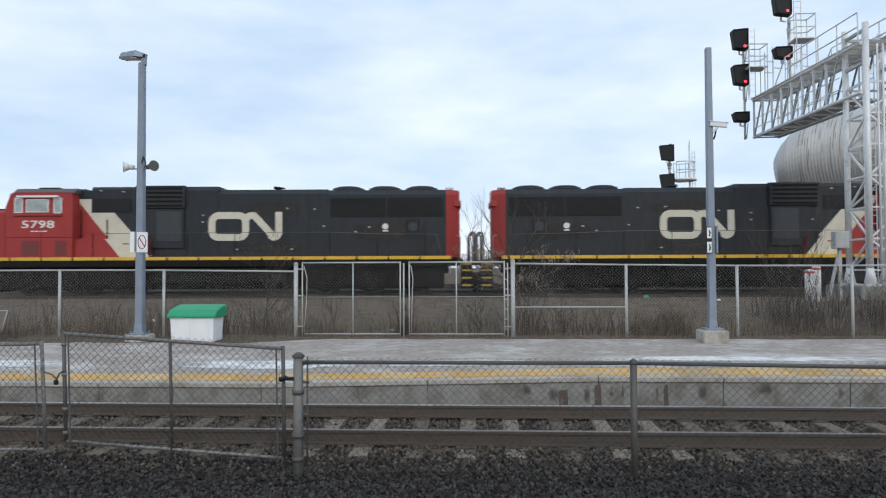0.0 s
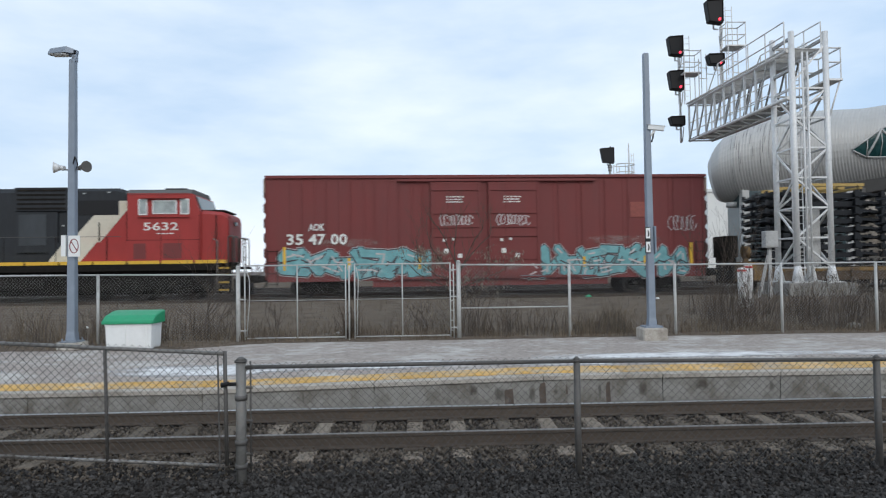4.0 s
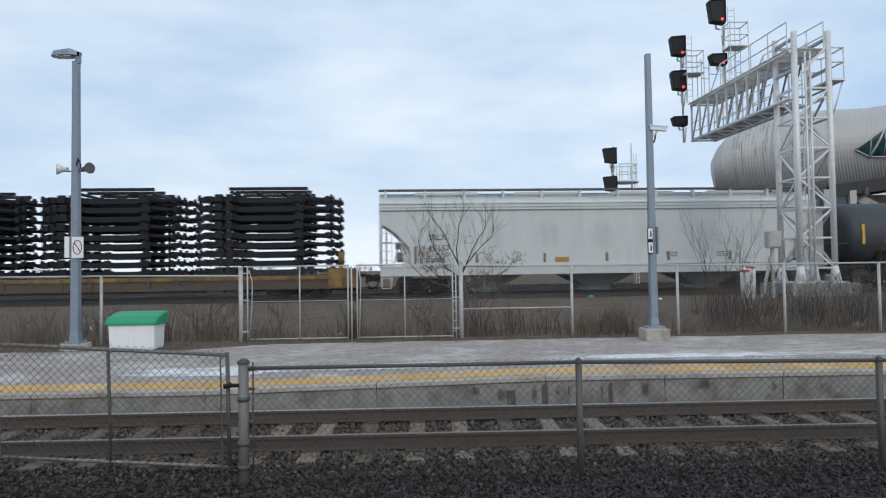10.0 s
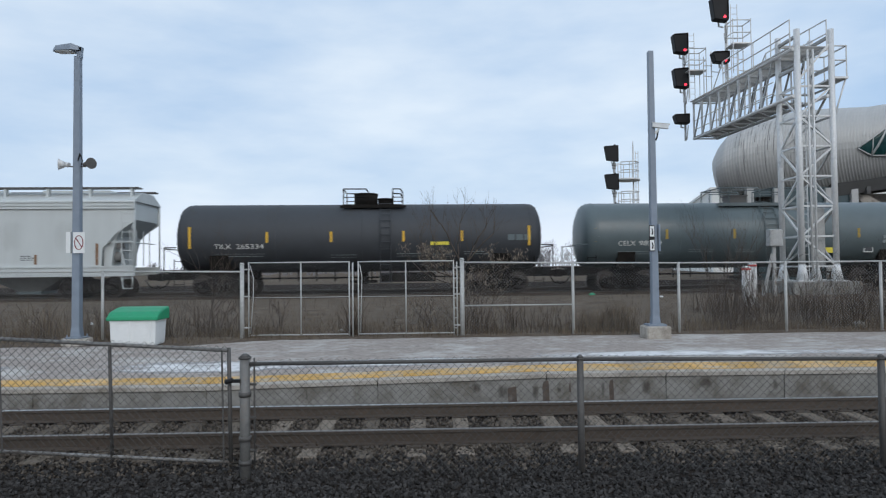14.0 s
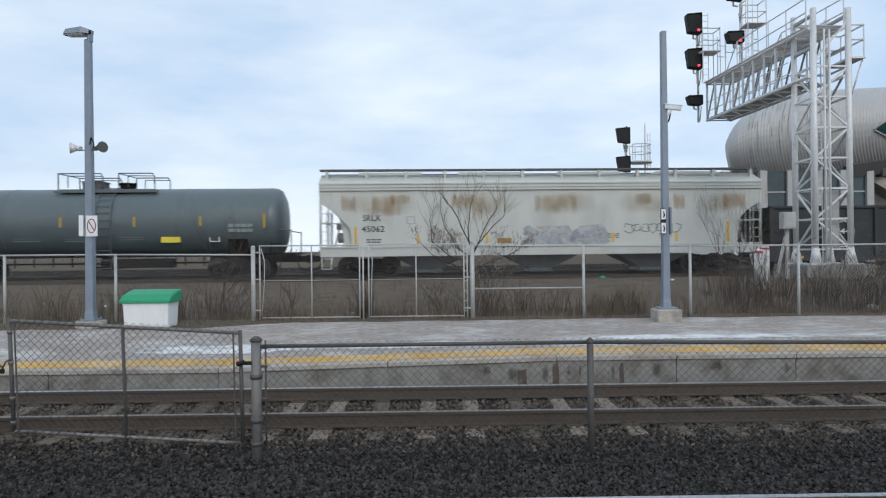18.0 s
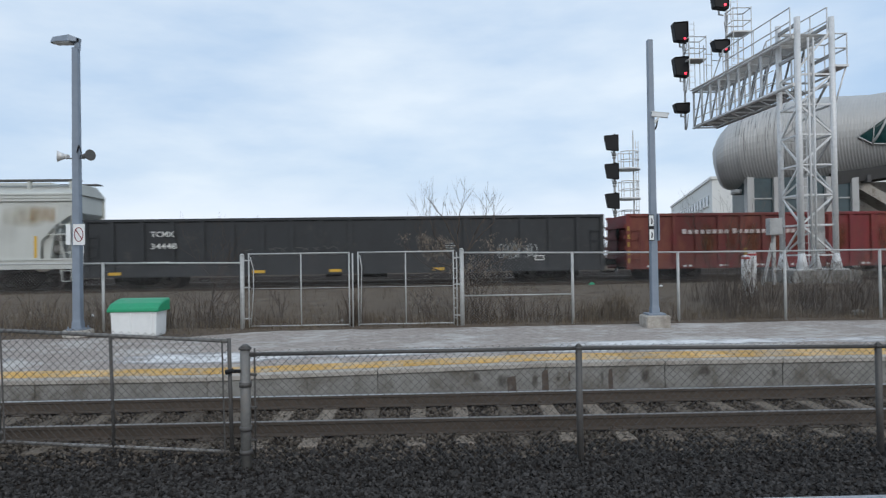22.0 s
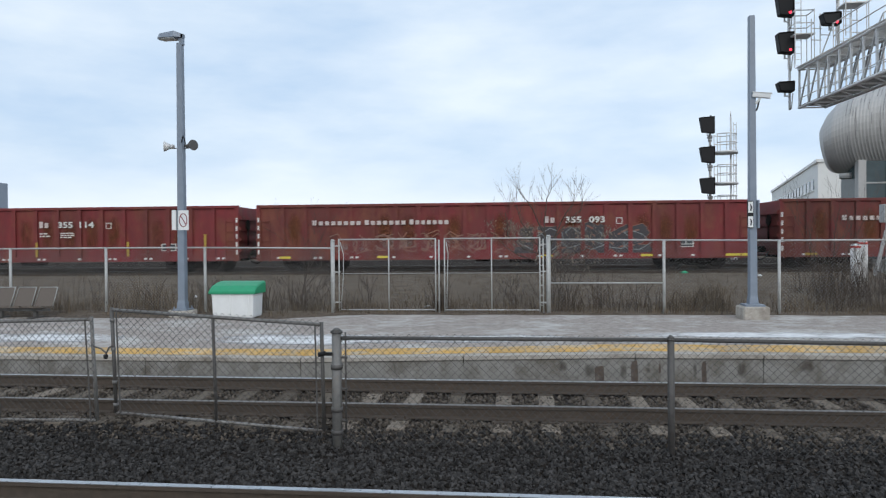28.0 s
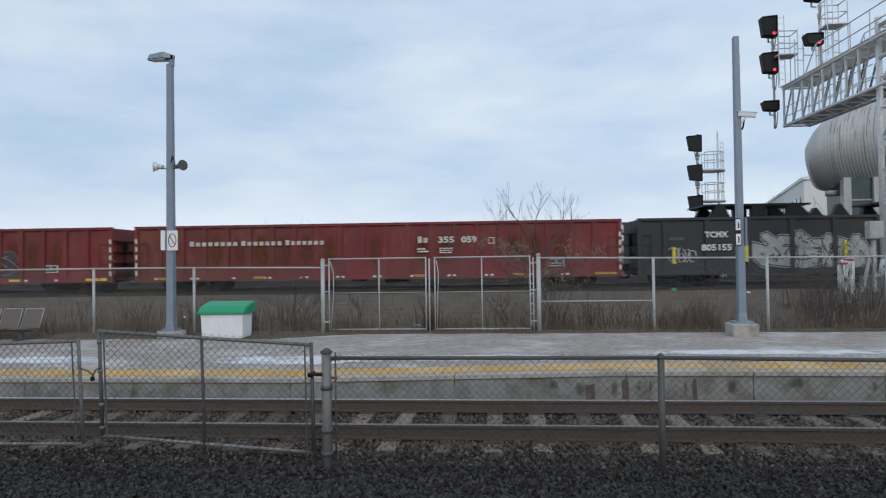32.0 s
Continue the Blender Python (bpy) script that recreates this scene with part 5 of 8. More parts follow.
def side_frame_mesh():
    bm = bmesh.new()
    prism(bm, [(-1.15, 0.36), (-1.15, 0.58), (-0.75, 0.68), (-0.35, 0.82), (0.35, 0.82), (0.75, 0.68), (1.15, 0.58), (1.15, 0.36), (0.72, 0.36), (0.4, 0.2), (-0.4, 0.2), (-0.72, 0.36)], -1.16, -1.02)
    prism(bm, [(-1.15, 0.36), (-1.15, 0.58), (-0.75, 0.68), (-0.35, 0.82), (0.35, 0.82), (0.75, 0.68), (1.15, 0.58), (1.15, 0.36), (0.72, 0.36), (0.4, 0.2), (-0.4, 0.2), (-0.72, 0.36)], 1.02, 1.16)
    for k in range(3):
        bar(bm, (-0.2 + 0.2 * k, -1.12, 0.3), (-0.2 + 0.2 * k, -1.12, 0.6), 0.07, 8)
    box(bm, -0.25, -1.1, 0.55, 0.25, 1.1, 0.8)
    for x in (-0.89, 0.89):
        bar(bm, (x, -1.24, 0.46), (x, -1.0, 0.46), 0.1, 12)
    return mesh_of("side_frame", bm, m_under)


SIDE_FRAME = side_frame_mesh()


def truck(c, x):
    t = shared("truck", SIDE_FRAME, c, pose(x, 0, 0))
    for dx in (-0.89, 0.89):
        WHEELS.append((shared("wheelset", WHEEL, t, pose(dx, 0, 0.46)), dx, 0.46))


def coupler(c, x, s):
    made("coupler", lambda bm: (box(bm, min(x, x + s * 0.5), -0.12, 0.72, max(x, x + s * 0.5), 0.12, 0.98), box(bm, min(x + s * 0.42, x + s * 0.62), -0.2, 0.68, max(x + s * 0.42, x + s * 0.62), 0.2, 1.02), rod(bm, [(x, -0.4, 0.75), (x + s * 0.2, -0.4, 0.45), (x + s * 0.45, -0.35, 0.38), (x + s * 0.6, -0.3, 0.5)], 0.03)), m_under, c)


def ladder(c, x, z0, z1, y=-HALF - 0.06, w=0.4, mat=None, along=True, n=None):
    n = n or max(3, round((z1 - z0) / 0.38))
    made("ladder", lambda bm: ([bar(bm, (x + s, y, z0), (x + s, y, z1), 0.018, 6) for s in (0, w)], [bar(bm, (x, y, z), (x + w, y, z), 0.014, 5) for z in np.linspace(z0 + 0.1, z1 - 0.08, n)]), mat or m_under, c)


def bars_text(c, x, z, words, size, mat, y, name="lettering_block"):
    """A run of words drawn as plain blocks, one to each character, the first of a word taller."""
    for n, w in words:
        bm = bmesh.new()
        step = w / n
        for k in range(n):
            h = size * (1.25 if k == 0 else 1.0)
            a, b = x + k * step + step * 0.14, x + (k + 1) * step - step * 0.20
            prism(bm, [(a, z), (b, z), (b, z + h), (a, z + h)], y - 0.004, y + 0.002)
        tagged(part(name, bm, mat, c, "row of white painted blocks"), kind="stuff")
        x += w + size * 0.55


def small_bars(c, x, z, rows, w, mat, y=-HALF, h=0.05, gap=0.1, seed=1):
    rng = random.Random(seed)
    bm = bmesh.new()
    for r in range(rows):
        a = x
        while a < x + w * rng.uniform(0.75, 1.0):
            b = a + rng.uniform(0.08, 0.2)
            box(bm, a, y - 0.004, z - r * gap, b, y + 0.002, z - r * gap + h)
            a = b + 0.04
    return tagged(part("data_lettering", bm, mat, c), kind="stuff")


def blob(cx, cz, w, h, seed, n=26, rough=0.22, corner=0.5):
    """A wobbling outline round a place."""
    out = []
    for k in range(n):
        a = 2 * math.pi * k / n
        s = 1 + rough * noise.noise((math.cos(a) * 1.3 + seed * 7.1, math.sin(a) * 1.3, seed * 3.3)) * 2
        ca, sa = math.cos(a), math.sin(a)
        out.append((cx + w / 2 * math.copysign(abs(ca) ** corner, ca) * s, cz + h / 2 * math.copysign(abs(sa) ** corner, sa) * s))
    return out


STROKES = (
    (((0.9, 0.88), (0.3, 0.95), (0.12, 0.66), (0.8, 0.42), (0.72, 0.1), (0.05, 0.08)),),
    (((0.15, 0.0), (0.22, 1.0), (0.85, 0.8), (0.3, 0.5), (0.95, 0.0)),),
    (((0.95, 0.95), (0.2, 0.9), (0.1, 0.1), (0.95, 0.05)), ((0.2, 0.5), (0.8, 0.56))),
    (((0.12, 1.0), (0.22, 0.0)), ((0.95, 1.0), (0.3, 0.46), (1.0, -0.04))),
    (((0.0, 0.0), (0.45, 1.0), (0.95, 0.0)), ((0.25, 0.32), (0.8, 0.4))),
    (((0.1, 0.0), (0.14, 0.95), (0.8, 0.08), (0.9, 1.0)),),
)


def stroke(bm, pts, w, y, proud):
    """A flat sprayed band whose surface rises a hair along its run, so that it may cross itself."""
    for k, (p, q) in enumerate(zip(pts, pts[1:])):
        dx, dz = q[0] - p[0], q[1] - p[1]
        d = math.hypot(dx, dz) or 1.0
        ax, az = dx / d * w * 0.42, dz / d * w * 0.42
        nx, nz = -dz / d * w / 2, dx / d * w / 2
        out = [(p[0] - ax, p[1] - az), (p[0] - ax * 0.3 + nx, p[1] - az * 0.3 + nz), (q[0] + ax * 0.3 + nx, q[1] + az * 0.3 + nz), (q[0] + ax * 1.25, q[1] + az * 1.25), (q[0] + ax * 0.3 - nx, q[1] + az * 0.3 - nz), (p[0] - ax * 0.3 - nx, p[1] - az * 0.3 - nz)]
        cut(bm, out, y, proud + 0.0005 * k)


def graffiti(c, x0, x1, z0, z1, letters, y, seed, fill=None, name="spray_painting", label="teal and white spray-painted lettering", fringe=None, edge=None):
    """Interlocking sprayed bands with a dark edge and a pale fringe, each layer a hair above the one below."""
    rng = random.Random(seed)
    step, tall = (x1 - x0) / letters, z1 - z0
    runs = []
    for k in range(letters):
        turn, drop = rng.random() < 0.5, rng.random() < 0.5
        for line in STROKES[(seed + k * 5 + rng.choice((0, 1))) % len(STROKES)]:
            lean = rng.uniform(-0.1, 0.3)
            runs.append([(x0 + step * (k - 0.12 + (1 - u if turn else u) * 1.3 + lean * (v - 0.5) + rng.uniform(-0.12, 0.12)), z0 + tall * (0.14 + 0.72 * (1 - v if drop else v) + rng.uniform(-0.1, 0.1))) for u, v in line])
    for k in range(letters):
        a, b = rng.uniform(0, letters - 0.6), rng.uniform(0.3, 0.9)
        cx, cz, d = x0 + step * (a + 0.3), z0 + tall * rng.uniform(0.2, 0.85), rng.choice((-1, 1))
        runs.append([(cx, cz), (cx + d * step * b, cz + tall * rng.uniform(-0.3, 0.3))])
    w = min(0.36, step * 0.38)
    layers = (("", fringe or m_spray_white, w + 0.13, 0.003), ("dark_edge", edge or m_spray_dark, w + 0.075, 0.012), ("fill", fill or m_teal, w - 0.03, 0.021))
    g = None
    for part_name, mat, wide, proud in layers:
        ob = made(part_name or name, lambda bm: [stroke(bm, r, wide, y, proud + 0.0003 * k) for k, r in enumerate(runs)], mat, g or c, "" if g else label)
        ob["kind"] = "stuff"
        g = g or ob
    def marks(bm, n, wide, proud, lo, hi, ln):
        for k in range(n):
            r = rng.choice(runs)
            i = rng.randrange(len(r) - 1)
            u = rng.uniform(0.1, 0.9)
            cx, cz = r[i][0] + (r[i + 1][0] - r[i][0]) * u, r[i][1] + (r[i + 1][1] - r[i][1]) * u
            a = math.atan2(r[i + 1][1] - r[i][1], r[i + 1][0] - r[i][0]) + rng.uniform(lo, hi)
            stroke(bm, [(cx - math.cos(a) * ln, cz - math.sin(a) * ln), (cx + math.cos(a) * ln, cz + math.sin(a) * ln)], wide, y, proud + 0.0003 * k)
    made("shade_stroke", lambda bm: marks(bm, letters * 5, 0.055, 0.026, 0.5, 1.5, 0.16), edge or m_spray_dark, g)["kind"] = "stuff"
    made("highlight", lambda bm: marks(bm, letters * 4, 0.07, 0.036, -0.15, 0.15, 0.13), fringe or m_spray_white, g)["kind"] = "stuff"
    def mist(bm):
        for k in range(letters * 3):
            cx, cz = x0 + (x1 - x0) * rng.random(), z0 + tall * rng.choice((rng.uniform(0.9, 1.12), rng.uniform(-0.05, 0.15)))
            cut(bm, blob(cx, cz, rng.uniform(0.12, 0.4), rng.uniform(0.08, 0.22), seed + 50 + k, 12, 0.4), y, 0.0015 + 0.0001 * (k % 12))
    made("overspray", mist, m_pale_wash, g)["kind"] = "stuff"


def scrawl(c, x0, x1, z0, z1, y, seed, mat, strokes=14, thick=0.05):
    rng = random.Random(seed)
    bm = bmesh.new()
    for k in range(strokes):
        cx = x0 + (x1 - x0) * (k + 0.5) / strokes
        pts = []
        a = rng.uniform(0, 6.3)
        for j in range(7):
            pts.append((cx + (x1 - x0) / strokes * 0.9 * math.cos(a + j * 0.9) * rng.uniform(0.5, 1.1), (z0 + z1) / 2 + (z1 - z0) / 2 * math.sin(a + j * 0.9) * rng.uniform(0.5, 1.0)))
        ribbon(bm, pts, thick, y, 0.005 + 0.0003 * k)
    return tagged(part("spray_scrawl", bm, mat, c, "sprayed scrawl"), kind="stuff")


# ---- locomotives ----
def locomotive(x0, flip, number, label):
    """Built nose to the right; flip turns it about."""
    L = 20.45
    c = car("locomotive", x0, x0 + L, label, "locomotive", "coupled locomotives")
    m = (lambda x: L - x) if flip else (lambda x: x)
    HY = -0.98

    def bx(bm, a, y0, z0, b, y1, z1):
        a, b = sorted((m(a), m(b)))
        box(bm, a, y0, z0, b, y1, z1)

    def poly(bm, pts, y0, y1):
        prism(bm, [(m(x), z) for x, z in pts], y0, y1)

    frame_ = made("underframe", lambda bm: (bx(bm, -0.45, -1.5, 1.28, 20.2, 1.5, 1.56), bx(bm, 0.2, -1.2, 0.95, 20.0, 1.2, 1.3)), m_under, c)
    for k in range(15):
        a, b = 0.1 + k * 1.36, 0.1 + k * 1.36 + 1.28
        made("stripe", lambda bm: bx(bm, a, -1.515, 1.56, b, -1.2, 1.70), m_stripe, frame_, "yellow edge stripe")
    made("walkway", lambda bm: bx(bm, -0.3, -1.48, 1.56, 20.2, 1.48, 1.64), m_under, c)
    # long hood with its steps in height
    made("radiator_hood", lambda bm: loft(bm, [[(m(x), y, z) for y, z in ((HY, 1.62), (-HY, 1.62), (-HY, 4.40), (-HY - 0.22, 4.62), (HY + 0.22, 4.62), (HY, 4.40))] for x in (0.30, 5.5)]), m_loco_black, c)
    made("rear_end", lambda bm: loft(bm, [[(m(x), y * k, z - d if z > 2 else z) for y, z in ((HY, 1.62), (-HY, 1.62), (-HY, 4.40), (-HY - 0.22, 4.62), (HY + 0.22, 4.62), (HY, 4.40))] for x, k, d in ((-0.30, 0.45, 0.04), (-0.24, 0.55, 0.0), (0.30, 1.0, 0.0))]), m_loco_red, c, "red chamfered end of the hood")
    made("end_number_light", lambda bm: bx(bm, -0.33, -0.75, 3.9, -0.05, -0.45, 4.15), m_loco_red, c)
    made("roof_tread", lambda bm: [bx(bm, 0.0 + 0.12 * k, -0.7, 4.62, 0.06 + 0.12 * k, -0.2, 4.72) for k in range(3)], m_under, c)
    made("engine_hood", lambda bm: loft(bm, [[(m(x), y, z) for y, z in ((HY, 1.62), (-HY, 1.62), (-HY, 4.45), (-HY - 0.2, 4.66), (HY + 0.2, 4.66), (HY, 4.45))] for x in (5.5, 10.3)]), m_loco_black, c)
    made("blower_hood", lambda bm: loft(bm, [[(m(x), y, z) for y, z in ((HY, 1.62), (-HY, 1.62), (-HY, 4.62), (-HY - 0.12, 4.8), (HY + 0.12, 4.8), (HY, 4.62))] for x in (10.3, 13.95)]), m_loco_black, c)
    made("brake_housing", lambda bm: (bx(bm, 11.7, HY - 0.16, 3.85, 13.85, HY + 0.05, 4.82), bx(bm, 11.75, HY - 0.1, 2.1, 13.4, HY + 0.05, 3.8)), m_loco_black, c, "louvred housing")
    made("worn_panel", lambda bm: bx(bm, 11.85, HY - 0.115, 2.4, 12.95, HY - 0.09, 3.7), m_worn_panel, c, "rubbed grey panel")
    made("fan_guard", lambda bm: (bar(bm, (m(1.76), HY - 0.06, 2.98), (m(1.76), HY - 0.045, 2.98), 0.2, 16), [bx(bm, 1.40 + 0.17 * k, HY - 0.065, 2.66, 1.42 + 0.17 * k, HY - 0.05, 3.29) for k in range(5)]), m_worn_panel, c)["kind"] = "stuff"
    for x0_, x1_, z0_, z1_ in ((0.6, 5.2, 2.2, 3.3), (5.6, 10.2, 3.3, 4.2), (5.6, 10.2, 1.8, 2.4)):
        made("dust_film", lambda bm: bx(bm, x0_, HY - 0.004, z0_, x1_, HY + 0.01, z1_), m_dust_wash, c, "thin brown-grey dust")
    for k in range(5):
        made("louvre", lambda bm: bx(bm, 11.8, HY - 0.18, 3.90 + 0.19 * k, 13.75, HY - 0.15, 3.98 + 0.19 * k), m_under, c)
    made("filter_hood", lambda bm: loft(bm, [[(m(x), y, z) for y, z in ((HY, 1.62), (-HY, 1.62), (-HY, 4.68), (-HY - 0.1, 4.8), (HY + 0.1, 4.8), (HY, 4.68))] for x in (13.95, 15.85)]), m_loco_black, c)
    made("air_opening", lambda bm: bx(bm, 14.1, HY - 0.03, 3.68, 15.75, HY + 0.02, 4.28), m_black, c)
    made("cab_back", lambda bm: bx(bm, 15.85, HY, 1.62, 16.4, -HY, 4.62), m_loco_black, c)
    made("cream_band", lambda bm: poly(bm, [(13.16, 1.75), (14.46, 1.75), (15.86, 3.45), (15.86, 3.66), (14.85, 3.66)], HY - 0.012, HY + 0.01), m_loco_white, c, "slanting cream band")
    made("cream_band", lambda bm: poly(bm, [(15.86, 3.46), (16.39, 4.10), (16.39, 4.26), (15.86, 4.26)], HY - 0.012, HY + 0.01), m_loco_white, c)
    made("red_side", lambda bm: poly(bm, [(14.48, 1.75), (16.39, 1.75), (16.39, 4.08), (15.86, 3.44)], HY - 0.012, HY + 0.01), m_loco_red, c)
    for y in (-0.5, 0.5):
        made("marker_light", lambda bm: bar(bm, (m(-0.36), y, 4.0), (m(-0.16), y, 4.0), 0.14, 12), m_loco_red, c)
    for k in range(3):
        x = 1.4 + 1.65 * k
        fan = made("radiator_fan", lambda bm: (bar(bm, (m(x), 0, 4.58), (m(x), 0, 4.75), 0.72, 24), bar(bm, (m(x), 0, 4.75), (m(x), 0, 4.83), 0.70, 24, 0.5)), m_loco_black, c)
    for s, (a, b) in enumerate(((0.42, 2.85), (2.93, 5.35))):
        g = made("radiator_grille", lambda bm: bx(bm, a, HY - 0.02, 3.42, b, HY + 0.02, 4.27), m_black, c)
        for k in range(9):
            made("slat", lambda bm: bx(bm, a, HY - 0.04, 3.47 + 0.09 * k, b, HY - 0.015, 3.485 + 0.09 * k), m_black, g)
    made("vent", lambda bm: (bx(bm, 1.4, HY - 0.05, 2.65, 2.12, HY + 0.02, 3.3)), m_black, c)
    made("horn", lambda bm: (bx(bm, 7.75, -0.1, 4.66, 7.85, 0.1, 4.78), [bar(bm, (m(7.6), y, 4.8), (m(8.05), y, 4.82), 0.03, 8, 0.07) for y in (-0.15, 0.05)]), m_black, c)
    for x in (6.3, 7.3, 8.3, 9.3, 10.28):
        made("hood_door_seam", lambda bm: bx(bm, x, HY - 0.008, 1.75, x + 0.02, HY + 0.01, 4.3), m_black, c)
    for x, z in ((5.6, 3.0), (6.0, 3.75), (7.2, 3.78), (8.6, 3.6), (9.5, 3.6), (10.9, 3.5), (10.9, 3.2), (3.6, 2.95), (4.2, 2.75), (7.0, 2.0), (9.4, 2.0), (13.55, 3.2), (14.4, 4.55), (15.4, 4.6)):
        made("latch", lambda bm: bx(bm, x, HY - 0.03, z, x + 0.09, HY + 0.01, z + 0.055), m_galv_shade, c)
    made("gauge", lambda bm: (bar(bm, (m(2.95), HY - 0.05, 3.0), (m(2.95), HY, 3.0), 0.13, 14), bx(bm, 2.84, HY - 0.04, 2.78, 3.06, HY, 2.84)), m_letter, c)
    # painted mark: a loop and a bent band, drawn as plain strokes
    z0, z1, t = 2.40, 3.66, 0.30
    left = 7.0
    put = (lambda u: L - (left + 3.7) + u) if flip else (lambda u: left + u)
    def mark(bm):
        y = HY - 0.008
        def band(pts, w=t):
            ribbon(bm, [(put(a), b) for a, b in pts], w, y + 0.006, 0.014)
        def arc(cx, cz, r, a0, a1, n=6):
            return [(cx + r * math.cos(radians(a0 + (a1 - a0) * k / n)), cz + r * math.sin(radians(a0 + (a1 - a0) * k / n))) for k in range(n + 1)]
        zt, zb = z1 - t / 2, z0 + t / 2
        ribbon(bm, [(put(a), b) for a, b in [(1.3, zt)] + arc(1.32, zt - 0.3, 0.3, 80, 0) + [(1.62, zb + 0.6)]], t, y + 0.006, 0.009)
        band([(1.35, zt), (0.45, zt)] + arc(0.45, zt - 0.3, 0.3, 90, 180) + [(0.15, zb + 0.3)] + arc(0.45, zb + 0.3, 0.3, 180, 270) + [(0.45, zb), (1.35, zb)] + arc(1.35, zb + 0.28, 0.28, 270, 360) + [(1.63, zt - 0.28)] + arc(1.89, zt - 0.26, 0.26, 180, 40) + [(2.78, zb + 0.1)] + arc(2.86, zb + 0.22, 0.22, 235, 360) + [(3.08, zt + t / 2)])
    part("painted_mark", bmesh_of(mark), m_loco_white, c, "cream painted mark of a loop and a bent band")
    # cab and nose
    made("cab", lambda bm: loft(bm, [[(m(x), y, z) for x, z in ((16.4, 1.62), (19.35, 1.62), (19.35, 3.75), (19.1, 4.46), (18.95, 4.52), (16.4, 4.52))] for y in (-1.5, 1.5)]), m_loco_red, c)
    made("cab_roof", lambda bm: loft(bm, [[(m(x), y, z) for y, z in ((-1.52, 4.48), (1.52, 4.48), (1.2, 4.70), (-1.2, 4.70))] for x in (16.35, 19.0)]), m_galv_dark, c, "weathered grey cab roof")
    for a, b, z0_, z1_ in ((16.85, 17.22, 3.60, 4.28), (17.42, 18.42, 3.64, 4.22), (18.55, 18.92, 3.62, 4.28)):
        w = made("cab_window", lambda bm: bx(bm, a, -1.53, z0_, b, -1.45, z1_), m_galv, c)
        made("pane", lambda bm: bx(bm, a + 0.05, -1.54, z0_ + 0.05, b - 0.05, -1.50, z1_ - 0.05), m_sky_pane, w)
    made("window_header", lambda bm: bx(bm, 16.95, -1.66, 4.28, 18.75, -1.46, 4.36), m_loco_red if not flip else m_white, c)
    made("arm_rest", lambda bm: bx(bm, 16.85, -1.58, 3.50, 18.95, -1.48, 3.57), m_loco_red, c)
    made("windscreen", lambda bm: poly(bm, [(19.32, 3.85), (19.36, 3.85), (19.17, 4.40), (19.13, 4.40)], -1.3, 1.3), m_glass, c)
    made("nose", lambda bm: loft(bm, [[(m(x), y * k, z) for y, z in ((-1.35, 1.62), (1.35, 1.62), (1.35, h - 0.15), (1.1, h), (-1.1, h), (-1.35, h - 0.15))] for x, k, h in ((19.35, 1.0, 3.82), (20.2, 0.98, 3.74), (20.42, 0.9, 3.62), (20.45, 0.86, 3.5))]), m_loco_red, c)
    made("nose_top", lambda bm: bx(bm, 19.38, -1.05, 3.78, 20.25, 1.05, 3.84), m_under, c)
    made("headlight", lambda bm: [bar(bm, (m(20.44), y, 3.3), (m(20.52), y, 3.3), 0.09, 12) for y in (-0.12, 0.12)], m_glass, c)
    for x in (17.75, 19.3, 20.0):
        made("panel_seam", lambda bm: bx(bm, x, -1.506, 1.7, x + 0.015, -1.4, 3.0 if x < 19 else 3.6), m_under, c)
    made("panel_seam", lambda bm: bx(bm, 16.4, -1.506, 2.55, 19.3, -1.4, 2.565), m_under, c)
    tx = m(17.0) if not flip else m(18.6)
    lettering(number, 0.46, tx + 0.05 if not flip else L - 18.6, -1.504, 2.97, m_letter, c, width=1.42, bold=0.006)
    for a, b in ((16.65, 17.15), (17.85, 18.6)):
        made("cab_vent", lambda bm: bx(bm, a, -1.51, 1.78, b, -1.45, 2.42), m_box, c, "dark red vent panel")
    small_bars(c, m(17.9) - 0.3, 2.8, 1, 0.7, m_letter, -1.504, 0.05, seed=3)
    # handrail, steps, fuel tank, trucks
    for k in range(8):
        x = 1.2 + 2.05 * k
        if x < 16.2:
            made("stanchion", lambda bm: bar(bm, (m(x), -1.44, 1.62), (m(x), -1.44, 2.72), 0.016, 6), m_under, c)
    made("handrail", lambda bm: rod(bm, [(m(0.5), -1.44, 1.7), (m(0.7), -1.44, 2.62), (m(3.2), -1.44, 2.66), (m(5.4), -1.44, 2.74), (m(16.1), -1.44, 2.72)], 0.010), m_galv_dark, c)
    # Solid dark blocks added to make the gloom under the floor; no gear is shaped.
    for a, b in ((0.4, 7.2), (13.0, 19.8)):
        made("underfloor_fill", lambda bm: bx(bm, a, -1.0, 0.3, b, 1.0, 1.25), m_under, c)
    made("cab_aerial", lambda bm: (bx(bm, 17.6, -0.5, 4.68, 18.5, 0.5, 4.84), bx(bm, 16.5, -0.3, 4.68, 16.9, 0.3, 4.78)), m_under, c)
    for x in (15.1, 16.25):
        made("grab_rail", lambda bm: rod(bm, [(m(x), -1.1, 2.55), (m(x), -1.12, 3.75 - (0.4 if x < 16 else 0))], 0.025), m_under, c)
    made("side_step_panel", lambda bm: bx(bm, 13.2, -1.3, 1.64, 16.4, HY + 0.02, 2.5), m_loco_red, c, "red panelled step box")
    made("step_band", lambda bm: poly(bm, [(13.06, 1.66), (14.4, 1.66), (15.1, 2.502), (13.75, 2.502)], -1.312, -1.29), m_loco_white, c, "cream band across the step box")
    made("step_front", lambda bm: poly(bm, [(13.18, 1.65), (13.08, 1.65), (13.78, 2.5), (13.18, 2.506)], -1.314, -1.286), m_loco_black, c)
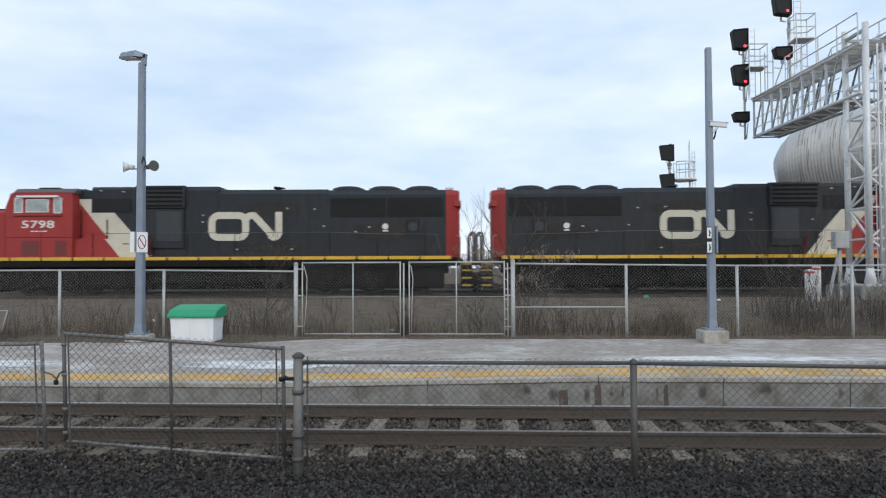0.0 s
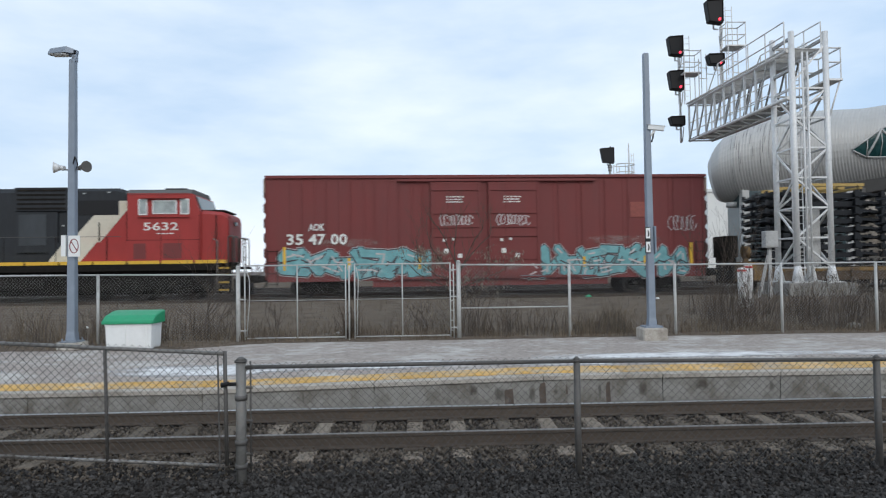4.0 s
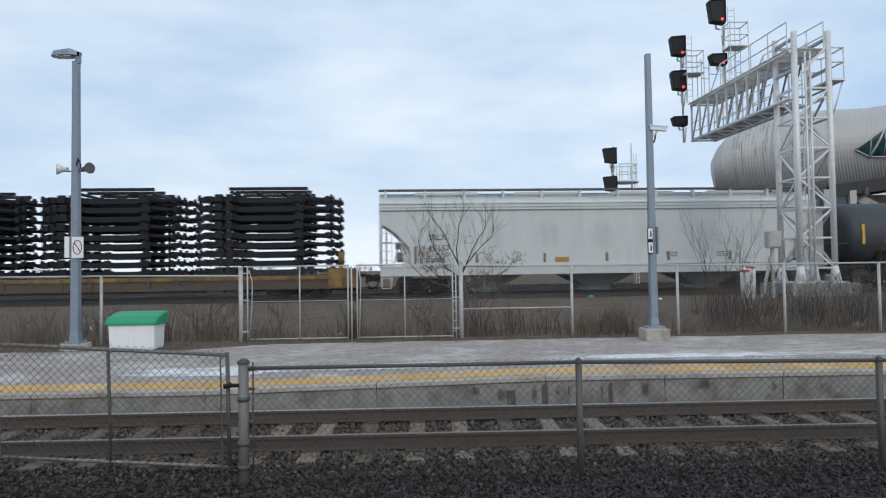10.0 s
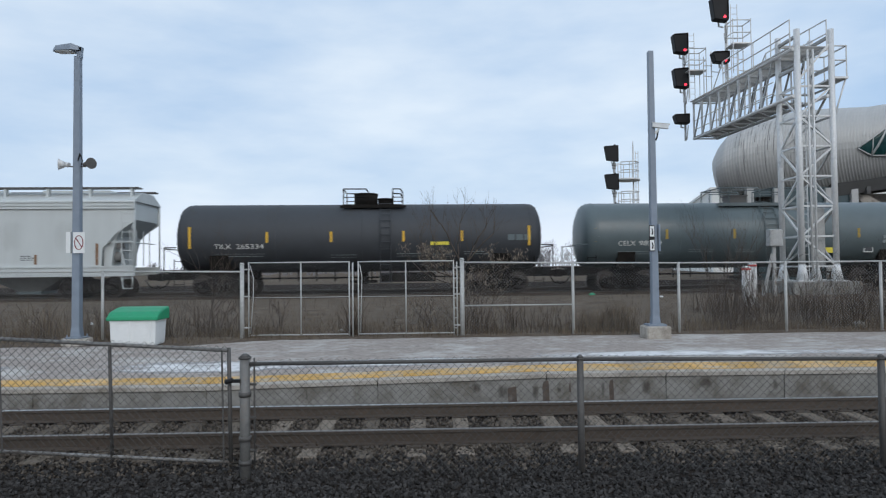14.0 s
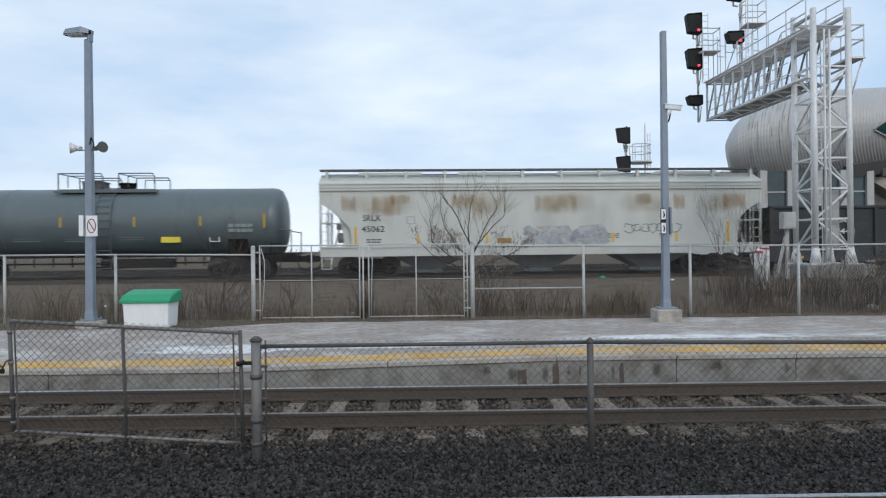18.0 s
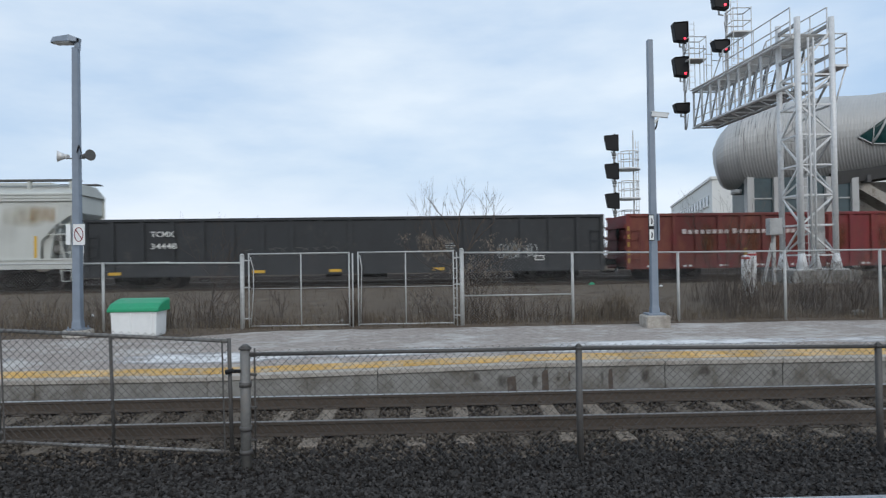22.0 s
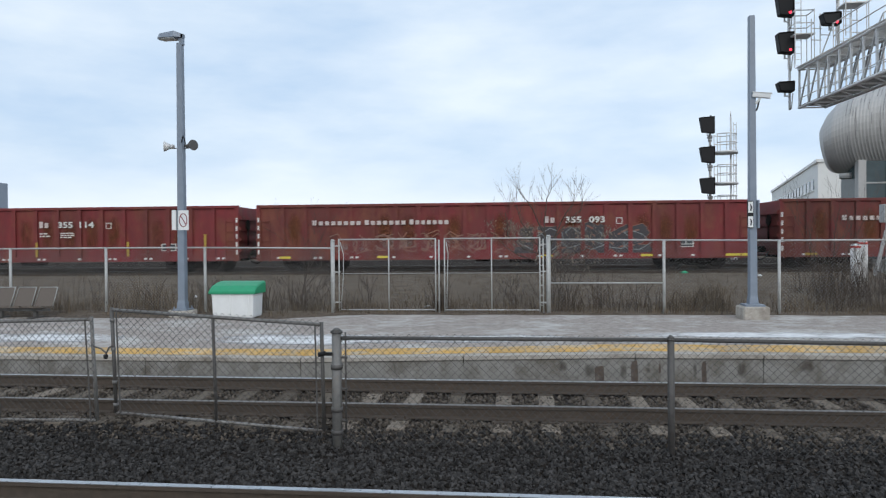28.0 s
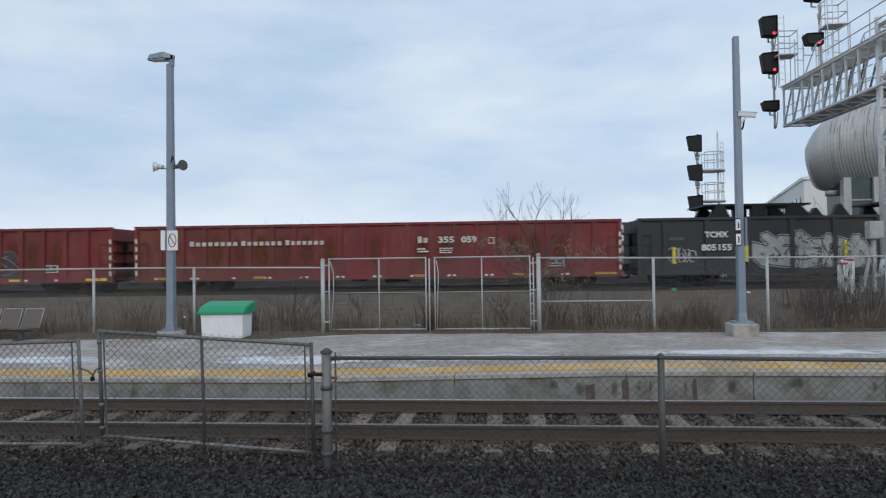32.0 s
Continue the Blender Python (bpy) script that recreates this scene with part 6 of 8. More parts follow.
    for x, z in ((14.75, 2.05), (14.05, 2.25)):
        made("data_mark", lambda bm: bx(bm, x, -1.316, z, x + 0.26, -1.3, z + 0.05), m_loco_red, c)
    for e, s in ((-0.42, -1), (20.2, 1)):
        for y in (-1.4, -0.7, 0.7, 1.4):
            made("end_stanchion", lambda bm: rod(bm, [(m(e + 0.28 * s), y, 1.4), (m(e + 0.28 * s), y, 2.62), (m(e + 0.34 * s), y, 2.7), (m(e + 0.5 * s), y, 2.7), (m(e + 0.54 * s), y, 2.6), (m(e + 0.54 * s), y, 1.4)], 0.03), m_galv_dark, c)
        made("end_platform", lambda bm: bx(bm, min(e, e + 0.65 * s), -1.4, 1.3, max(e, e + 0.65 * s), 1.4, 1.4), m_under, c)
        w0 = e - 0.12 * s if s > 0 else e - 0.1 * s
        steps = made("step_well", lambda bm: bx(bm, min(w0, w0 + 0.5 * s), -1.5, 0.3, max(w0, w0 + 0.5 * s), -1.15, 1.3), m_under, c)
        for z in (0.4, 0.72, 1.04, 1.32):
            made("step_edge", lambda bm: bx(bm, min(w0 + 0.05 * s, w0 + 0.46 * s), -1.54, z, max(w0 + 0.05 * s, w0 + 0.46 * s), -1.46, z + 0.075), m_step_yellow, steps, "worn yellow step edge")
        made("grab_iron", lambda bm: rod(bm, [(m(w0 - 0.02 * s), -1.5, 0.5), (m(w0 - 0.02 * s), -1.52, 2.5), (m(w0 - 0.2 * s), -1.48, 2.6)], 0.022), m_galv_mid, c)
        made("plow", lambda bm: bx(bm, min(e + 0.5 * s, e + 0.75 * s), -1.4, 0.15, max(e + 0.5 * s, e + 0.75 * s), 1.4, 0.9), m_under, c)
        coupler(c, m(e + 0.5 * s), (s if not flip else -s))
    # Plain dark fill in place of the motors, hiding the lit ground behind.
    made("motor_fill", lambda bm: (bx(bm, 0.9, -0.7, 0.35, 6.3, 0.7, 1.0), bx(bm, 13.9, -0.7, 0.35, 19.4, 0.7, 1.0)), m_under, c)
    made("air_reservoir", lambda bm: (bar(bm, (m(7.3), -1.32, 1.08), (m(12.9), -1.32, 1.08), 0.16, 12)), m_under, c)
    made("fuel_tank", lambda bm: loft(bm, [[(m(x), y, z) for y, z in ((-1.2, 0.3), (1.2, 0.3), (1.45, 0.6), (1.45, 1.2), (-1.45, 1.2), (-1.45, 0.6))] for x in (7.2, 13.0)]), m_under, c)
    for cx in (3.6, 16.6):
        fr = made("truck_frame", lambda bm: (poly(bm, [(cx - 2.9, 0.55), (cx - 2.9, 0.95), (cx + 2.9, 0.95), (cx + 2.9, 0.55), (cx + 2.3, 0.45), (cx - 2.3, 0.45)], -1.2, -1.05), [poly(bm, [(cx + d - 0.3, 0.35), (cx + d - 0.3, 0.9), (cx + d + 0.3, 0.9), (cx + d + 0.3, 0.35)], -1.28, -1.15) for d in (-2.05, 0, 2.05)], bx(bm, cx - 2.6, -1.0, 0.5, cx + 2.6, 1.0, 0.85)), m_under, c)
        for d in (-2.05, 0, 2.05):
            WHEELS.append((shared("wheelset", BIG_WHEEL, fr, pose(m(cx + d), 0, 0.53)), m(cx + d), 0.53))
    return c


def bmesh_of(fill):
    bm = bmesh.new()
    fill(bm)
    return bm


# ---- boxcar ----
def boxcar(x0, x1):
    L, zt, zb = x1 - x0, 5.25, 0.72
    c = car("boxcar", x0, x1, "tall brown-red boxcar with double doors and teal spray paint", "boxcar")
    made("body", lambda bm: box(bm, 0.06, -1.46, zb + 0.1, L - 0.06, 1.46, zt - 0.06), m_box, c)
    made("roof", lambda bm: loft(bm, [[(x, y, z) for y, z in ((-1.55, zt - 0.14), (1.55, zt - 0.14), (1.55, zt - 0.02), (0, zt + 0.06), (-1.55, zt - 0.02))] for x in (0, L)]), m_box, c)
    made("side_sill", lambda bm: (box(bm, 0.1, -1.5, zb, L - 0.1, -1.4, zb + 0.28), box(bm, 4.5, -1.42, 0.45, L - 4.5, -1.3, zb)), m_box, c)
    posts = [0.02, 1.5] + [1.5 + 1.03 * k for k in range(1, 6)] + [L - 1.5 - 1.03 * k for k in range(5, 0, -1)] + [L - 1.5, L - 0.18]
    for x in posts:
        made("side_post", lambda bm: box(bm, x, -1.50, zb + 0.1, x + 0.05, -1.45, zt - 0.1), m_box, c)
    for x in np.arange(1.0, L - 0.4, 1.03):
        if not 6.8 < x < 12.0:
            made("side_rib", lambda bm: loft(bm, [[(x + a, y, z) for a, y in ((0, -1.455), (0.02, -1.472), (0.10, -1.472), (0.12, -1.455))] for z in (zb + 0.3, zt - 0.2)]), m_box, c)
    for a, b in ((7.0, 9.2), (9.48, 11.75)):
        d = made("door", lambda bm: box(bm, a, -1.57, zb + 0.15, b, -1.46, zt - 0.32), m_box, c)
        for z in (1.55, 2.55, 2.95, 3.55, 4.55):
            made("door_rib", lambda bm: box(bm, a + 0.05, -1.62, z, b - 0.05, -1.56, z + 0.07), m_box, d)
        for x in (a + 0.02, b - 0.14, a + 0.75):
            made("door_bar", lambda bm: box(bm, x, -1.61 if x != a + 0.75 else -1.6, zb + 0.2, x + (0.1 if x != a + 0.75 else 0.03), -1.56, zt - 0.34), m_box, d)
        for x, z, w in ((a + 0.55, 1.85, 0.2), (a + 1.15, 1.65, 0.18), (a + 0.5, 2.35, 0.12), (a + 0.9, 2.4, 0.1)):
            made("placard", lambda bm: box(bm, x, -1.63, z, x + w, -1.6, z + w), m_letter, d)
        small_bars(d, a + 0.68, 4.25, 3, 0.85, m_letter, -1.572, 0.055, 0.11, 4)
        scrawl(d, a + 0.42, a + 1.8, 2.98, 3.55, -1.575, 6 + int(a), m_spray_white, 9, 0.045)
    made("door_track", lambda bm: (box(bm, 5.6, -1.62, zt - 0.3, 14.2, -1.45, zt - 0.2), box(bm, 5.6, -1.6, zb + 0.05, 14.2, -1.45, zb + 0.13)), m_box, c)
    for s, xe in ((-1, 0.0), (1, L)):
        for k in range(6):
            z = zb + 0.35 + 0.63 * k
            made("end_rib", lambda bm: loft(bm, [[(xe + s * d, y, z + h) for d, h in ((-0.02, 0), (0.08, 0.10), (0.08, 0.42), (-0.02, 0.52))] for y in (-1.38, 1.38)]), m_box_end, c)
        made("end_panel", lambda bm: box(bm, xe + s * 0.02 - 0.05, -1.42, zt - 0.75, xe + s * 0.02 + 0.05, 1.42, zt - 0.15), m_box_top, c, "faded tan end panel")
        ladder(c, xe + (0.1 if s < 0 else -0.55), zb - 0.2, 2.1 if s < 0 else 2.3, w=0.42)
        coupler(c, xe + s * 0.1, s)
    truck(c, 2.3)
    truck(c, L - 2.3)
    lettering("AOK", 0.42, 1.82, -1.536, 2.88, m_letter, c, width=0.68, bold=0.008)
    for k, pair in enumerate(("35", "47", "00")):
        lettering(pair, 0.62, 0.9 + 0.92 * k, -1.536, 2.30, m_letter, c, width=0.70, bold=0.014)
    for a, b, z0, z1 in ((7.2, 9.1, 0.9, 1.6), (9.6, 11.6, 0.9, 1.6), (0.2, 6.5, 2.0, 2.7), (12.5, 18.5, 1.9, 2.8)):
        made("scuff", lambda bm: box(bm, a, -1.528 if a < 1 or a > 12 else -1.576, z0, b, -1.45, z1), m_pale_wash, c, "pale painted-over scuff")
    graffiti(c, 0.5, 7.2, 0.85, 2.1, 6, -1.532, 11)
    graffiti(c, 11.0, 18.0, 0.72, 2.1, 8, -1.532, 23)
    scrawl(c, 17.5, 18.7, 2.65, 3.55, -1.536, 31, m_spray_white, 6, 0.03)
    made("faded_patch", lambda bm: box(bm, 15.78, -1.49, 3.35, 16.45, -1.45, 4.02), material("boxcar_faded", (0.27, 0.075, 0.06), 0.7, bump=0.05), c)
    for x, h in ((0.75, 1.0), (3.45, 0.5), (6.45, 0.5), (11.12, 0.45), (13.6, 0.45), (16.3, 0.45), (18.4, 1.0)):
        made("reflector", lambda bm: box(bm, x, -1.56, 1.2, x + 0.12, -1.45, 1.2 + h), m_stripe, c, "yellow reflective strip")


# ---- flatcar with stacked chassis frames ----
def flatcar(x0, x1):
    L = x1 - x0
    c = car("flatcar", x0, x1, "long weathered yellow flatcar carrying stacked frames", "flatcar")
    made("deck", lambda bm: box(bm, 0, -1.4, 0.92, L, 1.4, 1.06), m_under, c)
    made("side_sill", lambda bm: box(bm, 0.2, -1.5, 0.48, L - 0.2, -1.42, 1.02), m_flat_dark, c, "dirty brown sill plate")
    made("top_flange", lambda bm: box(bm, 0.2, -1.58, 0.86, L - 0.2, -1.42, 1.03), m_flat_yellow, c, "yellow top flange")
    made("bottom_flange", lambda bm: box(bm, 0.2, -1.58, 0.46, L - 0.2, -1.42, 0.5), m_flat_dark, c)
    for x in (0.25, L - 1.5):
        made("end_panel", lambda bm: box(bm, x, -1.56, 0.5, x + 1.25, -1.40, 1.3), m_flat_yellow, c, "yellow end panel")
    made("centre_sill", lambda bm: box(bm, 0.3, -0.5, 0.35, L - 0.3, 0.5, 0.95), m_under, c)
    for k in range(24):
        x = 0.9 + k * (L - 1.8) / 23
        made("stake_pocket", lambda bm: box(bm, x, -1.6, 0.55, x + 0.12, -1.49, 0.98), m_flat_dark, c)
    for x in (1.0, L - 1.0):
        made("hand_brake_stand", lambda bm: (box(bm, x - 0.1, -1.0, 1.05, x + 0.1, -0.8, 1.9), bar(bm, (x - 0.12, -0.9, 1.75), (x + 0.12, -0.9, 1.75), 0.28, 16)), m_flat_yellow, c)
    made("hitch", lambda bm: (box(bm, 0.35, -0.6, 1.05, 0.72, 0.6, 1.55), box(bm, 0.25, -0.65, 1.55, 0.80, 0.65, 2.45), box(bm, 0.3, -0.7, 2.4, 0.75, 0.7, 2.52)), m_under, c, "folded trailer hitch")
    lettering("985042", 0.24, 10.87, -1.588, 0.64, m_faded_ink, c, width=1.42)
    lettering("FTTX", 0.24, 9.45, -1.588, 0.64, m_faded_ink, c, width=0.93)
    small_bars(c, 20.3, 0.85, 2, 1.0, m_dark_letter, -1.588, 0.06, 0.12, 8)
    truck(c, 2.9)
    truck(c, L - 2.9)
    for s, xe in ((-1, 0.0), (1, L)):
        coupler(c, xe, s)
    return c


def chassis_mesh(n, flip):
    """One truck chassis frame: two side rails with raised middle, cross members and horned ends."""
    bm = bmesh.new()
    W = 5.7
    def rail(y):
        zs = [(0.0, 0.10), (0.35, 0.06), (0.75, 0.10), (1.15, 0.02), (1.55, 0.06), (1.75, 0.0), (3.9, 0.0), (4.15, 0.08), (4.6, 0.14), (5.2, 0.10), (5.7, 0.12)]
        hs = [0.14, 0.15, 0.15, 0.19, 0.22, 0.225, 0.225, 0.18, 0.12, 0.10, 0.12]
        top = [(x, z + h) for (x, z), h in zip(zs, hs)]
        prism(bm, [(W - x, z) for x, z in zs + top[::-1]] if flip else zs + top[::-1], y - 0.05, y + 0.05)
    rail(-0.42)
    rail(0.42)
    for x in (0.06, 5.6):
        xx = W - x if flip else x
        for y in (-0.42, 0.42):
            prism(bm, [(xx - 0.07, 0.1), (xx + 0.07, 0.1), (xx + 0.05, 0.34), (xx - 0.04, 0.34)], y - 0.06, y + 0.06)
    for x, w in ((0.9, 0.16), (1.35, 0.14), (4.2, 0.10)):
        xx = W - x if flip else x
        for y in (-0.58, 0.58):
            box(bm, xx - w, y - 0.05, 0.05, xx + w, y + 0.05, 0.36)
    for x in (0.45, 0.95, 1.45):
        xx = W - x if flip else x
        box(bm, xx - 0.14, -0.5, 0.03, xx + 0.14, 0.5, 0.30)
    for x in (0.05, 0.75, 1.6, 2.6, 3.6, 4.3, 5.1, 5.6):
        xx = W - x if flip else x
        bar(bm, (xx, -0.6 if x in (0.75, 4.3) else -0.42, 0.12), (xx, 0.6 if x in (0.75, 4.3) else 0.42, 0.12), 0.06, 8)
    for x in (0.3, 1.25, 4.35, 5.45):
        xx = W - x if flip else x
        box(bm, xx - 0.08, -0.62, 0.02, xx + 0.08, -0.45, 0.26)
        box(bm, xx - 0.08, 0.45, 0.02, xx + 0.08, 0.62, 0.26)
    return mesh_of("chassis", bm, m_frame)


def frame_stack(x, tiers, top, flip, label):
    """Chassis frames piled two abreast, with spacers and a cross frame on top."""
    s = thing("chassis_stack", on_track(x), label, "chassis stack", "stacked chassis frames")
    CARS.append((s, x))
    me = chassis_mesh(tiers, flip)
    rng = random.Random(int(x))
    for k in range(tiers):
        for y, dx in ((-0.78, 0.0), (0.78, 0.22)):
            shared("chassis", me, s, pose(dx + rng.uniform(-0.05, 0.05), y, 1.07 + 0.385 * k, 0, 0, rng.uniform(-0.4, 0.4)))
        for px in (1.25, 4.35):
            xx = 5.7 - px if flip else px
            for y in (-1.3, 1.3):
                made("spacer", lambda bm: box(bm, xx - 0.045, y - 0.05, 1.05 + 0.385 * k, xx + 0.045, y + 0.05, 1.05 + 0.385 * k + 0.33), m_galv_shade if px < 2 and k > 2 else m_frame, s)
    z = 1.07 + 0.385 * tiers
    a, b = (1.3, 4.6) if not flip else (1.1, 4.4)
    for y in (-1.3, 0.0, 1.3):
        made("top_rail", lambda bm: box(bm, a, y - 0.06, z + 0.14, b, y + 0.06, z + 0.27), top, s)
    for xx in np.linspace(a + 0.1, b - 0.1, 4):
        made("top_cross_bar", lambda bm: box(bm, xx - 0.07, -1.3, z + 0.02, xx + 0.07, 1.3, z + 0.12), top, s)
    for xx in (a + 0.3, b - 0.3):
        for y in (-1.36, 1.36):
            made("strap", lambda bm: beam(bm, (xx, y, 1.05), (xx, y, z + 0.2), 0.03), m_under, s)


# ---- covered hoppers ----
def hopper(x0, x1, mark, number, mat, rusty):
    L = x1 - x0
    c = car("covered_hopper", x0, x1, "pale grey covered hopper with dark lettering" if not rusty else "rust-streaked pale grey covered hopper with faded spray paint", "hopper car", "covered hoppers")
    zt, zc, zk, zb = 4.50, 4.06, 3.74, 1.37
    # side sheets with the slanted ends cut away
    def sheets(bm):
        out = [(0.08, zc), (L - 0.08, zc), (L - 0.08, 3.2), (L - 0.75, 2.75), (L - 1.33, 2.1), (L - 1.38, zb), (1.38, zb), (1.33, 2.1), (0.75, 2.75), (0.08, 3.2)]
        for y0, y1 in ((-1.5, -1.44), (1.44, 1.5)):
            prism(bm, out, y0, y1)
    made("side_sheet", sheets, mat, c)
    made("inner_body", lambda bm: prism(bm, [(0.12, zc), (L - 0.12, zc), (L - 0.12, 3.3), (L - 2.1, 1.35), (2.1, 1.35), (0.12, 3.3)], -1.42, 1.42), mat, c)
    made("roof", lambda bm: loft(bm, [[(x, y, z) for y, z in ((-1.52, zc), (1.52, zc), (1.5, zc + 0.05), (0.62, zt), (-0.62, zt), (-1.5, zc + 0.05))] for x in (0.02, L - 0.02)]), mat, c)
    chord = made("top_chord", lambda bm: box(bm, 0.02, -1.54, zk, L - 0.02, -1.48, zc), mat, c)
    for z in (zk, zk + 0.12, zk + 0.26):
        made("chord_flange", lambda bm: box(bm, 0.02, -1.58, z, L - 0.02, -1.53, z + 0.045), mat, chord)
    made("running_board", lambda bm: (box(bm, 0.0, -1.18, 4.63, L, -0.72, 4.69), box(bm, 0.0, 0.72, 4.63, L, 1.18, 4.69)), m_galv_dark, c, "grating running board")
    for k in range(12):
        x = 0.25 + k * (L - 0.6) / 11
        made("board_bracket", lambda bm: (prism(bm, [(x, 4.12), (x + 0.1, 4.12), (x + 0.1, 4.64), (x, 4.64)], -1.15, -0.95)), mat, c)
    for k in range(4):
        x = 1.6 + k * (L - 3.2) / 3.6
        made("hatch", lambda bm: box(bm, x, -0.35, zt - 0.02, x + 2.8, 0.35, zt + 0.14), mat, c)
    for y0, y1 in ((-1.52, -1.40), (1.40, 1.52)):
        made("side_sill", lambda bm: box(bm, 0.05, y0, 0.93, L - 0.05, y1, 1.30), mat, c)
    made("sill_flange", lambda bm: box(bm, 0.05, -1.56, 1.302, L - 0.05, -1.40, 1.37), mat, c)
    for k, cx in enumerate((4.7, L / 2, L - 4.7)):
        chute = made("hopper_chute", lambda bm: loft(bm, [[(cx - a, -b, z), (cx + a, -b, z), (cx + a, b, z), (cx - a, b, z)] for a, b, z in ((2.2, 1.3, 1.3), (1.3, 0.9, 0.75), (0.42, 0.55, 0.3))]), m_chute, c)
        made("gate", lambda bm: box(bm, cx - 0.5, -0.7, 0.2, cx + 0.5, 0.7, 0.32), m_tank_grey, chute)
    for s, xe in ((1, 0.0), (-1, L)):
        p = lambda d: xe + s * d
        for y in (-1.46, 1.46):
            made("end_post", lambda bm: bar(bm, (p(0.05), y, 1.3), (p(0.05), y, 4.1), 0.035), mat, c)
        made("end_slope", lambda bm: beam(bm, (p(0.6), -1.0, 1.3), (p(0.95), -1.0, 2.7), 0.08), mat, c)
        made("bolster_web", lambda bm: prism(bm, [(p(1.36), 1.37), (p(1.36), 2.1), (p(0.8), 2.7), (p(1.0), 1.9), (p(1.05), 1.37)], -1.3, 1.3), mat, c, "curved end web")
        ladder(c, min(p(0.12), p(0.55)), 0.75, 4.0, y=-1.50, w=0.43, mat=mat)
        for y in (-1.3, -0.6, 0.2, 0.9):
            made("end_bar", lambda bm: bar(bm, (p(0.3), y, 1.35), (p(0.3), y, 2.9), 0.022, 6), mat, c)
        made("end_rail", lambda bm: (bar(bm, (p(0.28), -1.45, 2.35), (p(0.28), 1.45, 2.35), 0.025, 6), bar(bm, (p(0.05), -1.46, 2.35), (p(1.2), -1.46, 2.35), 0.025, 6)), mat, c)
        made("brake_gear", lambda bm: (bar(bm, (p(0.75), -0.9, 1.75), (p(1.15), -0.9, 1.75), 0.22, 14), box(bm, min(p(0.7), p(1.0)), -1.1, 2.1, max(p(0.7), p(1.0)), -0.8, 2.4)), m_chute, c)
        made("sill_step", lambda bm: rod(bm, [(p(0.1), -1.5, 0.85), (p(0.12), -1.5, 0.42), (p(0.5), -1.5, 0.42), (p(0.52), -1.5, 0.85)], 0.02), mat, c)
        coupler(c, p(0.0), -s)
    truck(c, 2.05)
    truck(c, L - 2.05)
    lettering(mark, 0.36, 2.12 if not rusty else 1.85, -1.505, 2.45, m_dark_letter, c, width=0.78, bold=0.006)
    lettering(number, 0.36, 2.08 if not rusty else 1.8, -1.505, 1.98, m_dark_letter, c, width=0.98, bold=0.006)
    small_bars(c, 2.0, 1.62, 2, 0.75, m_dark_letter, -1.502, 0.05, 0.1, 5)
    small_bars(c, L - 6.9, 1.78, 3, 0.5, m_dark_letter, -1.502, 0.035, 0.08, 6)
    small_bars(c, L - 4.6, 1.78, 3, 0.5, m_dark_letter, -1.502, 0.035, 0.08, 7)
    made("data_panel", lambda bm: [box(bm, 3.72 + dx, -1.505, 2.3 + dz, 3.72 + dx + w, -1.45, 2.3 + dz + h) for dx, dz, w, h in ((0, 0, 0.34, 0.02), (0, 0.3, 0.34, 0.02), (0, 0, 0.02, 0.3), (0.32, 0, 0.02, 0.3))], m_tank_grey, c)
    made("notice_plate", lambda bm: box(bm, 7.6, -1.53, 1.45, 8.22, -1.45, 1.66), m_notice, c, "dull orange notice plate")
    strip = m_stripe if rusty else m_dull_strip
    for x, z0, z1 in ((1.5, 1.4, 2.2), (4.15, 1.45, 1.85), (7.1, 1.45, 1.85), (9.85, 1.45, 1.85), (12.6, 1.45, 1.85), (15.4, 1.45, 1.85), (L - 1.6, 1.4, 2.3)):
        made("reflector", lambda bm: box(bm, x, -1.52, z0, x + 0.1, -1.45, z1), strip, c, "reflective strip")
    if rusty:
        rng = random.Random(9)
        for k, (x, z, w, h) in enumerate(((2.3, 3.1, 1.1, 0.5), (1.0, 3.2, 0.5, 0.35), (3.1, 3.4, 0.7, 0.2), (5.7, 3.3, 1.0, 0.3), (6.6, 2.9, 0.35, 0.7), (9.3, 3.2, 1.0, 0.45), (10.4, 3.3, 0.6, 0.4), (13.7, 3.4, 0.6, 0.3), (15.4, 3.3, 0.4, 0.5), (17.6, 3.3, 0.9, 0.45))):
            made("rust_stain", lambda bm: box(bm, x - 0.05, -1.504, z - h * 0.9 - 0.25, x + w + 0.05, -1.46, 3.74), m_rust_wash, c, "brown rust stain")
        for x, w in ((0.5, 4.2), (5.0, 4.0), (8.8, 3.6), (12.4, 3.4), (16.0, 3.0)):
            made("ochre_stain", lambda bm: box(bm, x, -1.5032, 2.5, x + w, -1.46, 3.74), m_ochre_wash, c, "pale ochre stain below the top chord")
        graffiti(c, 8.9, 12.2, 1.28, 2.08, 4, -1.502, 51, m_faded_blue, label="faded blue-grey spray-painted lettering", fringe=m_faded_ink, edge=m_faded_blue)
        scrawl(c, 13.2, 15.6, 1.8, 2.3, -1.502, 53, m_faded_edge, 7, 0.045)
    for k in range(7):
        made("grime", lambda bm: box(bm, 1.5 + k * 2.35, -1.5025, 1.5, 3.7 + k * 2.35, -1.46, 3.72), m_grime_wash, c, "faint grey grime")
    return c


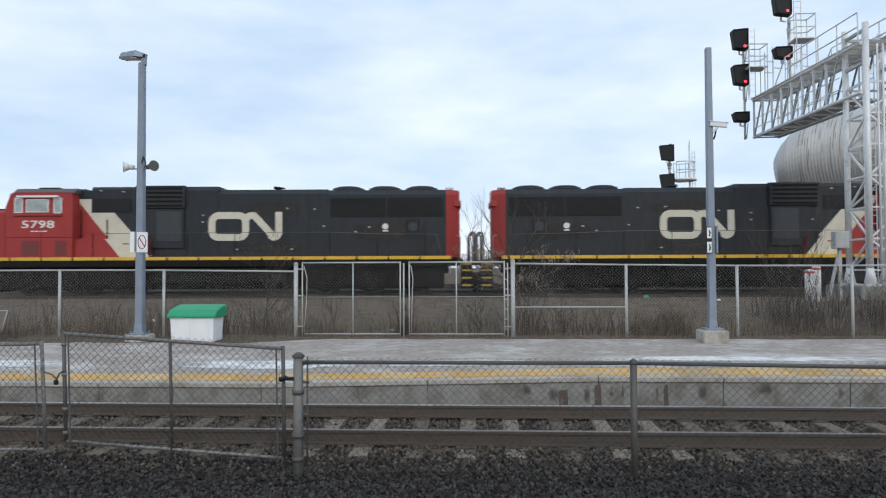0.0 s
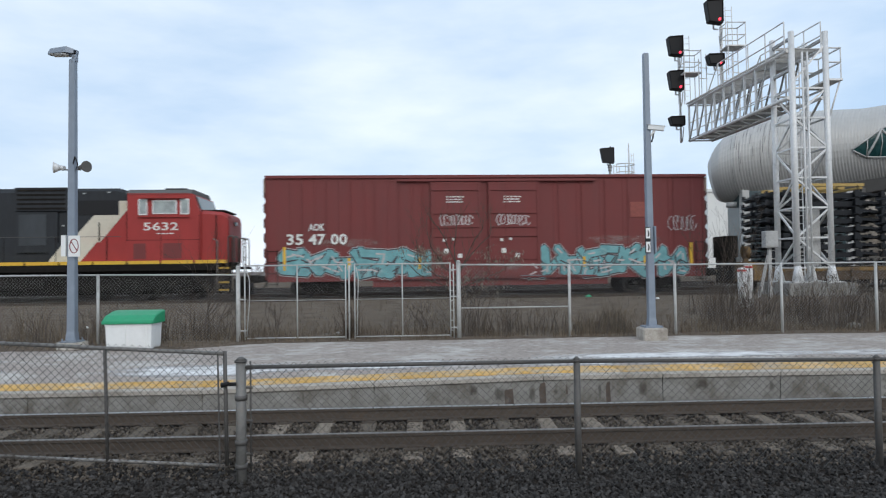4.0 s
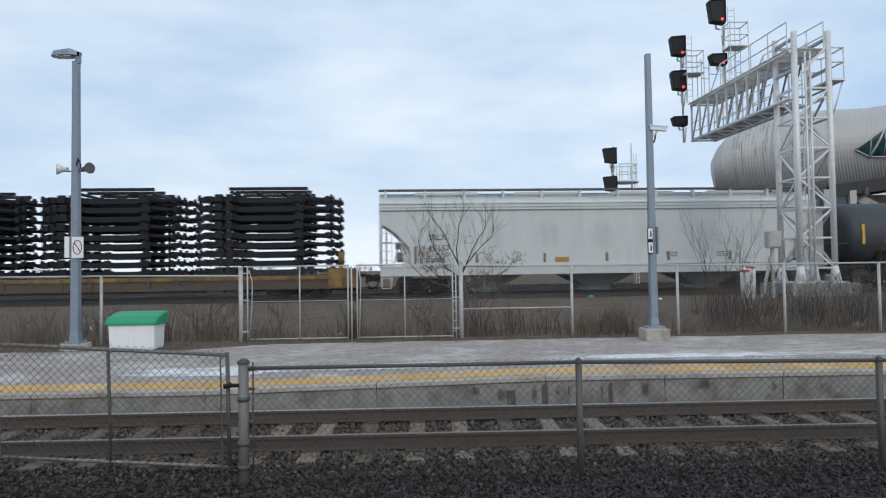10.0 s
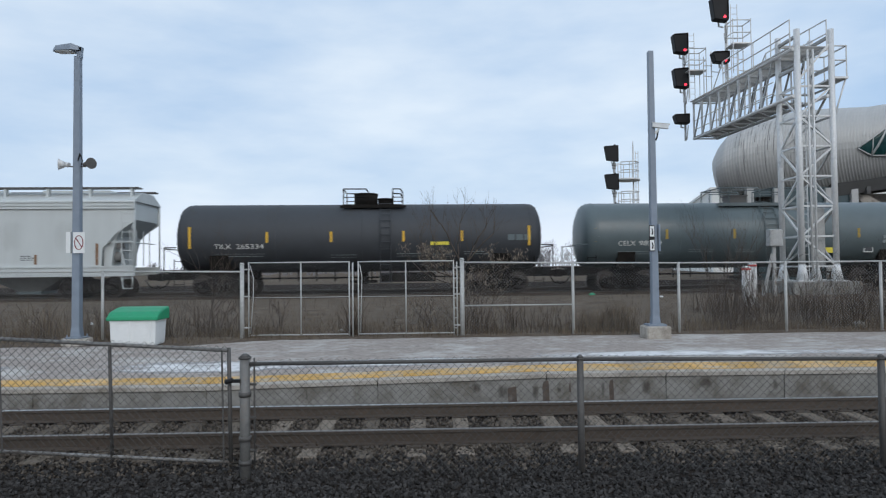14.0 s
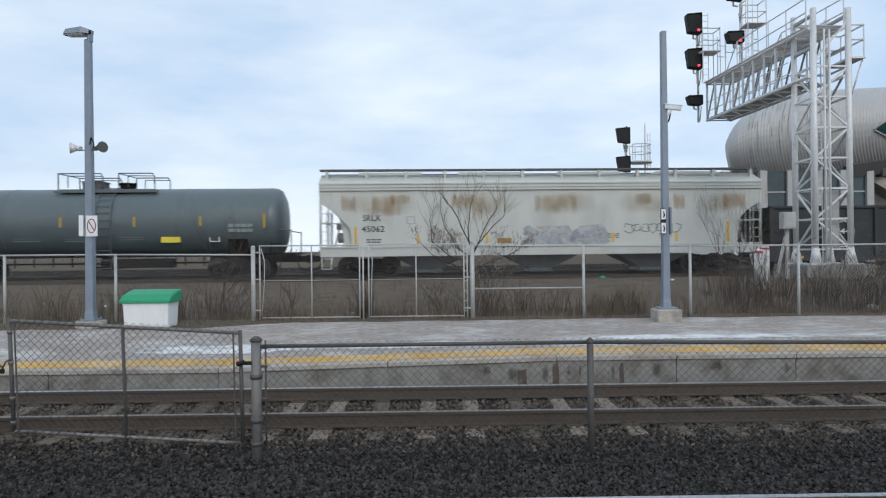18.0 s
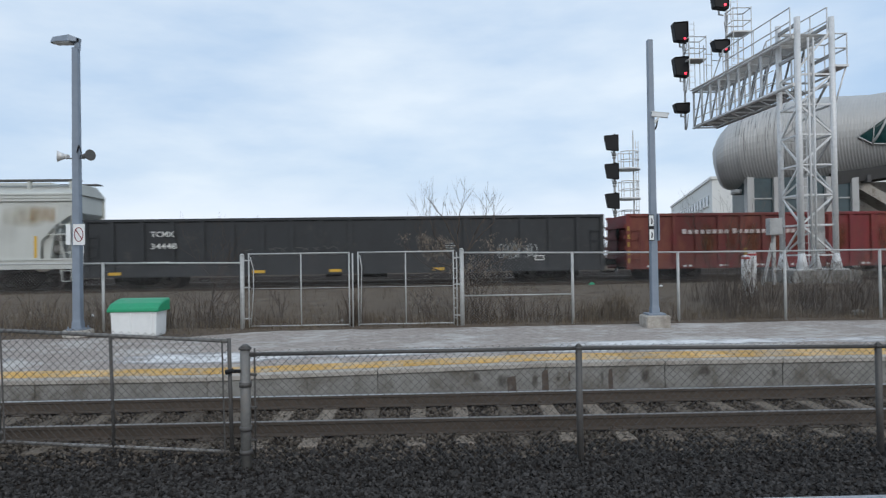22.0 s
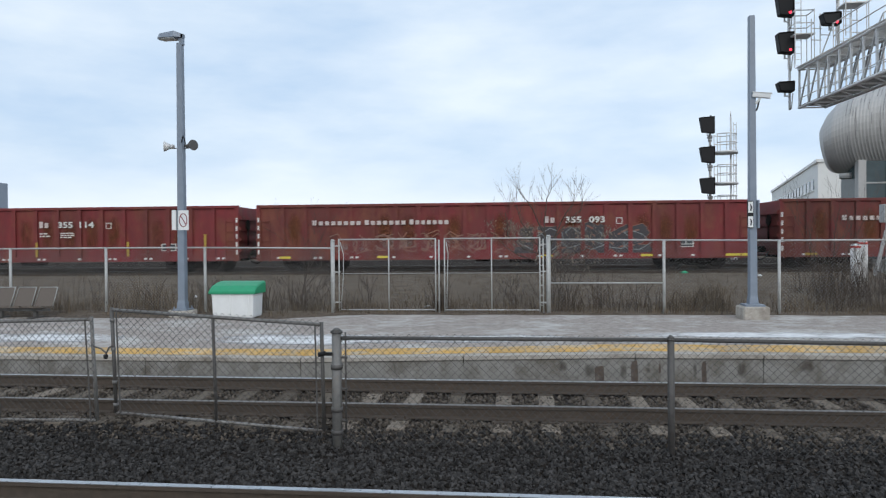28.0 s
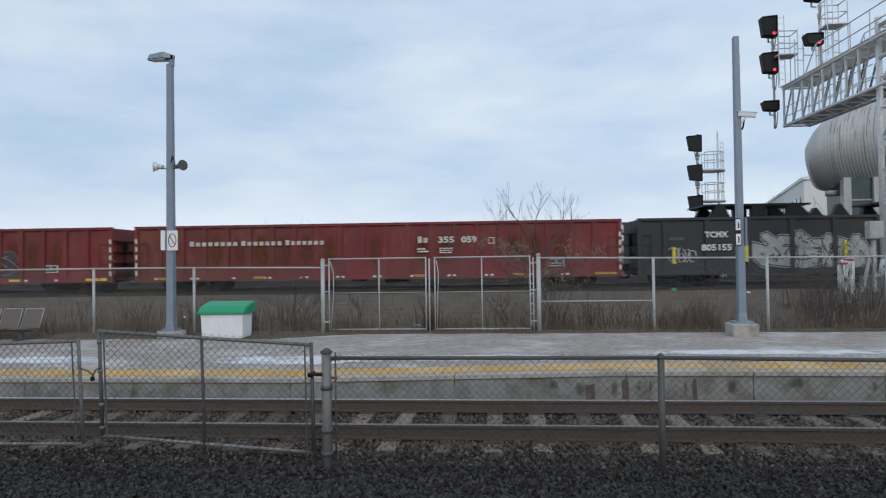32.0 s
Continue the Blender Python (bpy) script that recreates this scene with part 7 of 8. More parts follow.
# ---- tank cars ----
def tank_car(x0, x1, mark, number, mat, dome_u, black):
    L = x1 - x0
    c = car("tank_car", x0, x1, "black tank car with yellow reflective strips" if black else "grey-green tank car with a railed top platform", "tank car", "tank cars")
    R, zc = 1.5, 2.50
    def shell(bm):
        n = 40
        prof = [(0.0, 0.02), (0.03, 0.42), (0.1, 0.72), (0.22, 0.91), (0.4, 0.985), (0.62, 1.0)]
        prof = [(x, r) for x, r in prof] + [(L * 0.5, 1.0)] + [(L - x, r) for x, r in prof[::-1]]
        rings = [[(x, R * r * math.cos(2 * math.pi * k / n), zc + R * r * math.sin(2 * math.pi * k / n)) for k in range(n)] for x, r in prof]
        loft(bm, rings, smooth=True)
    made("tank", shell, mat, c)
    for x in (0.62, L * 0.27, L * 0.5, L * 0.73, L - 0.62):
        made("weld_seam", lambda bm: [bar(bm, (x, (R + 0.003) * math.cos(a), zc + (R + 0.003) * math.sin(a)), (x, (R + 0.003) * math.cos(a + 0.2), zc + (R + 0.003) * math.sin(a + 0.2)), 0.012, 5) for a in np.arange(0, 6.28, 0.2)], mat, c)
    for s, xe in ((1, 0.0), (-1, L)):
        p = lambda d: xe + s * d
        made("stub_sill", lambda bm: (box(bm, min(p(-0.45), p(3.3)), -0.5, 0.72, max(p(-0.45), p(3.3)), 0.5, 1.12), loft(bm, [[(p(1.5), y, z) for y, z in ((-1.1, 1.0), (1.1, 1.0), (1.3, 1.75), (-1.3, 1.75))], [(p(2.3), y, z) for y, z in ((-1.1, 1.0), (1.1, 1.0), (1.3, 1.75), (-1.3, 1.75))]])), m_under, c)
        made("end_rail", lambda bm: (rod(bm, [(p(-0.35), -1.3, 1.1), (p(-0.35), -1.3, 2.1), (p(0.15), -1.35, 2.1)], 0.025), rod(bm, [(p(-0.35), -1.3, 2.05), (p(-0.35), 1.3, 2.05)], 0.025), bar(bm, (p(-0.35), 1.3, 1.1), (p(-0.35), 1.3, 2.1), 0.025)), mat, c)
        made("brake_step", lambda bm: box(bm, min(p(-0.5), p(0.1)), -1.35, 1.05, max(p(-0.5), p(0.1)), 1.35, 1.12), m_under, c)
        ladder(c, min(p(0.1), p(0.5)), 0.45, 1.6, y=-1.4, w=0.4, n=3)
        coupler(c, p(-0.4), -s)
        truck(c, p(2.0))
    # top platform and fittings
    a, b = dome_u
    z = zc + R
    made("top_platform", lambda bm: (box(bm, a, -0.95, z - 0.12, b, -0.55, z - 0.07), box(bm, a, 0.55, z - 0.12, b, 0.95, z - 0.07), box(bm, a - 0.15, -1.0, z - 0.22, b + 0.15, -0.9, z - 0.12)), m_under if black else mat, c, "open step platform")
    top = z + 0.60
    mid = (a + b) / 2
    spans = ((a, mid - 0.2), (mid + 0.85, b)) if black else ((a, mid - 0.15), (mid + 0.5, b))
    for u0, u1 in spans:
        for y in (-0.93, 0.93):
            made("guard_rail", lambda bm: (rod(bm, [(u0, y, z - 0.1), (u0, y, top), (u1 - 0.1, y, top), (u1, y, top - 0.15), (u1, y, z - 0.1)], 0.026), rod(bm, [(u0, y, top - 0.36), (u1, y, top - 0.36)], 0.02) if black else rod(bm, [(u0 + 0.4, y, z), (u0 + 0.4, y, top - 0.1), (u1, y, top - 0.12)], 0.02)), m_under if black else mat, c)
        made("guard_rail", lambda bm: rod(bm, [(u0, -0.93, top), (u0, 0.93, top)], 0.026), m_under if black else mat, c)
    made("dome_housing", lambda bm: (bar(bm, (mid - 0.35, 0, z - 0.1), (mid - 0.35, 0, z + 0.42), 0.52, 20), bar(bm, (mid - 0.35, 0, z + 0.42), (mid - 0.35, 0, z + 0.48), 0.54, 20)) if black else (box(bm, a + 0.75, -0.4, z - 0.1, a + 1.55, 0.4, z + 0.28), box(bm, a + 0.72, -0.43, z + 0.28, a + 1.58, 0.43, z + 0.33)), m_under if black else m_galv_dark, c)
    made("manway", lambda bm: (bar(bm, (mid + 0.5, 0, z - 0.1), (mid + 0.5, 0, z + 0.2), 0.32, 18), bar(bm, (mid + 0.5, 0, z + 0.2), (mid + 0.5, 0, z + 0.26), 0.38, 18)), m_under, c)
    lx, wide = (mid + 0.3, 0.45) if black else (8.13, 0.62)
    def side_ladder(bm):
        arc = [(-(R + 0.08) * math.cos(t), zc + (R + 0.08) * math.sin(t)) for t in np.linspace(-0.35, 1.25, 9)]
        for s in (0, wide):
            rod(bm, [(lx + s, -1.5, 0.5)] + [(lx + s, y, q) for y, q in arc], 0.024)
        for y, q in [(-1.5, 0.55), (-1.5, 0.9), (-1.5, 1.3)] + arc:
            bar(bm, (lx, y, q), (lx + wide, y, q), 0.018, 5)
    made("side_ladder", side_ladder, mat, c)
    made("bottom_outlet", lambda bm: (bar(bm, (L / 2, 0, 0.45), (L / 2, 0, 1.1), 0.22, 14), box(bm, L / 2 - 0.6, -0.5, 0.5, L / 2 + 0.6, 0.5, 0.62)), m_under, c)
    made("brake_rigging", lambda bm: (box(bm, L * 0.55, -0.9, 0.55, L * 0.7, -0.4, 0.95), rod(bm, [(3.0, -0.5, 0.75), (L - 3.0, -0.5, 0.75)], 0.04), [bar(bm, (x, -0.5, 0.6), (x, -0.5, 1.1), 0.03) for x in np.arange(3.5, L - 3, 0.8)]), m_under, c)
    def at(z_):
        return -math.sqrt(max(0.0, R * R - (z_ - zc) ** 2))
    def tilt(x, z_):
        return pose(x, at(z_) - 0.008, z_, 90 + math.degrees(math.asin((z_ - zc) / R)) * -1, 0, 0)
    for text, x, w in ((mark, 3.31 if black else 1.47, 0.69 if black else 0.78), (number, 4.21 if black else 2.4, 1.14 if black else 1.02)):
        t = lettering(text, 0.31, 0, 0, 0, m_letter, c, width=w)
        t.matrix_basis = tilt(x - (1.55 if black else 0.0), 2.02)
    bm = bmesh.new()
    rng = random.Random(4)
    for x, z_, w in ((1.8, 1.8, 2.0), (6.6, 1.72, 1.1), (9.4, 1.75, 1.1), (10.9, 1.72, 0.8), (12.3, 1.82, 0.9)) if black else ((1.5, 1.75, 1.9), (4.7, 1.82, 1.0), (6.8, 1.8, 0.8), (9.1, 1.85, 0.9)):
        for r in range(2):
            q = z_ - 0.1 * r
            u = x
            while u < x + w:
                d = rng.uniform(0.1, 0.24)
                box(bm, u, at(q) - 0.006, q, u + d, at(q) + 0.03, q + 0.035)
                u += d + 0.05
    part("data_lettering", bm, m_faded_panel, c)
    marks = ((0.7, 0.9), (3.89, 0.45), (6.58, 0.45), (9.65, 0.45), (12.16, 0.45), (15.08, 0.85)) if black else ((0.45, 0.6), (3.6, 0.42), (6.66, 0.42), (9.67, 0.42), (12.4, 0.42), (15.05, 0.6))
    for x, h in marks:
        made("reflector", lambda bm: box(bm, x, -R - 0.012 if 0.6 < x < L - 0.6 else -R * 0.97, zc - 0.1 - h / 2 + 0.1, x + 0.1, -R + 0.06, zc + 0.1 + h / 2 - 0.1), m_stripe if black else m_faded_strip, c, "yellow reflective strip")
    px, pz = (10.85, 2.12) if black else (10.77, 1.62)
    made("placard", lambda bm: box(bm, px, at(pz) - 0.03, pz, px + 0.8, at(pz + 0.3) + 0.03, pz + 0.3), m_yellow_plate, c, "yellow hazard panel")
    if black:
        made("data_panel", lambda bm: [box(bm, 14.2 + 0.36 * k, at(2.45) - 0.012, 2.3, 14.5 + 0.36 * k, at(2.45) + 0.03, 2.55) for k in range(3)], m_tank_grey, c)
    else:
        made("data_panel", lambda bm: [box(bm, 13.6 + 0.26 * k, at(2.32 - 0.2 * r) - 0.012, 2.24 - 0.2 * r, 13.82 + 0.26 * k, at(2.32 - 0.2 * r) + 0.05, 2.38 - 0.2 * r) for k in range(4) for r in range(2)], m_faded_panel, c, "rows of pale faded lettering")["kind"] = "stuff"
        sq = made("test_panel", lambda bm: box(bm, 12.78, at(1.62) - 0.02, 1.63, 13.2, at(1.9) + 0.03, 1.90), m_letter, c)
        made("panel_field", lambda bm: box(bm, 12.82, at(1.62) - 0.026, 1.67, 13.16, at(1.9) + 0.02, 1.86), m_dark_letter, sq)
    return c


# ---- gondolas ----
def gondola(x0, x1, mat, number, posts, text, label, wrecked=0):
    L = x1 - x0
    c = car("gondola", x0, x1, label, "gondola", "red gondolas" if mat == m_gon_red else "dark gondolas")
    zb, zt = 0.52, 2.95
    for y0, y1 in ((-1.42, -1.36), (1.36, 1.42)):
        made("side_wall", lambda bm: box(bm, 0.06, y0, zb + 0.1, L - 0.06, y1, zt - 0.08), mat, c)
    made("floor", lambda bm: box(bm, 0.1, -1.38, 0.95, L - 0.1, 1.38, 1.05), m_gon_inside, c)
    for y in (-1.44, 1.36):
        made("top_chord", lambda bm: box(bm, 0.0, y - 0.06, zt - 0.13, L, y + 0.1, zt), mat, c, bevel=0.02)
        made("bottom_chord", lambda bm: box(bm, 0.05, y - 0.03, zb, L - 0.05, y + 0.08, zb + 0.24), mat, c)
    for k in range(posts):
        u = (k + 1) / (posts + 1)
        x = 1.15 + (L - 2.3) * k / (posts - 1) if posts > 1 else L / 2
        for y0, y1 in ((-1.51, -1.41), (1.41, 1.51)):
            made("side_post", lambda bm: loft(bm, [[(x - 0.09, y0, z), (x + 0.09, y0, z), (x + 0.06, y1, z), (x - 0.06, y1, z)] for z in (zb + 0.22, zt - 0.12)]), mat, c)
    for s, xe in ((1, 0.0), (-1, L)):
        p = lambda d: xe + s * d
        made("end_wall", lambda bm: box(bm, min(p(0.04), p(0.12)), -1.4, zb + 0.1, max(p(0.04), p(0.12)), 1.4, zt - 0.05), mat, c)
        for k in range(4):
            made("end_rib", lambda bm: box(bm, min(p(-0.06), p(0.05)), -1.4, 0.9 + 0.48 * k, max(p(-0.06), p(0.05)), 1.4, 1.05 + 0.48 * k), mat, c)
        made("corner_post", lambda bm: box(bm, min(p(0.0), p(0.16)), -1.5, zb, max(p(0.0), p(0.16)), -1.34, zt), mat, c)
        ladder(c, min(p(0.2), p(0.58)), 0.45, 2.3, y=-1.5, w=0.38, mat=mat, n=5)
        made("brake_wheel", lambda bm: (bar(bm, (p(-0.12), -0.6, 2.1), (p(-0.08), -0.6, 2.1), 0.25, 16), bar(bm, (p(-0.1), -0.6, 1.2), (p(-0.1), -0.6, 2.1), 0.03)), m_under, c)
        coupler(c, p(0.0), -s)
    made("centre_sill", lambda bm: box(bm, 0.2, -0.4, 0.5, L - 0.2, 0.4, 0.95), m_under, c)
    made("air_reservoir", lambda bm: (bar(bm, (L * 0.52, -0.8, 0.55), (L * 0.57, -0.8, 0.55), 0.2, 14), bar(bm, (L * 0.45, -0.8, 0.55), (L * 0.48, -0.8, 0.55), 0.14, 12), bar(bm, (L * 0.44, -0.9, 0.75), (L * 0.6, -0.9, 0.75), 0.02)), m_under, c)
    truck(c, 2.3)
    truck(c, L - 2.3)
    return c


def red_gondola(x0, x1, number, sprayed):
    c = gondola(x0, x1, m_gon_red, number, 20, True, "brown-red ribbed gondola with white lettering" + (" and spray paint" if sprayed else ""))
    L = x1 - x0
    y = -1.425
    bars_text(c, 2.45, 2.04, [(8, 2.2), (7, 1.85), (7, 1.75)], 0.17, m_faded_letter, y - 0.09)
    bars_text(c, 12.45, 2.05, [(2, 0.5)], 0.22, m_faded_letter, y - 0.09)
    for k, (text, w) in enumerate(zip(number.split(), (0.67, 0.66))):
        lettering(text, 0.36, 13.36 + 0.99 * k, y - 0.095, 2.05, m_letter, c, width=w, bold=0.008)
    small_bars(c, 12.45, 1.76, 2, 0.4, m_letter, y - 0.004, 0.06, 0.11, 3)
    small_bars(c, 13.4, 1.78, 3, 0.5, m_letter, y - 0.004, 0.05, 0.09, 4)
    made("mark_panel", lambda bm: [box(bm, 15.5 + a, y - 0.006, 1.98 + b, 15.5 + a + w, y, 1.98 + b + h) for a, b, w, h in ((0, 0, 0.26, 0.03), (0, 0.24, 0.26, 0.03), (0, 0, 0.03, 0.26), (0.23, 0, 0.03, 0.26))], m_letter, c)
    panel = made("data_panel", lambda bm: box(bm, 18.05, y - 0.02, 0.98, 18.7, y, 1.3), m_letter, c, "framed data panel")
    made("panel_field", lambda bm: (box(bm, 18.08, y - 0.024, 1.12, 18.36, y - 0.018, 1.27), box(bm, 18.4, y - 0.024, 1.12, 18.67, y - 0.018, 1.27), box(bm, 18.08, y - 0.024, 1.01, 18.67, y - 0.018, 1.09)), m_dark_letter, panel)
    rng = random.Random(int(x0))
    for k in range(18):
        a = 1.28 + k * (L - 2.3) / 19
        if rng.random() < 0.7:
            made("rust_bloom", lambda bm: box(bm, a - 0.05, y - 0.002, 0.75, a + 0.85, y + 0.02, 2.8), m_red_wash, c, "orange-brown rust bloom")
    for k in range(13):
        x = 0.9 + k * (L - 1.9) / 12
        for d in (0, 0.24):
            if rng.random() < 0.8:
                made("sill_reflector", lambda bm: box(bm, x + d, -1.492, 0.60, x + d + 0.13, -1.46, 0.68), m_letter, c)
    for x in (0.05, L - 0.12):
        for z in (0.8, 1.15, 1.5, 1.85, 2.2):
            made("corner_mark", lambda bm: box(bm, x, -1.512, z, x + 0.07, -1.49, z + 0.2), m_faded_strip if x < 1 and number.endswith("114") else m_letter, c)
    for k, x in enumerate((1.0, 5.3, 12.3, 16.5, 20.0)):
        if number.endswith("114"):
            made("reflector", lambda bm: box(bm, x, -1.52, 0.75 if k != 4 else 0.95, x + 0.1, -1.5, 1.4 if k != 4 else 1.7), m_faded_strip, c, "faded yellow reflective strip")
        else:
            made("reflector", lambda bm: box(bm, x, -1.50, 0.60, x + (0.5 if k < 4 else 0.95), -1.465, 0.70), m_yellow_plate if sprayed else m_faded_strip, c, "yellow reflective strip")
    if sprayed:
        for k, (a, w, z) in enumerate(((2.9, 2.6, 1.45), (4.6, 2.9, 1.75), (6.8, 2.4, 1.6), (8.3, 2.9, 1.85), (10.3, 1.6, 1.5))):
            made("faded_spray", lambda bm: box(bm, a, y - 0.004 - 0.002 * k, 0.72, a + w, y + 0.02, z), m_pale_wash, c, "faded grey-pink spray paint")
        scrawl(c, 3.2, 10.8, 0.75, 1.7, y - 0.015, 61, m_spray_faded, 14, 0.05)
        scrawl(c, 5.2, 10.6, 0.8, 1.8, y - 0.02, 62, m_spray_faded, 9, 0.05)
        graffiti(c, 11.5, 16.6, 0.75, 1.85, 6, y, 67, m_spray_dark, label="black and grey spray-painted lettering", fringe=m_spray_faded)
        scrawl(c, 13.2, 16.2, 0.85, 1.85, y - 0.034, 63, m_spray_dark, 12, 0.07)
        scrawl(c, 11.6, 16.6, 0.8, 1.9, y - 0.045, 64, m_faded_panel, 6, 0.035)


def motions():
    times = [2 * k for k in range(17)]
    for ob, x in CARS:
        walk(ob, [(t, on_track(x - run(t))) for t in times])
    turns = [k * 32 / 376 for k in range(377)]
    for ob, x, r in WHEELS:
        walk(ob, [(t, pose(x, 0, r, 0, -math.degrees(run(t) / r) % 360, 0)) for t in turns])


m_faded_blue = material("faded_blue", (0.27, 0.285, 0.32), 0.7, vary=0.3, grain=3, dirt=(0.47, 0.48, 0.48), dirt_scale=2.6, dirt_from=0.42, bump=0)
m_faded_ink = material("faded_ink", (0.36, 0.38, 0.37), 0.7, vary=0.2, grain=4, dirt=(0.46, 0.47, 0.45), dirt_scale=2.0, dirt_from=0.5, bump=0)
m_faded_edge = material("faded_edge", (0.20, 0.215, 0.215), 0.7, vary=0.25, grain=4, bump=0)
m_spray_faded = material("spray_faded", (0.25, 0.15, 0.115), 0.7, vary=0.3, grain=4, dirt=(0.28, 0.10, 0.07), dirt_scale=2.0, dirt_from=0.45, bump=0)
m_yellow_plate = material("yellow_plate", (0.72, 0.60, 0.06), 0.6, vary=0.12, grain=6, bump=0)

m_faded_strip = material("strip_faded", (0.42, 0.28, 0.05), 0.7, vary=0.2, grain=6, dirt=(0.2, 0.17, 0.09), dirt_scale=4, bump=0)
m_faded_panel = material("panel_faded", (0.24, 0.27, 0.27), 0.7, vary=0.2, grain=5, bump=0)
m_flat_dark = material("flatcar_grime", (0.085, 0.058, 0.036), 0.8, vary=0.3, grain=4, dirt=(0.20, 0.12, 0.035), dirt_scale=0.9, dirt_from=0.56, stretch=(1, 1, 0.6), bump=0.15)
m_faded_letter = material("faded_lettering", (0.60, 0.52, 0.49), 0.7, vary=0.15, grain=8, dirt=(0.4, 0.28, 0.25), dirt_scale=4, bump=0)
m_stripe_wood = material("timber_yellow", (0.48, 0.33, 0.11), 0.75, vary=0.2, grain=6, bump=0.2)
m_faded_dark = material("faded_dark", (0.085, 0.085, 0.08), 0.7, vary=0.2, grain=4, bump=0)
locomotive(-21.45, True, "5798", "black and red diesel locomotive with cream band, cab leading")
locomotive(1.0, False, "5632", "black and red diesel locomotive running long hood first")
boxcar(23.03, 42.25)
flatcar(43.3, 71.65)
for k, (x, flip) in enumerate(((45.1, False), (51.95, False), (58.3, False), (64.7, False))):
    frame_stack(x, 9, m_stripe_wood if k == 0 else m_frame, flip, "stack of black truck chassis frames" + (" topped by a yellow timber frame" if k == 0 else " on the flatcar"))
hopper(72.3, 91.75, "SRLX", "45157", m_hopper, False)
tank_car(93.2, 109.05, "TILX", "265334", m_tank_black, (7.12, 9.68), True)
tank_car(110.8, 126.65, "CELX", "98279", m_tank_grey, (6.36, 10.38), False)
hopper(128.2, 147.5, "SRLX", "45062", m_hopper_rust, True)
dark = gondola(147.85, 169.85, m_gon_black, "34448", 17, True, "black ribbed gondola with white lettering and small scrawls")
lettering("TCMX", 0.32, 2.75, -1.53, 2.2, m_letter, dark, width=0.95, bold=0.003)
lettering("34448", 0.32, 2.75, -1.53, 1.70, m_letter, dark, width=1.05, bold=0.003)
small_bars(dark, 2.3, 1.1, 1, 1.3, m_letter, -1.53, 0.06, seed=2)
scrawl(dark, 6.8, 10.5, 1.3, 1.75, -1.43, 71, m_faded_dark, 8, 0.04)
scrawl(dark, 17.4, 19.0, 1.0, 1.8, -1.43, 72, m_faded_ink, 9, 0.03)
for x in (1.0, 6.9, 10.1, 14.5):
    made("reflector", lambda bm: box(bm, x, -1.50, 0.62, x + 0.5, -1.46, 0.74), m_stripe, dark, "faded yellow strip")
field = made("data_panel", lambda bm: box(bm, 18.95, -1.44, 0.98, 19.35, -1.42, 1.2), m_letter, dark, "framed white data panel")
made("panel_field", lambda bm: box(bm, 18.99, -1.446, 1.02, 19.31, -1.438, 1.16), m_faded_dark, field)
small_bars(dark, 15.05, 1.75, 4, 0.42, m_faded_ink, -1.43, 0.05, 0.1, 6)
red_gondola(170.85, 192.4, "355 114", False)
red_gondola(193.2, 214.4, "355 093", True)
red_gondola(215.4, 236.55, "355 059", False)
last = gondola(237.2, 253.5, m_gon_black, "805155", 9, True, "black gondola with spray paint carrying timber cradles")
lettering("TCMX", 0.34, 2.8, -1.53, 2.1, m_letter, last, width=0.95, bold=0.01)
lettering("805155", 0.36, 2.65, -1.53, 1.55, m_letter, last, width=1.25, bold=0.01)
made("data_panel", lambda bm: box(bm, 1.35, -1.44, 2.0, 1.95, -1.42, 2.12), m_faded_dark, last)
graffiti(last, 4.7, 10.9, 0.7, 2.15, 6, -1.425, 81, m_faded_ink, label="faded grey spray-painted lettering")
scrawl(last, 1.3, 2.4, 0.95, 1.75, -1.43, 83, m_spray_white, 5, 0.035)
for x, z in ((1.45, 1.0), (4.45, 1.05), (8.5, 1.2)):
    made("reflector", lambda bm: box(bm, x, -1.53, z, x + 0.12, -1.42, z + 0.7), m_yellow_plate, last, "yellow reflective strip")
cradle = thing("load_cradle", on_track(237.2), "dark steel cradle load standing above the gondola side", "cargo")
CARS.append((cradle, 237.2))
made("bed", lambda bm: box(bm, 0.5, -1.25, 1.06, 15.5, 1.25, 2.6), m_under, cradle)
made("top_plate", lambda bm: box(bm, 2.95, -1.15, 3.44, 7.35, 1.15, 3.52), m_frame, cradle, "thin black top plate")
for x0, x1, t0, t1 in ((3.15, 4.0, 3.42, 3.78), (4.9, 5.5, 4.9, 5.5), (6.4, 7.4, 6.42, 6.9), (8.25, 8.95, 8.5, 8.62), (10.6, 11.4, 10.7, 11.0)):
    for y in (-1.15, 0.85):
        made("saddle", lambda bm: prism(bm, [(x0, 2.58), (x1, 2.58), (x1, 2.98), (t1, 3.44), (t0, 3.44), (x0, 2.98)], y, y + 0.3), m_frame, cradle)
made("top_plate", lambda bm: box(bm, 10.3, -1.15, 3.44, 13.6, 1.15, 3.52), m_frame, cradle)

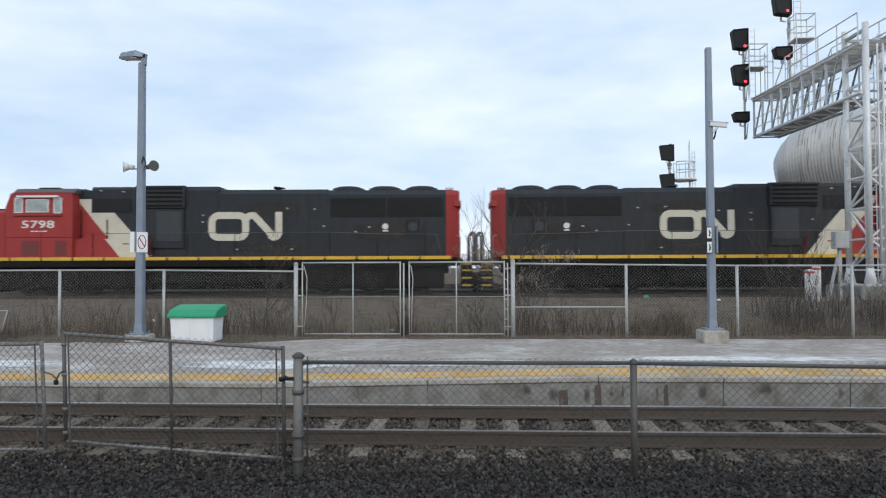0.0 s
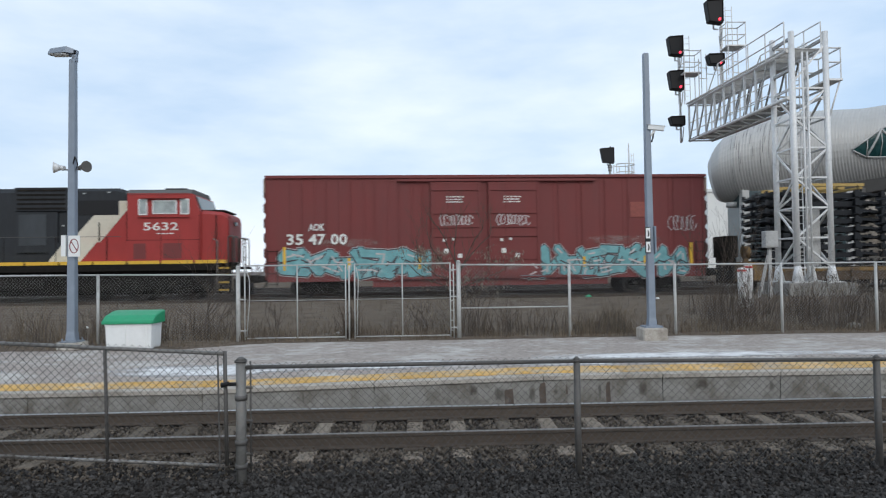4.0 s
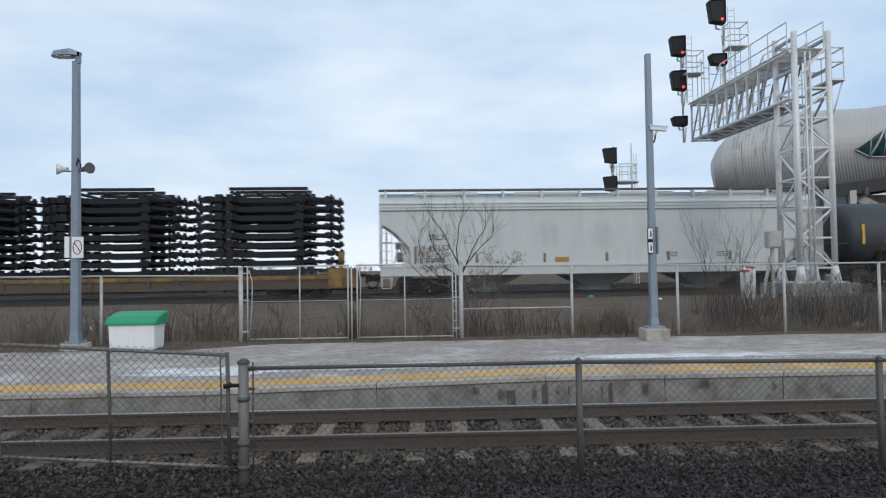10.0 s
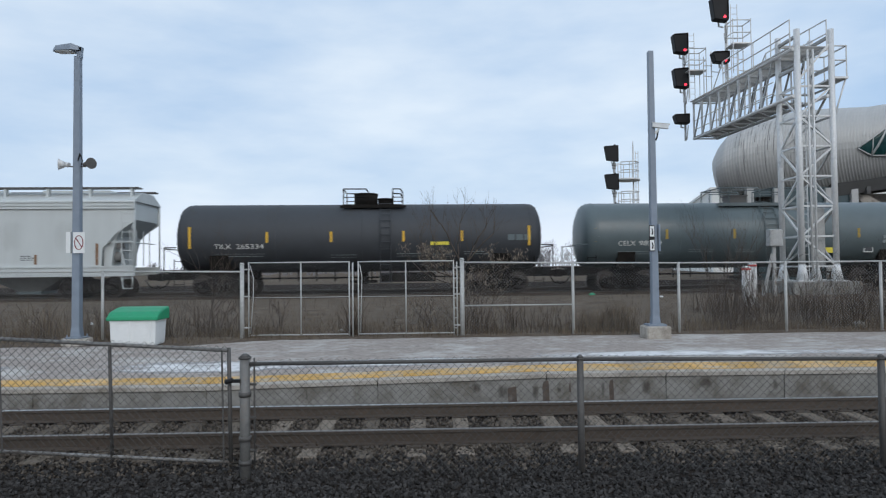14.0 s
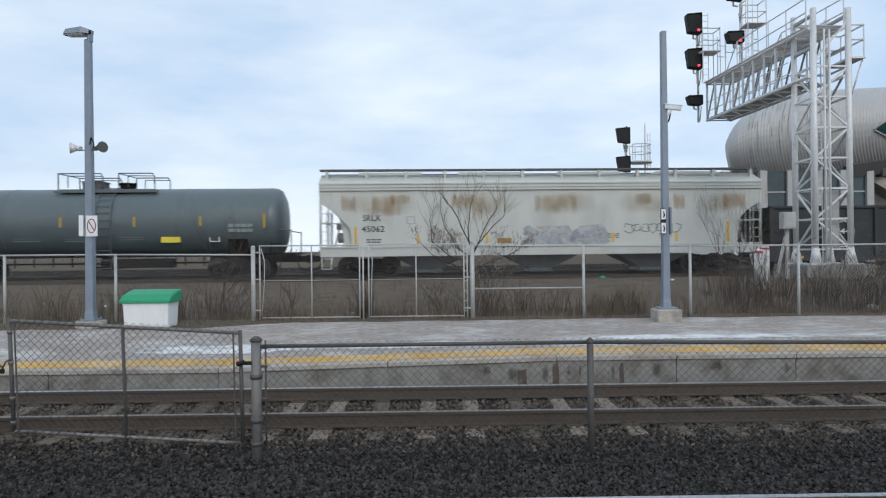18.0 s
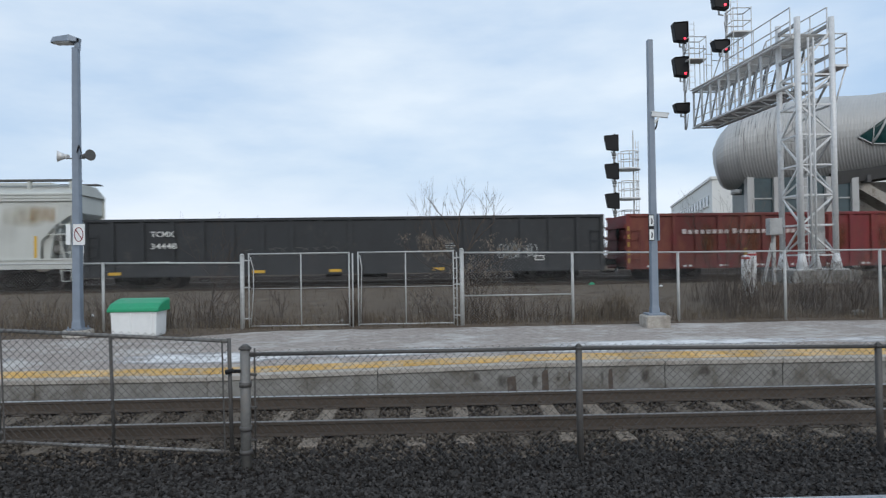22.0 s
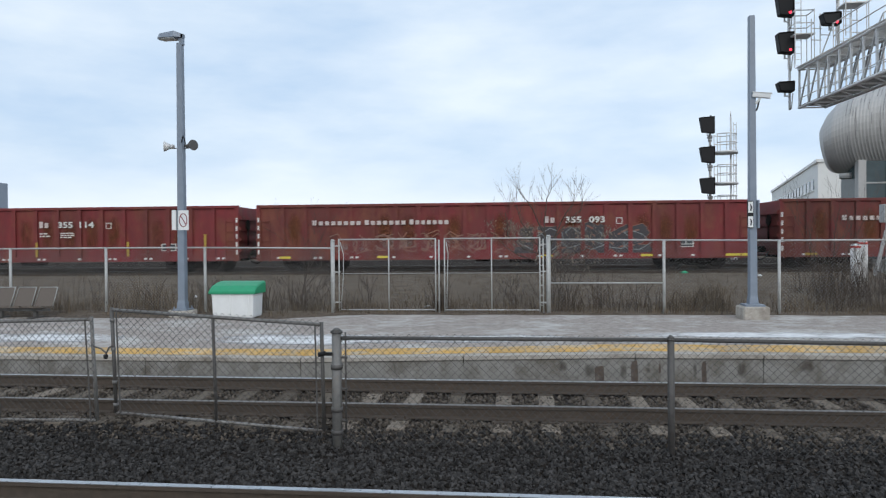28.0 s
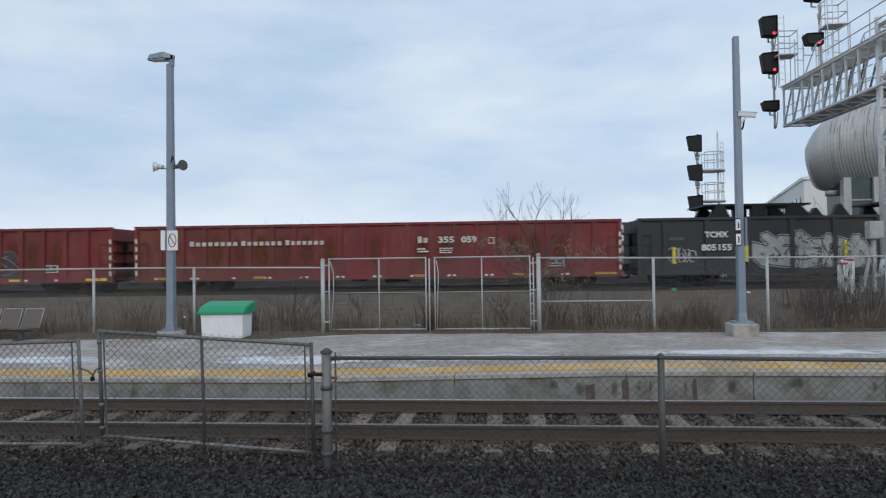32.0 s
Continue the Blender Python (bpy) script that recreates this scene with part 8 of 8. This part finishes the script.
# ---- loose stone, dry weeds, shrubs, small things ----
def blades(name, patches, seed, mat, label, foot=None):
    """Dry stalks: narrow bent strips. patches: x0, x1, y0, y1, number, least and most height."""
    rng = np.random.default_rng(seed)
    vs, fs = [], []
    for x0, x1, y0, y1, n, h0, h1 in patches:
        cx, cy = rng.uniform(x0, x1, n), rng.uniform(y0, y1, n)
        tuft = np.array([noise.noise((a * 0.9, b * 0.9, seed)) for a, b in zip(cx, cy)])
        for x, y, t in zip(cx, cy, tuft):
            if t < -0.12 and rng.random() < 0.7:
                continue
            h = rng.uniform(h0, h1) * (1 + 0.8 * max(0, t))
            a, lean, w = rng.uniform(0, 6.28), rng.uniform(0.08, 0.6) * h, rng.uniform(0.003, 0.007)
            z = (foot(x, y) if foot else ground_height(y)) - 0.02
            dx, dy = math.cos(a), math.sin(a)
            k = len(vs)
            vs += [(x - w, y, z), (x + w, y, z), (x + dx * lean * 0.35 + w, y + dy * lean * 0.35, z + h * 0.6), (x + dx * lean * 0.35 - w, y + dy * lean * 0.35, z + h * 0.6), (x + dx * lean, y + dy * lean, z + h)]
            fs += [(k, k + 1, k + 2, k + 3), (k + 3, k + 2, k + 4)]
    return tagged(raw(name, vs, fs, mat), label, "dry grass", kind="stuff")


def twigs(bm, p, way, length, r, depth, rng, leaves, spread=0.55, droop=0.0):
    """A bare branch with forks."""
    steps = 3
    pts = [Vector(p)]
    d = Vector(way).normalized()
    for k in range(steps):
        d = (d + Vector((rng.uniform(-1, 1), rng.uniform(-1, 1), rng.uniform(-0.4, 0.9) - droop)) * 0.16).normalized()
        pts.append(pts[-1] + d * length / steps)
    for k in range(steps):
        bar(bm, pts[k], pts[k + 1], r * (1 - 0.2 * k), 5 if r > 0.006 else 3, r * (0.8 - 0.2 * k), caps=False)
    if depth == 0:
        leaves += [pts[-1], pts[-2]]
        return
    for k in range(rng.choice((2, 3, 3))):
        side = Vector((rng.uniform(-1, 1), rng.uniform(-0.7, 0.7), rng.uniform(-0.1, 0.5)))
        at = pts[rng.choice((1, 2, 3, 3))]
        twigs(bm, at, d + side * spread * 1.3, length * rng.uniform(0.55, 0.8), r * 0.58, depth - 1, rng, leaves, spread, droop)


def shrub(x, y, height, stems, seed, label, depth=3, spread=0.5, leafy=0.0, name="shrub", r=0.015):
    rng = random.Random(seed)
    s = thing(name, pose(0, 0, 0), label, "shrub", "bare shrubs behind the fence")
    leaves = []
    bm = bmesh.new()
    z = ground_height(y) - 0.05
    for k in range(stems):
        a = rng.uniform(0, 6.28)
        lean = rng.uniform(0.1, spread)
        twigs(bm, (x + 0.12 * math.cos(a), y + 0.12 * math.sin(a), z), (math.cos(a) * lean, math.sin(a) * lean, 1), height * rng.uniform(0.38, 0.5), r, depth, rng, leaves, spread)
    tagged(part("crown", bm, m_twig, s), kind="stuff")
    if leafy:
        vs, fs = [], []
        for p in leaves:
            if rng.random() < leafy and p.z < z + height * 0.75:
                for j in range(3):
                    w, h = rng.uniform(0.012, 0.022), rng.uniform(0.05, 0.10)
                    ox, oy, oz = rng.uniform(-0.08, 0.08), rng.uniform(-0.08, 0.08), rng.uniform(-0.12, 0.05)
                    a = rng.uniform(0, 6.28)
                    k = len(vs)
                    vs += [(p.x + ox - w * math.cos(a), p.y + oy - w * math.sin(a), p.z + oz), (p.x + ox + w * math.cos(a), p.y + oy + w * math.sin(a), p.z + oz), (p.x + ox + rng.uniform(-0.03, 0.03), p.y + oy, p.z + oz - h), (p.x + ox, p.y + oy + 0.01, p.z + oz + h * 0.3)]
                    fs += [(k, k + 1, k + 2), (k, k + 1, k + 3)]
        if vs:
            tagged(raw("dead_leaves", vs, fs, m_dead_leaf, s), "withered brown leaves and pods", kind="stuff")
    return s


def sapling():
    """The tall forked sapling by the right gate post, with withered pods hanging in it."""
    rng = random.Random(4)
    s = thing("sapling", pose(0, 0, 0), "bare forked sapling with withered brown pods", "tree")
    leaves = []
    bm = bmesh.new()
    base = Vector((0.90, 17.0, 0.2))
    fork = Vector((0.92, 17.0, 1.95))
    rod(bm, [base, Vector((0.87, 17.0, 0.8)), Vector((0.93, 17.0, 1.4)), fork], 0.026, 7)
    limbs = (
        ((0.90, 1.62), (0.30, 1.84), (-0.12, 2.2), (-0.16, 2.75), (-0.08, 2.98)),
        ((0.90, 1.75), (0.50, 2.05), (0.22, 2.55), (0.12, 3.0)),
        ((0.92, 1.95), (0.62, 2.60), (0.40, 3.05), (0.20, 3.28)),
        ((0.92, 1.95), (0.82, 2.55), (0.88, 3.10), (1.00, 3.36)),
        ((0.93, 1.90), (1.24, 2.52), (1.52, 2.95), (1.56, 3.22)),
        ((0.93, 1.85), (1.30, 2.40), (1.72, 2.80), (1.78, 3.12)),
        ((0.90, 1.45), (0.15, 1.70), (-0.34, 2.1)),
        ((0.93, 1.45), (1.55, 1.72), (2.10, 1.95)))
    for n, limb in enumerate(limbs):
        y = 17.0
        pts = []
        for x, z in limb:
            pts.append(Vector((x, y, z)))
            y += rng.uniform(-0.12, 0.12)
        for k in range(len(pts) - 1):
            r = 0.0155 - 0.0035 * k
            rod(bm, [pts[k], pts[k].lerp(pts[k + 1], 0.5) + Vector((rng.uniform(-0.04, 0.04), 0, rng.uniform(-0.03, 0.03))), pts[k + 1]], r, 6)
            for u in (0.35, 0.6, 0.85):
                if k == 0 and u < 0.5:
                    continue
                at = pts[k].lerp(pts[k + 1], u)
                twigs(bm, at, (pts[k + 1] - pts[k]).normalized() * 0.6 + Vector((rng.uniform(-0.8, 0.8), rng.uniform(-0.4, 0.4), 0.65)), 0.36, 0.0055, 2, rng, leaves, 0.35)
        twigs(bm, pts[-1], (pts[-1] - pts[-2]).normalized() + Vector((0, 0, 0.6)), 0.32, 0.006, 2, rng, leaves, 0.28)
    for x, z, dx, ln in ((-0.05, 1.2, -0.5, 1.0), (0.6, 1.3, -0.7, 0.9), (1.3, 1.1, 0.5, 1.1), (1.6, 0.9, 0.6, 0.9), (0.9, 0.8, -0.8, 1.2), (1.1, 0.7, 0.9, 1.3), (0.2, 0.4, -0.4, 1.0), (1.0, 0.4, 0.2, 1.4)):
        twigs(bm, (1.02 + (x - 1.02) * 0.3, 17.0, z), (dx, rng.uniform(-0.3, 0.3), 0.9), ln * 0.7, 0.008, 2, rng, leaves, 0.45)
    tagged(part("crown", bm, m_twig, s), kind="stuff")
    vs, fs = [], []
    for p in leaves:
        if 1.1 < p.z < 2.6 and rng.random() < 0.42:
            for j in range(7):
                w, h, a = rng.uniform(0.008, 0.017), rng.uniform(0.04, 0.09), rng.uniform(0, 6.28)
                o = Vector((rng.uniform(-0.12, 0.12), rng.uniform(-0.1, 0.1), rng.uniform(-0.2, 0.05)))
                q = p + o
                k = len(vs)
                vs += [(q.x - w * math.cos(a), q.y - w * math.sin(a), q.z), (q.x + w * math.cos(a), q.y + w * math.sin(a), q.z), (q.x + rng.uniform(-0.07, 0.07), q.y, q.z - h)]
                fs.append((k, k + 1, k + 2))
    tagged(raw("withered_foliage", vs, fs, m_dead_leaf, s), "withered brown seed pods", kind="stuff")


def far_trees():
    """Bare trees along the horizon, too far to tell one from the next."""
    rng = np.random.default_rng(8)
    vs, fs = [], []
    def twig(p, q, w):
        i = len(vs)
        vs.extend([(p[0] - w, p[1], p[2]), (p[0] + w, p[1], p[2]), (q[0], q[1], q[2])])
        fs.append((i, i + 1, i + 2))
    for k in range(300):
        x, y = rng.uniform(-330, 420), rng.uniform(190, 320)
        h = rng.uniform(4, 9) * (1 + 0.45 * math.sin(x * 0.02))
        for stem in range(rng.integers(2, 5)):
            bx, tilt = x + rng.normal(0, 1.2), rng.uniform(-0.2, 0.2)
            sh = h * rng.uniform(0.7, 1.0)
            twig((bx, y, -0.5), (bx + tilt * sh, y, sh), 0.11)
            for j in range(11):
                u = rng.uniform(0.2, 0.9)
                a = rng.uniform(0.3, 0.95) * rng.choice((-1, 1))
                p = (bx + tilt * sh * u, y, sh * u)
                ln = sh * (1.05 - u) * rng.uniform(0.4, 0.75)
                q = (p[0] + math.sin(a) * ln, y, p[2] + math.cos(a) * ln)
                twig(p, q, 0.06)
                for i in range(4):
                    v, b = rng.uniform(0.3, 0.95), a + rng.uniform(-0.8, 0.8)
                    r = (p[0] + (q[0] - p[0]) * v, y, p[2] + (q[2] - p[2]) * v)
                    twig(r, (r[0] + math.sin(b) * ln * 0.4, y, r[2] + math.cos(b) * ln * 0.4), 0.045)
    tagged(raw("distant_trees", vs, fs, m_far_tree), "bare distant trees along the horizon", "trees", kind="stuff")
    vs, fs = [], []
    for k in range(2200):
        x, y = rng.uniform(-330, 420), rng.uniform(150, 260)
        h, w, a = rng.uniform(0.8, 3.2), rng.uniform(0.08, 0.3), rng.uniform(-0.6, 0.6)
        i = len(vs)
        vs += [(x - w, y, 0), (x + w, y, 0), (x + a, y, h)]
        fs.append((i, i + 1, i + 2))
    tagged(raw("distant_bushes", vs, fs, m_far_tree), "brown distant bushes along the horizon", "bushes", kind="stuff")


def marker_posts():
    for x, y, z0, z1 in ((9.69, 20.0, 0.7, 1.90), (10.0, 20.25, 0.7, 2.0)):
        p = thing("marker_post", pose(0, 0, 0), "white plastic marker post with a red band", "marker post", "marker posts")
        made("post", lambda bm: bar(bm, (x, y, z0 - 0.1), (x, y, z1 - 0.12), 0.13, 18), m_post_white, p)
        made("band", lambda bm: bar(bm, (x, y, z1 - 0.12), (x, y, z1 - 0.06), 0.133, 18), m_red_paint, p, "red band")
        made("cap", lambda bm: (bar(bm, (x, y, z1 - 0.06), (x, y, z1), 0.13, 18, 0.09)), m_white, p)


def control_box():
    c = thing("control_box", pose(0, 0, 0), "grey metal control box on a leaning post", "control box")
    x, y = 11.62, 22.4
    made("post", lambda bm: (beam(bm, (x + 0.2, y, 0.4), (x + 0.2, y, 2.6), 0.10), beam(bm, (x - 0.25, y + 0.1, 0.4), (x + 0.15, y, 2.3), 0.09)), m_galv_shade, c)
    made("box", lambda bm: box(bm, x - 0.02, y - 0.2, 2.55, x + 0.42, y + 0.1, 3.12), m_galv_shade, c, bevel=0.02)
    made("door", lambda bm: box(bm, x + 0.03, y - 0.215, 2.6, x + 0.38, y - 0.195, 3.07), m_galv_shade, c)


def bench():
    b = thing("bench", pose(-0.16, 0, -0.2), "four-seat brown metal mesh bench on the platform", "bench")
    y = 15.35
    for k, x in enumerate((-13.28, -12.72, -12.16, -11.60)):
        seat = made("seat", lambda bm: (loft(bm, [[(x, y - 0.42, 0.74), (x + 0.5, y - 0.42, 0.74), (x + 0.5, y - 0.42, 0.77), (x, y - 0.42, 0.77)], [(x, y, 0.70), (x + 0.5, y, 0.70), (x + 0.5, y, 0.73), (x, y, 0.73)]])), m_bench, b)
        made("backrest", lambda bm: loft(bm, [[(x, y, 0.74), (x + 0.5, y, 0.74), (x + 0.5, y + 0.03, 0.74), (x, y + 0.03, 0.74)], [(x + 0.09, y + 0.12, 1.19), (x + 0.55, y + 0.12, 1.19), (x + 0.55, y + 0.15, 1.19), (x + 0.09, y + 0.15, 1.19)]]), m_bench, seat)
        made("rim", lambda bm: rod(bm, [(x, y, 0.74), (x + 0.09, y + 0.12, 1.2), (x + 0.55, y + 0.12, 1.2), (x + 0.5, y, 0.74)], 0.011), m_galv_shade, seat)
    made("beam", lambda bm: box(bm, -13.3, y - 0.24, 0.64, -11.05, y - 0.16, 0.70), m_galv_dark, b)
    for x in (-13.2, -12.3, -11.4):
        made("leg", lambda bm: (box(bm, x - 0.04, y - 0.24, 0.47, x + 0.04, y - 0.16, 0.66), box(bm, x - 0.05, y - 0.45, 0.465, x + 0.05, y + 0.05, 0.50)), m_galv_dark, b)


def litter():
    """A crumpled green bag and pale scraps lying on the slope."""
    for name, x, y, r, mat, label in (("plastic_bag", 6.2, 24.9, 0.11, m_green, "crumpled green plastic bag on bare soil"), ("paper_scrap", 8.0, 22.6, 0.06, m_white, "white paper scrap on bare soil"),
                                      ("paper_scrap", 3.98, 16.75, 0.06, m_white, "white paper scrap below the fence"), ("paper_scrap", -9.2, 18.6, 0.05, m_white, "white paper scrap on bare soil")):
        bm = bmesh.new()
        bmesh.ops.create_icosphere(bm, subdivisions=2, radius=r)
        for v in bm.verts:
            v.co *= 1 + 0.6 * noise.noise(v.co * (1.1 / r) + Vector((x, y, 0)))
            v.co.z *= 0.6
        ob = tagged(new(name, mesh_of(name, bm, mat)), label, "litter")
        ob.matrix_world = pose(x, y, ground_height(y) + r * 0.3)


def boulder(x, y, r, seed):
    bm = bmesh.new()
    bmesh.ops.create_icosphere(bm, subdivisions=2, radius=r)
    for v in bm.verts:
        v.co *= 1 + 0.25 * noise.noise(v.co * 4 + Vector((seed, 0, 0)))
        v.co.z *= 0.75
    ob = tagged(new("boulder", mesh_of("boulder", bm, m_face)), "rounded grey boulder among dry weeds", "boulder")
    ob.matrix_world = pose(x, y, ground_height(y) + r * 0.3)


def gate_latches():
    t = thing("padlock", pose(0, 0, 0), "dark padlock and chain on the sagging gate", "padlock")
    made("body", lambda bm: box(bm, -4.645, 7.135, 0.715, -4.59, 7.165, 0.77), m_black, t, bevel=0.012)
    made("chain", lambda bm: rod(bm, [(-4.79, 7.15, 0.90), (-4.74, 7.13, 0.86), (-4.66, 7.14, 0.83), (-4.61, 7.15, 0.78), (-4.58, 7.15, 0.84), (-4.54, 7.17, 0.87)], 0.009), m_galv_dark, t)
    h = thing("gate_latch", pose(0, 0, 0), "dark steel fork latch between gate and post", "latch")
    made("fork", lambda bm: (box(bm, -2.14, 7.14, 0.775, -1.98, 7.19, 0.81), bar(bm, (-2.13, 7.14, 0.78), (-2.05, 7.14, 0.81), 0.024, 8)), m_black, h)
    for z in (0.62, 0.15, -0.1):
        made("band", lambda bm: bar(bm, (-1.94, 7.2, z), (-1.94, 7.2, z + 0.05), 0.068, 12), m_galv_dark, h)


m_post_white = material("post_white", (0.62, 0.61, 0.59), 0.7, vary=0.15, grain=12, dirt=(0.27, 0.25, 0.23), dirt_scale=7, dirt_from=0.5, stretch=(1, 1, 0.6), bump=0.1)
m_stalk = material("dead_stalk", (0.080, 0.063, 0.050), 0.95, spec=0.05, vary=0.3, grain=4, island=0.5, bump=0)
m_dead_leaf = material("dead_leaf", (0.20, 0.165, 0.13), 0.9, vary=0.3, grain=5, island=0.5, bump=0)
m_far_tree = material("far_tree", (0.22, 0.21, 0.22), 0.95, vary=0.2, grain=0.3, island=0.3, bump=0)

sapling()
shrub(-5.3, 17.0, 1.75, 9, 3, "spreading bare shrub beside the gate post", 3, 0.95)
shrub(-5.62, 17.1, 2.6, 2, 15, "forked bare shrub behind the tall fence", 4, 0.75, r=0.017)
shrub(-3.9, 17.9, 1.2, 4, 6, "thin bare shrub behind the tall fence", 2, 0.8)
shrub(0.2, 17.5, 1.2, 5, 7, "low bare shrub behind the swing gate", 2, 0.8, 0.3)
shrub(1.5, 18.2, 1.9, 6, 8, "bare shrub with withered leaves", 3, 0.6, 0.5)
shrub(2.4, 17.8, 1.2, 4, 9, "low bare shrub behind the tall fence", 2, 0.8)
shrub(7.8, 17.3, 3.0, 4, 10, "tall thin bare shrub behind the tall fence", 4, 0.4, r=0.013)
for k, (x, y, h) in enumerate(((9.0, 17.4, 2.5), (10.1, 17.3, 1.8), (11.5, 17.6, 1.7), (12.7, 18.0, 2.2), (14.2, 18.3, 2.3), (15.2, 17.7, 2.0), (16.4, 18.4, 2.4), (17.8, 18.0, 2.2))):
    shrub(x, y, h, 8, 20 + k, "tangled bare brush behind the tall fence", 3, 0.8, 0.15, r=0.012)
for k, (x, y, h) in enumerate(((-9.6, 17.2, 1.0), (-11.5, 17.6, 1.2), (-14.0, 17.4, 1.1), (-17.0, 17.8, 1.3), (-8.4, 17.9, 1.1))):
    shrub(x, y, h, 4, 40 + k, "low dry shrub behind the tall fence", 2, 0.8, 0.3)
blades("dry_stalks", [(-20, -8.5, 16.5, 17.3, 260, 0.4, 0.9), (-8.5, -4.6, 16.5, 17.6, 220, 0.4, 1.0), (-4.4, 1, 16.5, 17.4, 160, 0.2, 0.6), (-1.95, -1.5, 16.4, 16.8, 90, 0.5, 1.2), (1, 4, 16.5, 17.4, 160, 0.3, 0.8), (4, 8, 16.5, 17.5, 160, 0.3, 0.7), (7.5, 22, 16.6, 19.5, 3000, 0.3, 1.15), (0.9, 2.2, 16.6, 17.4, 160, 0.4, 1.0), (-20, 20, 18, 24, 260, 0.2, 0.5)], 5, m_stalk, "brown dead stalks and brush behind the fence")
blades("dry_weeds", [(-20, 20, 16.42, 17.0, 6500, 0.08, 0.32), (-20, 20, 16.9, 17.6, 3500, 0.08, 0.30), (-20, 20, 17.2, 19.5, 4000, 0.05, 0.2), (-22, 24, 19.5, 24, 3000, 0.04, 0.12), (-11, -6.5, 16.6, 17.4, 450, 0.5, 1.0), (3.9, 5.2, 16.5, 17.2, 500, 0.3, 0.6), (-30, -18, 16.6, 20, 2000, 0.1, 0.4), (18, 30, 16.6, 20, 2500, 0.2, 0.6)], 3, m_grass, "dry tan weeds and grass behind the fence")
blades("verge_weeds", [(-20, -4.6, 15.3, 16.5, 1500, 0.03, 0.16), (-4.6, 20, 16.0, 16.5, 2600, 0.03, 0.16), (-12, -7, 15.9, 16.5, 260, 0.2, 0.6)], 9, m_grass, "short dead weeds along the platform's back", lambda x, y: deck_height(x, y) + 0.02)
far_trees()
marker_posts()
control_box()
bench()
litter()
boulder(11.2, 17.1, 0.16, 3)
boulder(-2.2, 17.2, 0.1, 5)
gate_latches()

ground()
near_platform()
verge()
low_fence()
leaning_gate("leaning_gate", ((-4.53, 0.09), (-4.57, 1.27), (-2.11, 1.11), (-2.09, -0.07)), (0.49,), "sagging chain-link gate leaf leaning beside the track")
leaning_gate("leaning_gate", ((-7.2, -0.03), (-7.2, 1.10), (-4.82, 1.16), (-4.76, 0.0)), (0.5,), "chain-link gate leaf with bent stile")
tall_fence()
track("track_near", NEAR_TRACK, 0.0, -40, 44, 136, "railway track with weathered ties and polished rails")
track("track_platform", FAR_TRACK, 0.0, -40, 44, 136, "railway track with weathered ties beside the platform", dull=m_rail_dull)
track("track_freight", TRAIN_TRACK, TRAIN_RAIL, -275, 275, 900, "freight railway track with worn rails", SKEW, m_rail_dull)
track("track_yard", 35.2, 0.82, -275, 275, 550, "second freight track with worn rails", SKEW, m_rail_dull)
platform()
stones("loose_stone", [(-8, 8, 5.4, 6.7, 19000), (-9, 9, 6.7, 7.45, 10500), (-9, 9, 7.45, 7.8, 3000), (-6, 6, 3.9, 5.15, 6000)], 0.029, 2, m_ballast, "dark crushed stone between the tracks")
stones("track_stone", [(-9, 9, 7.3, 7.6, 1700), (-10, 10, 7.6, 8.14, 7500), (-10, 10, 8.28, 9.64, 14000), (-11, 11, 9.8, 10.5, 4500)], 0.027, 12, m_ballast_track, "grey-brown crushed stone filling the platform track")
stones("loose_stone", [(-26, 28, 27.4, 28.9, 4500), (-24, 27, 29.0, 33.0, 3500), (-24, 27, 33.0, 37.5, 3500)], 0.06, 6, m_ballast_far, "dark crushed stone beside the freight track").matrix_world = pose(0, 0, 0, 0, 0, math.degrees(SKEW))
motions()
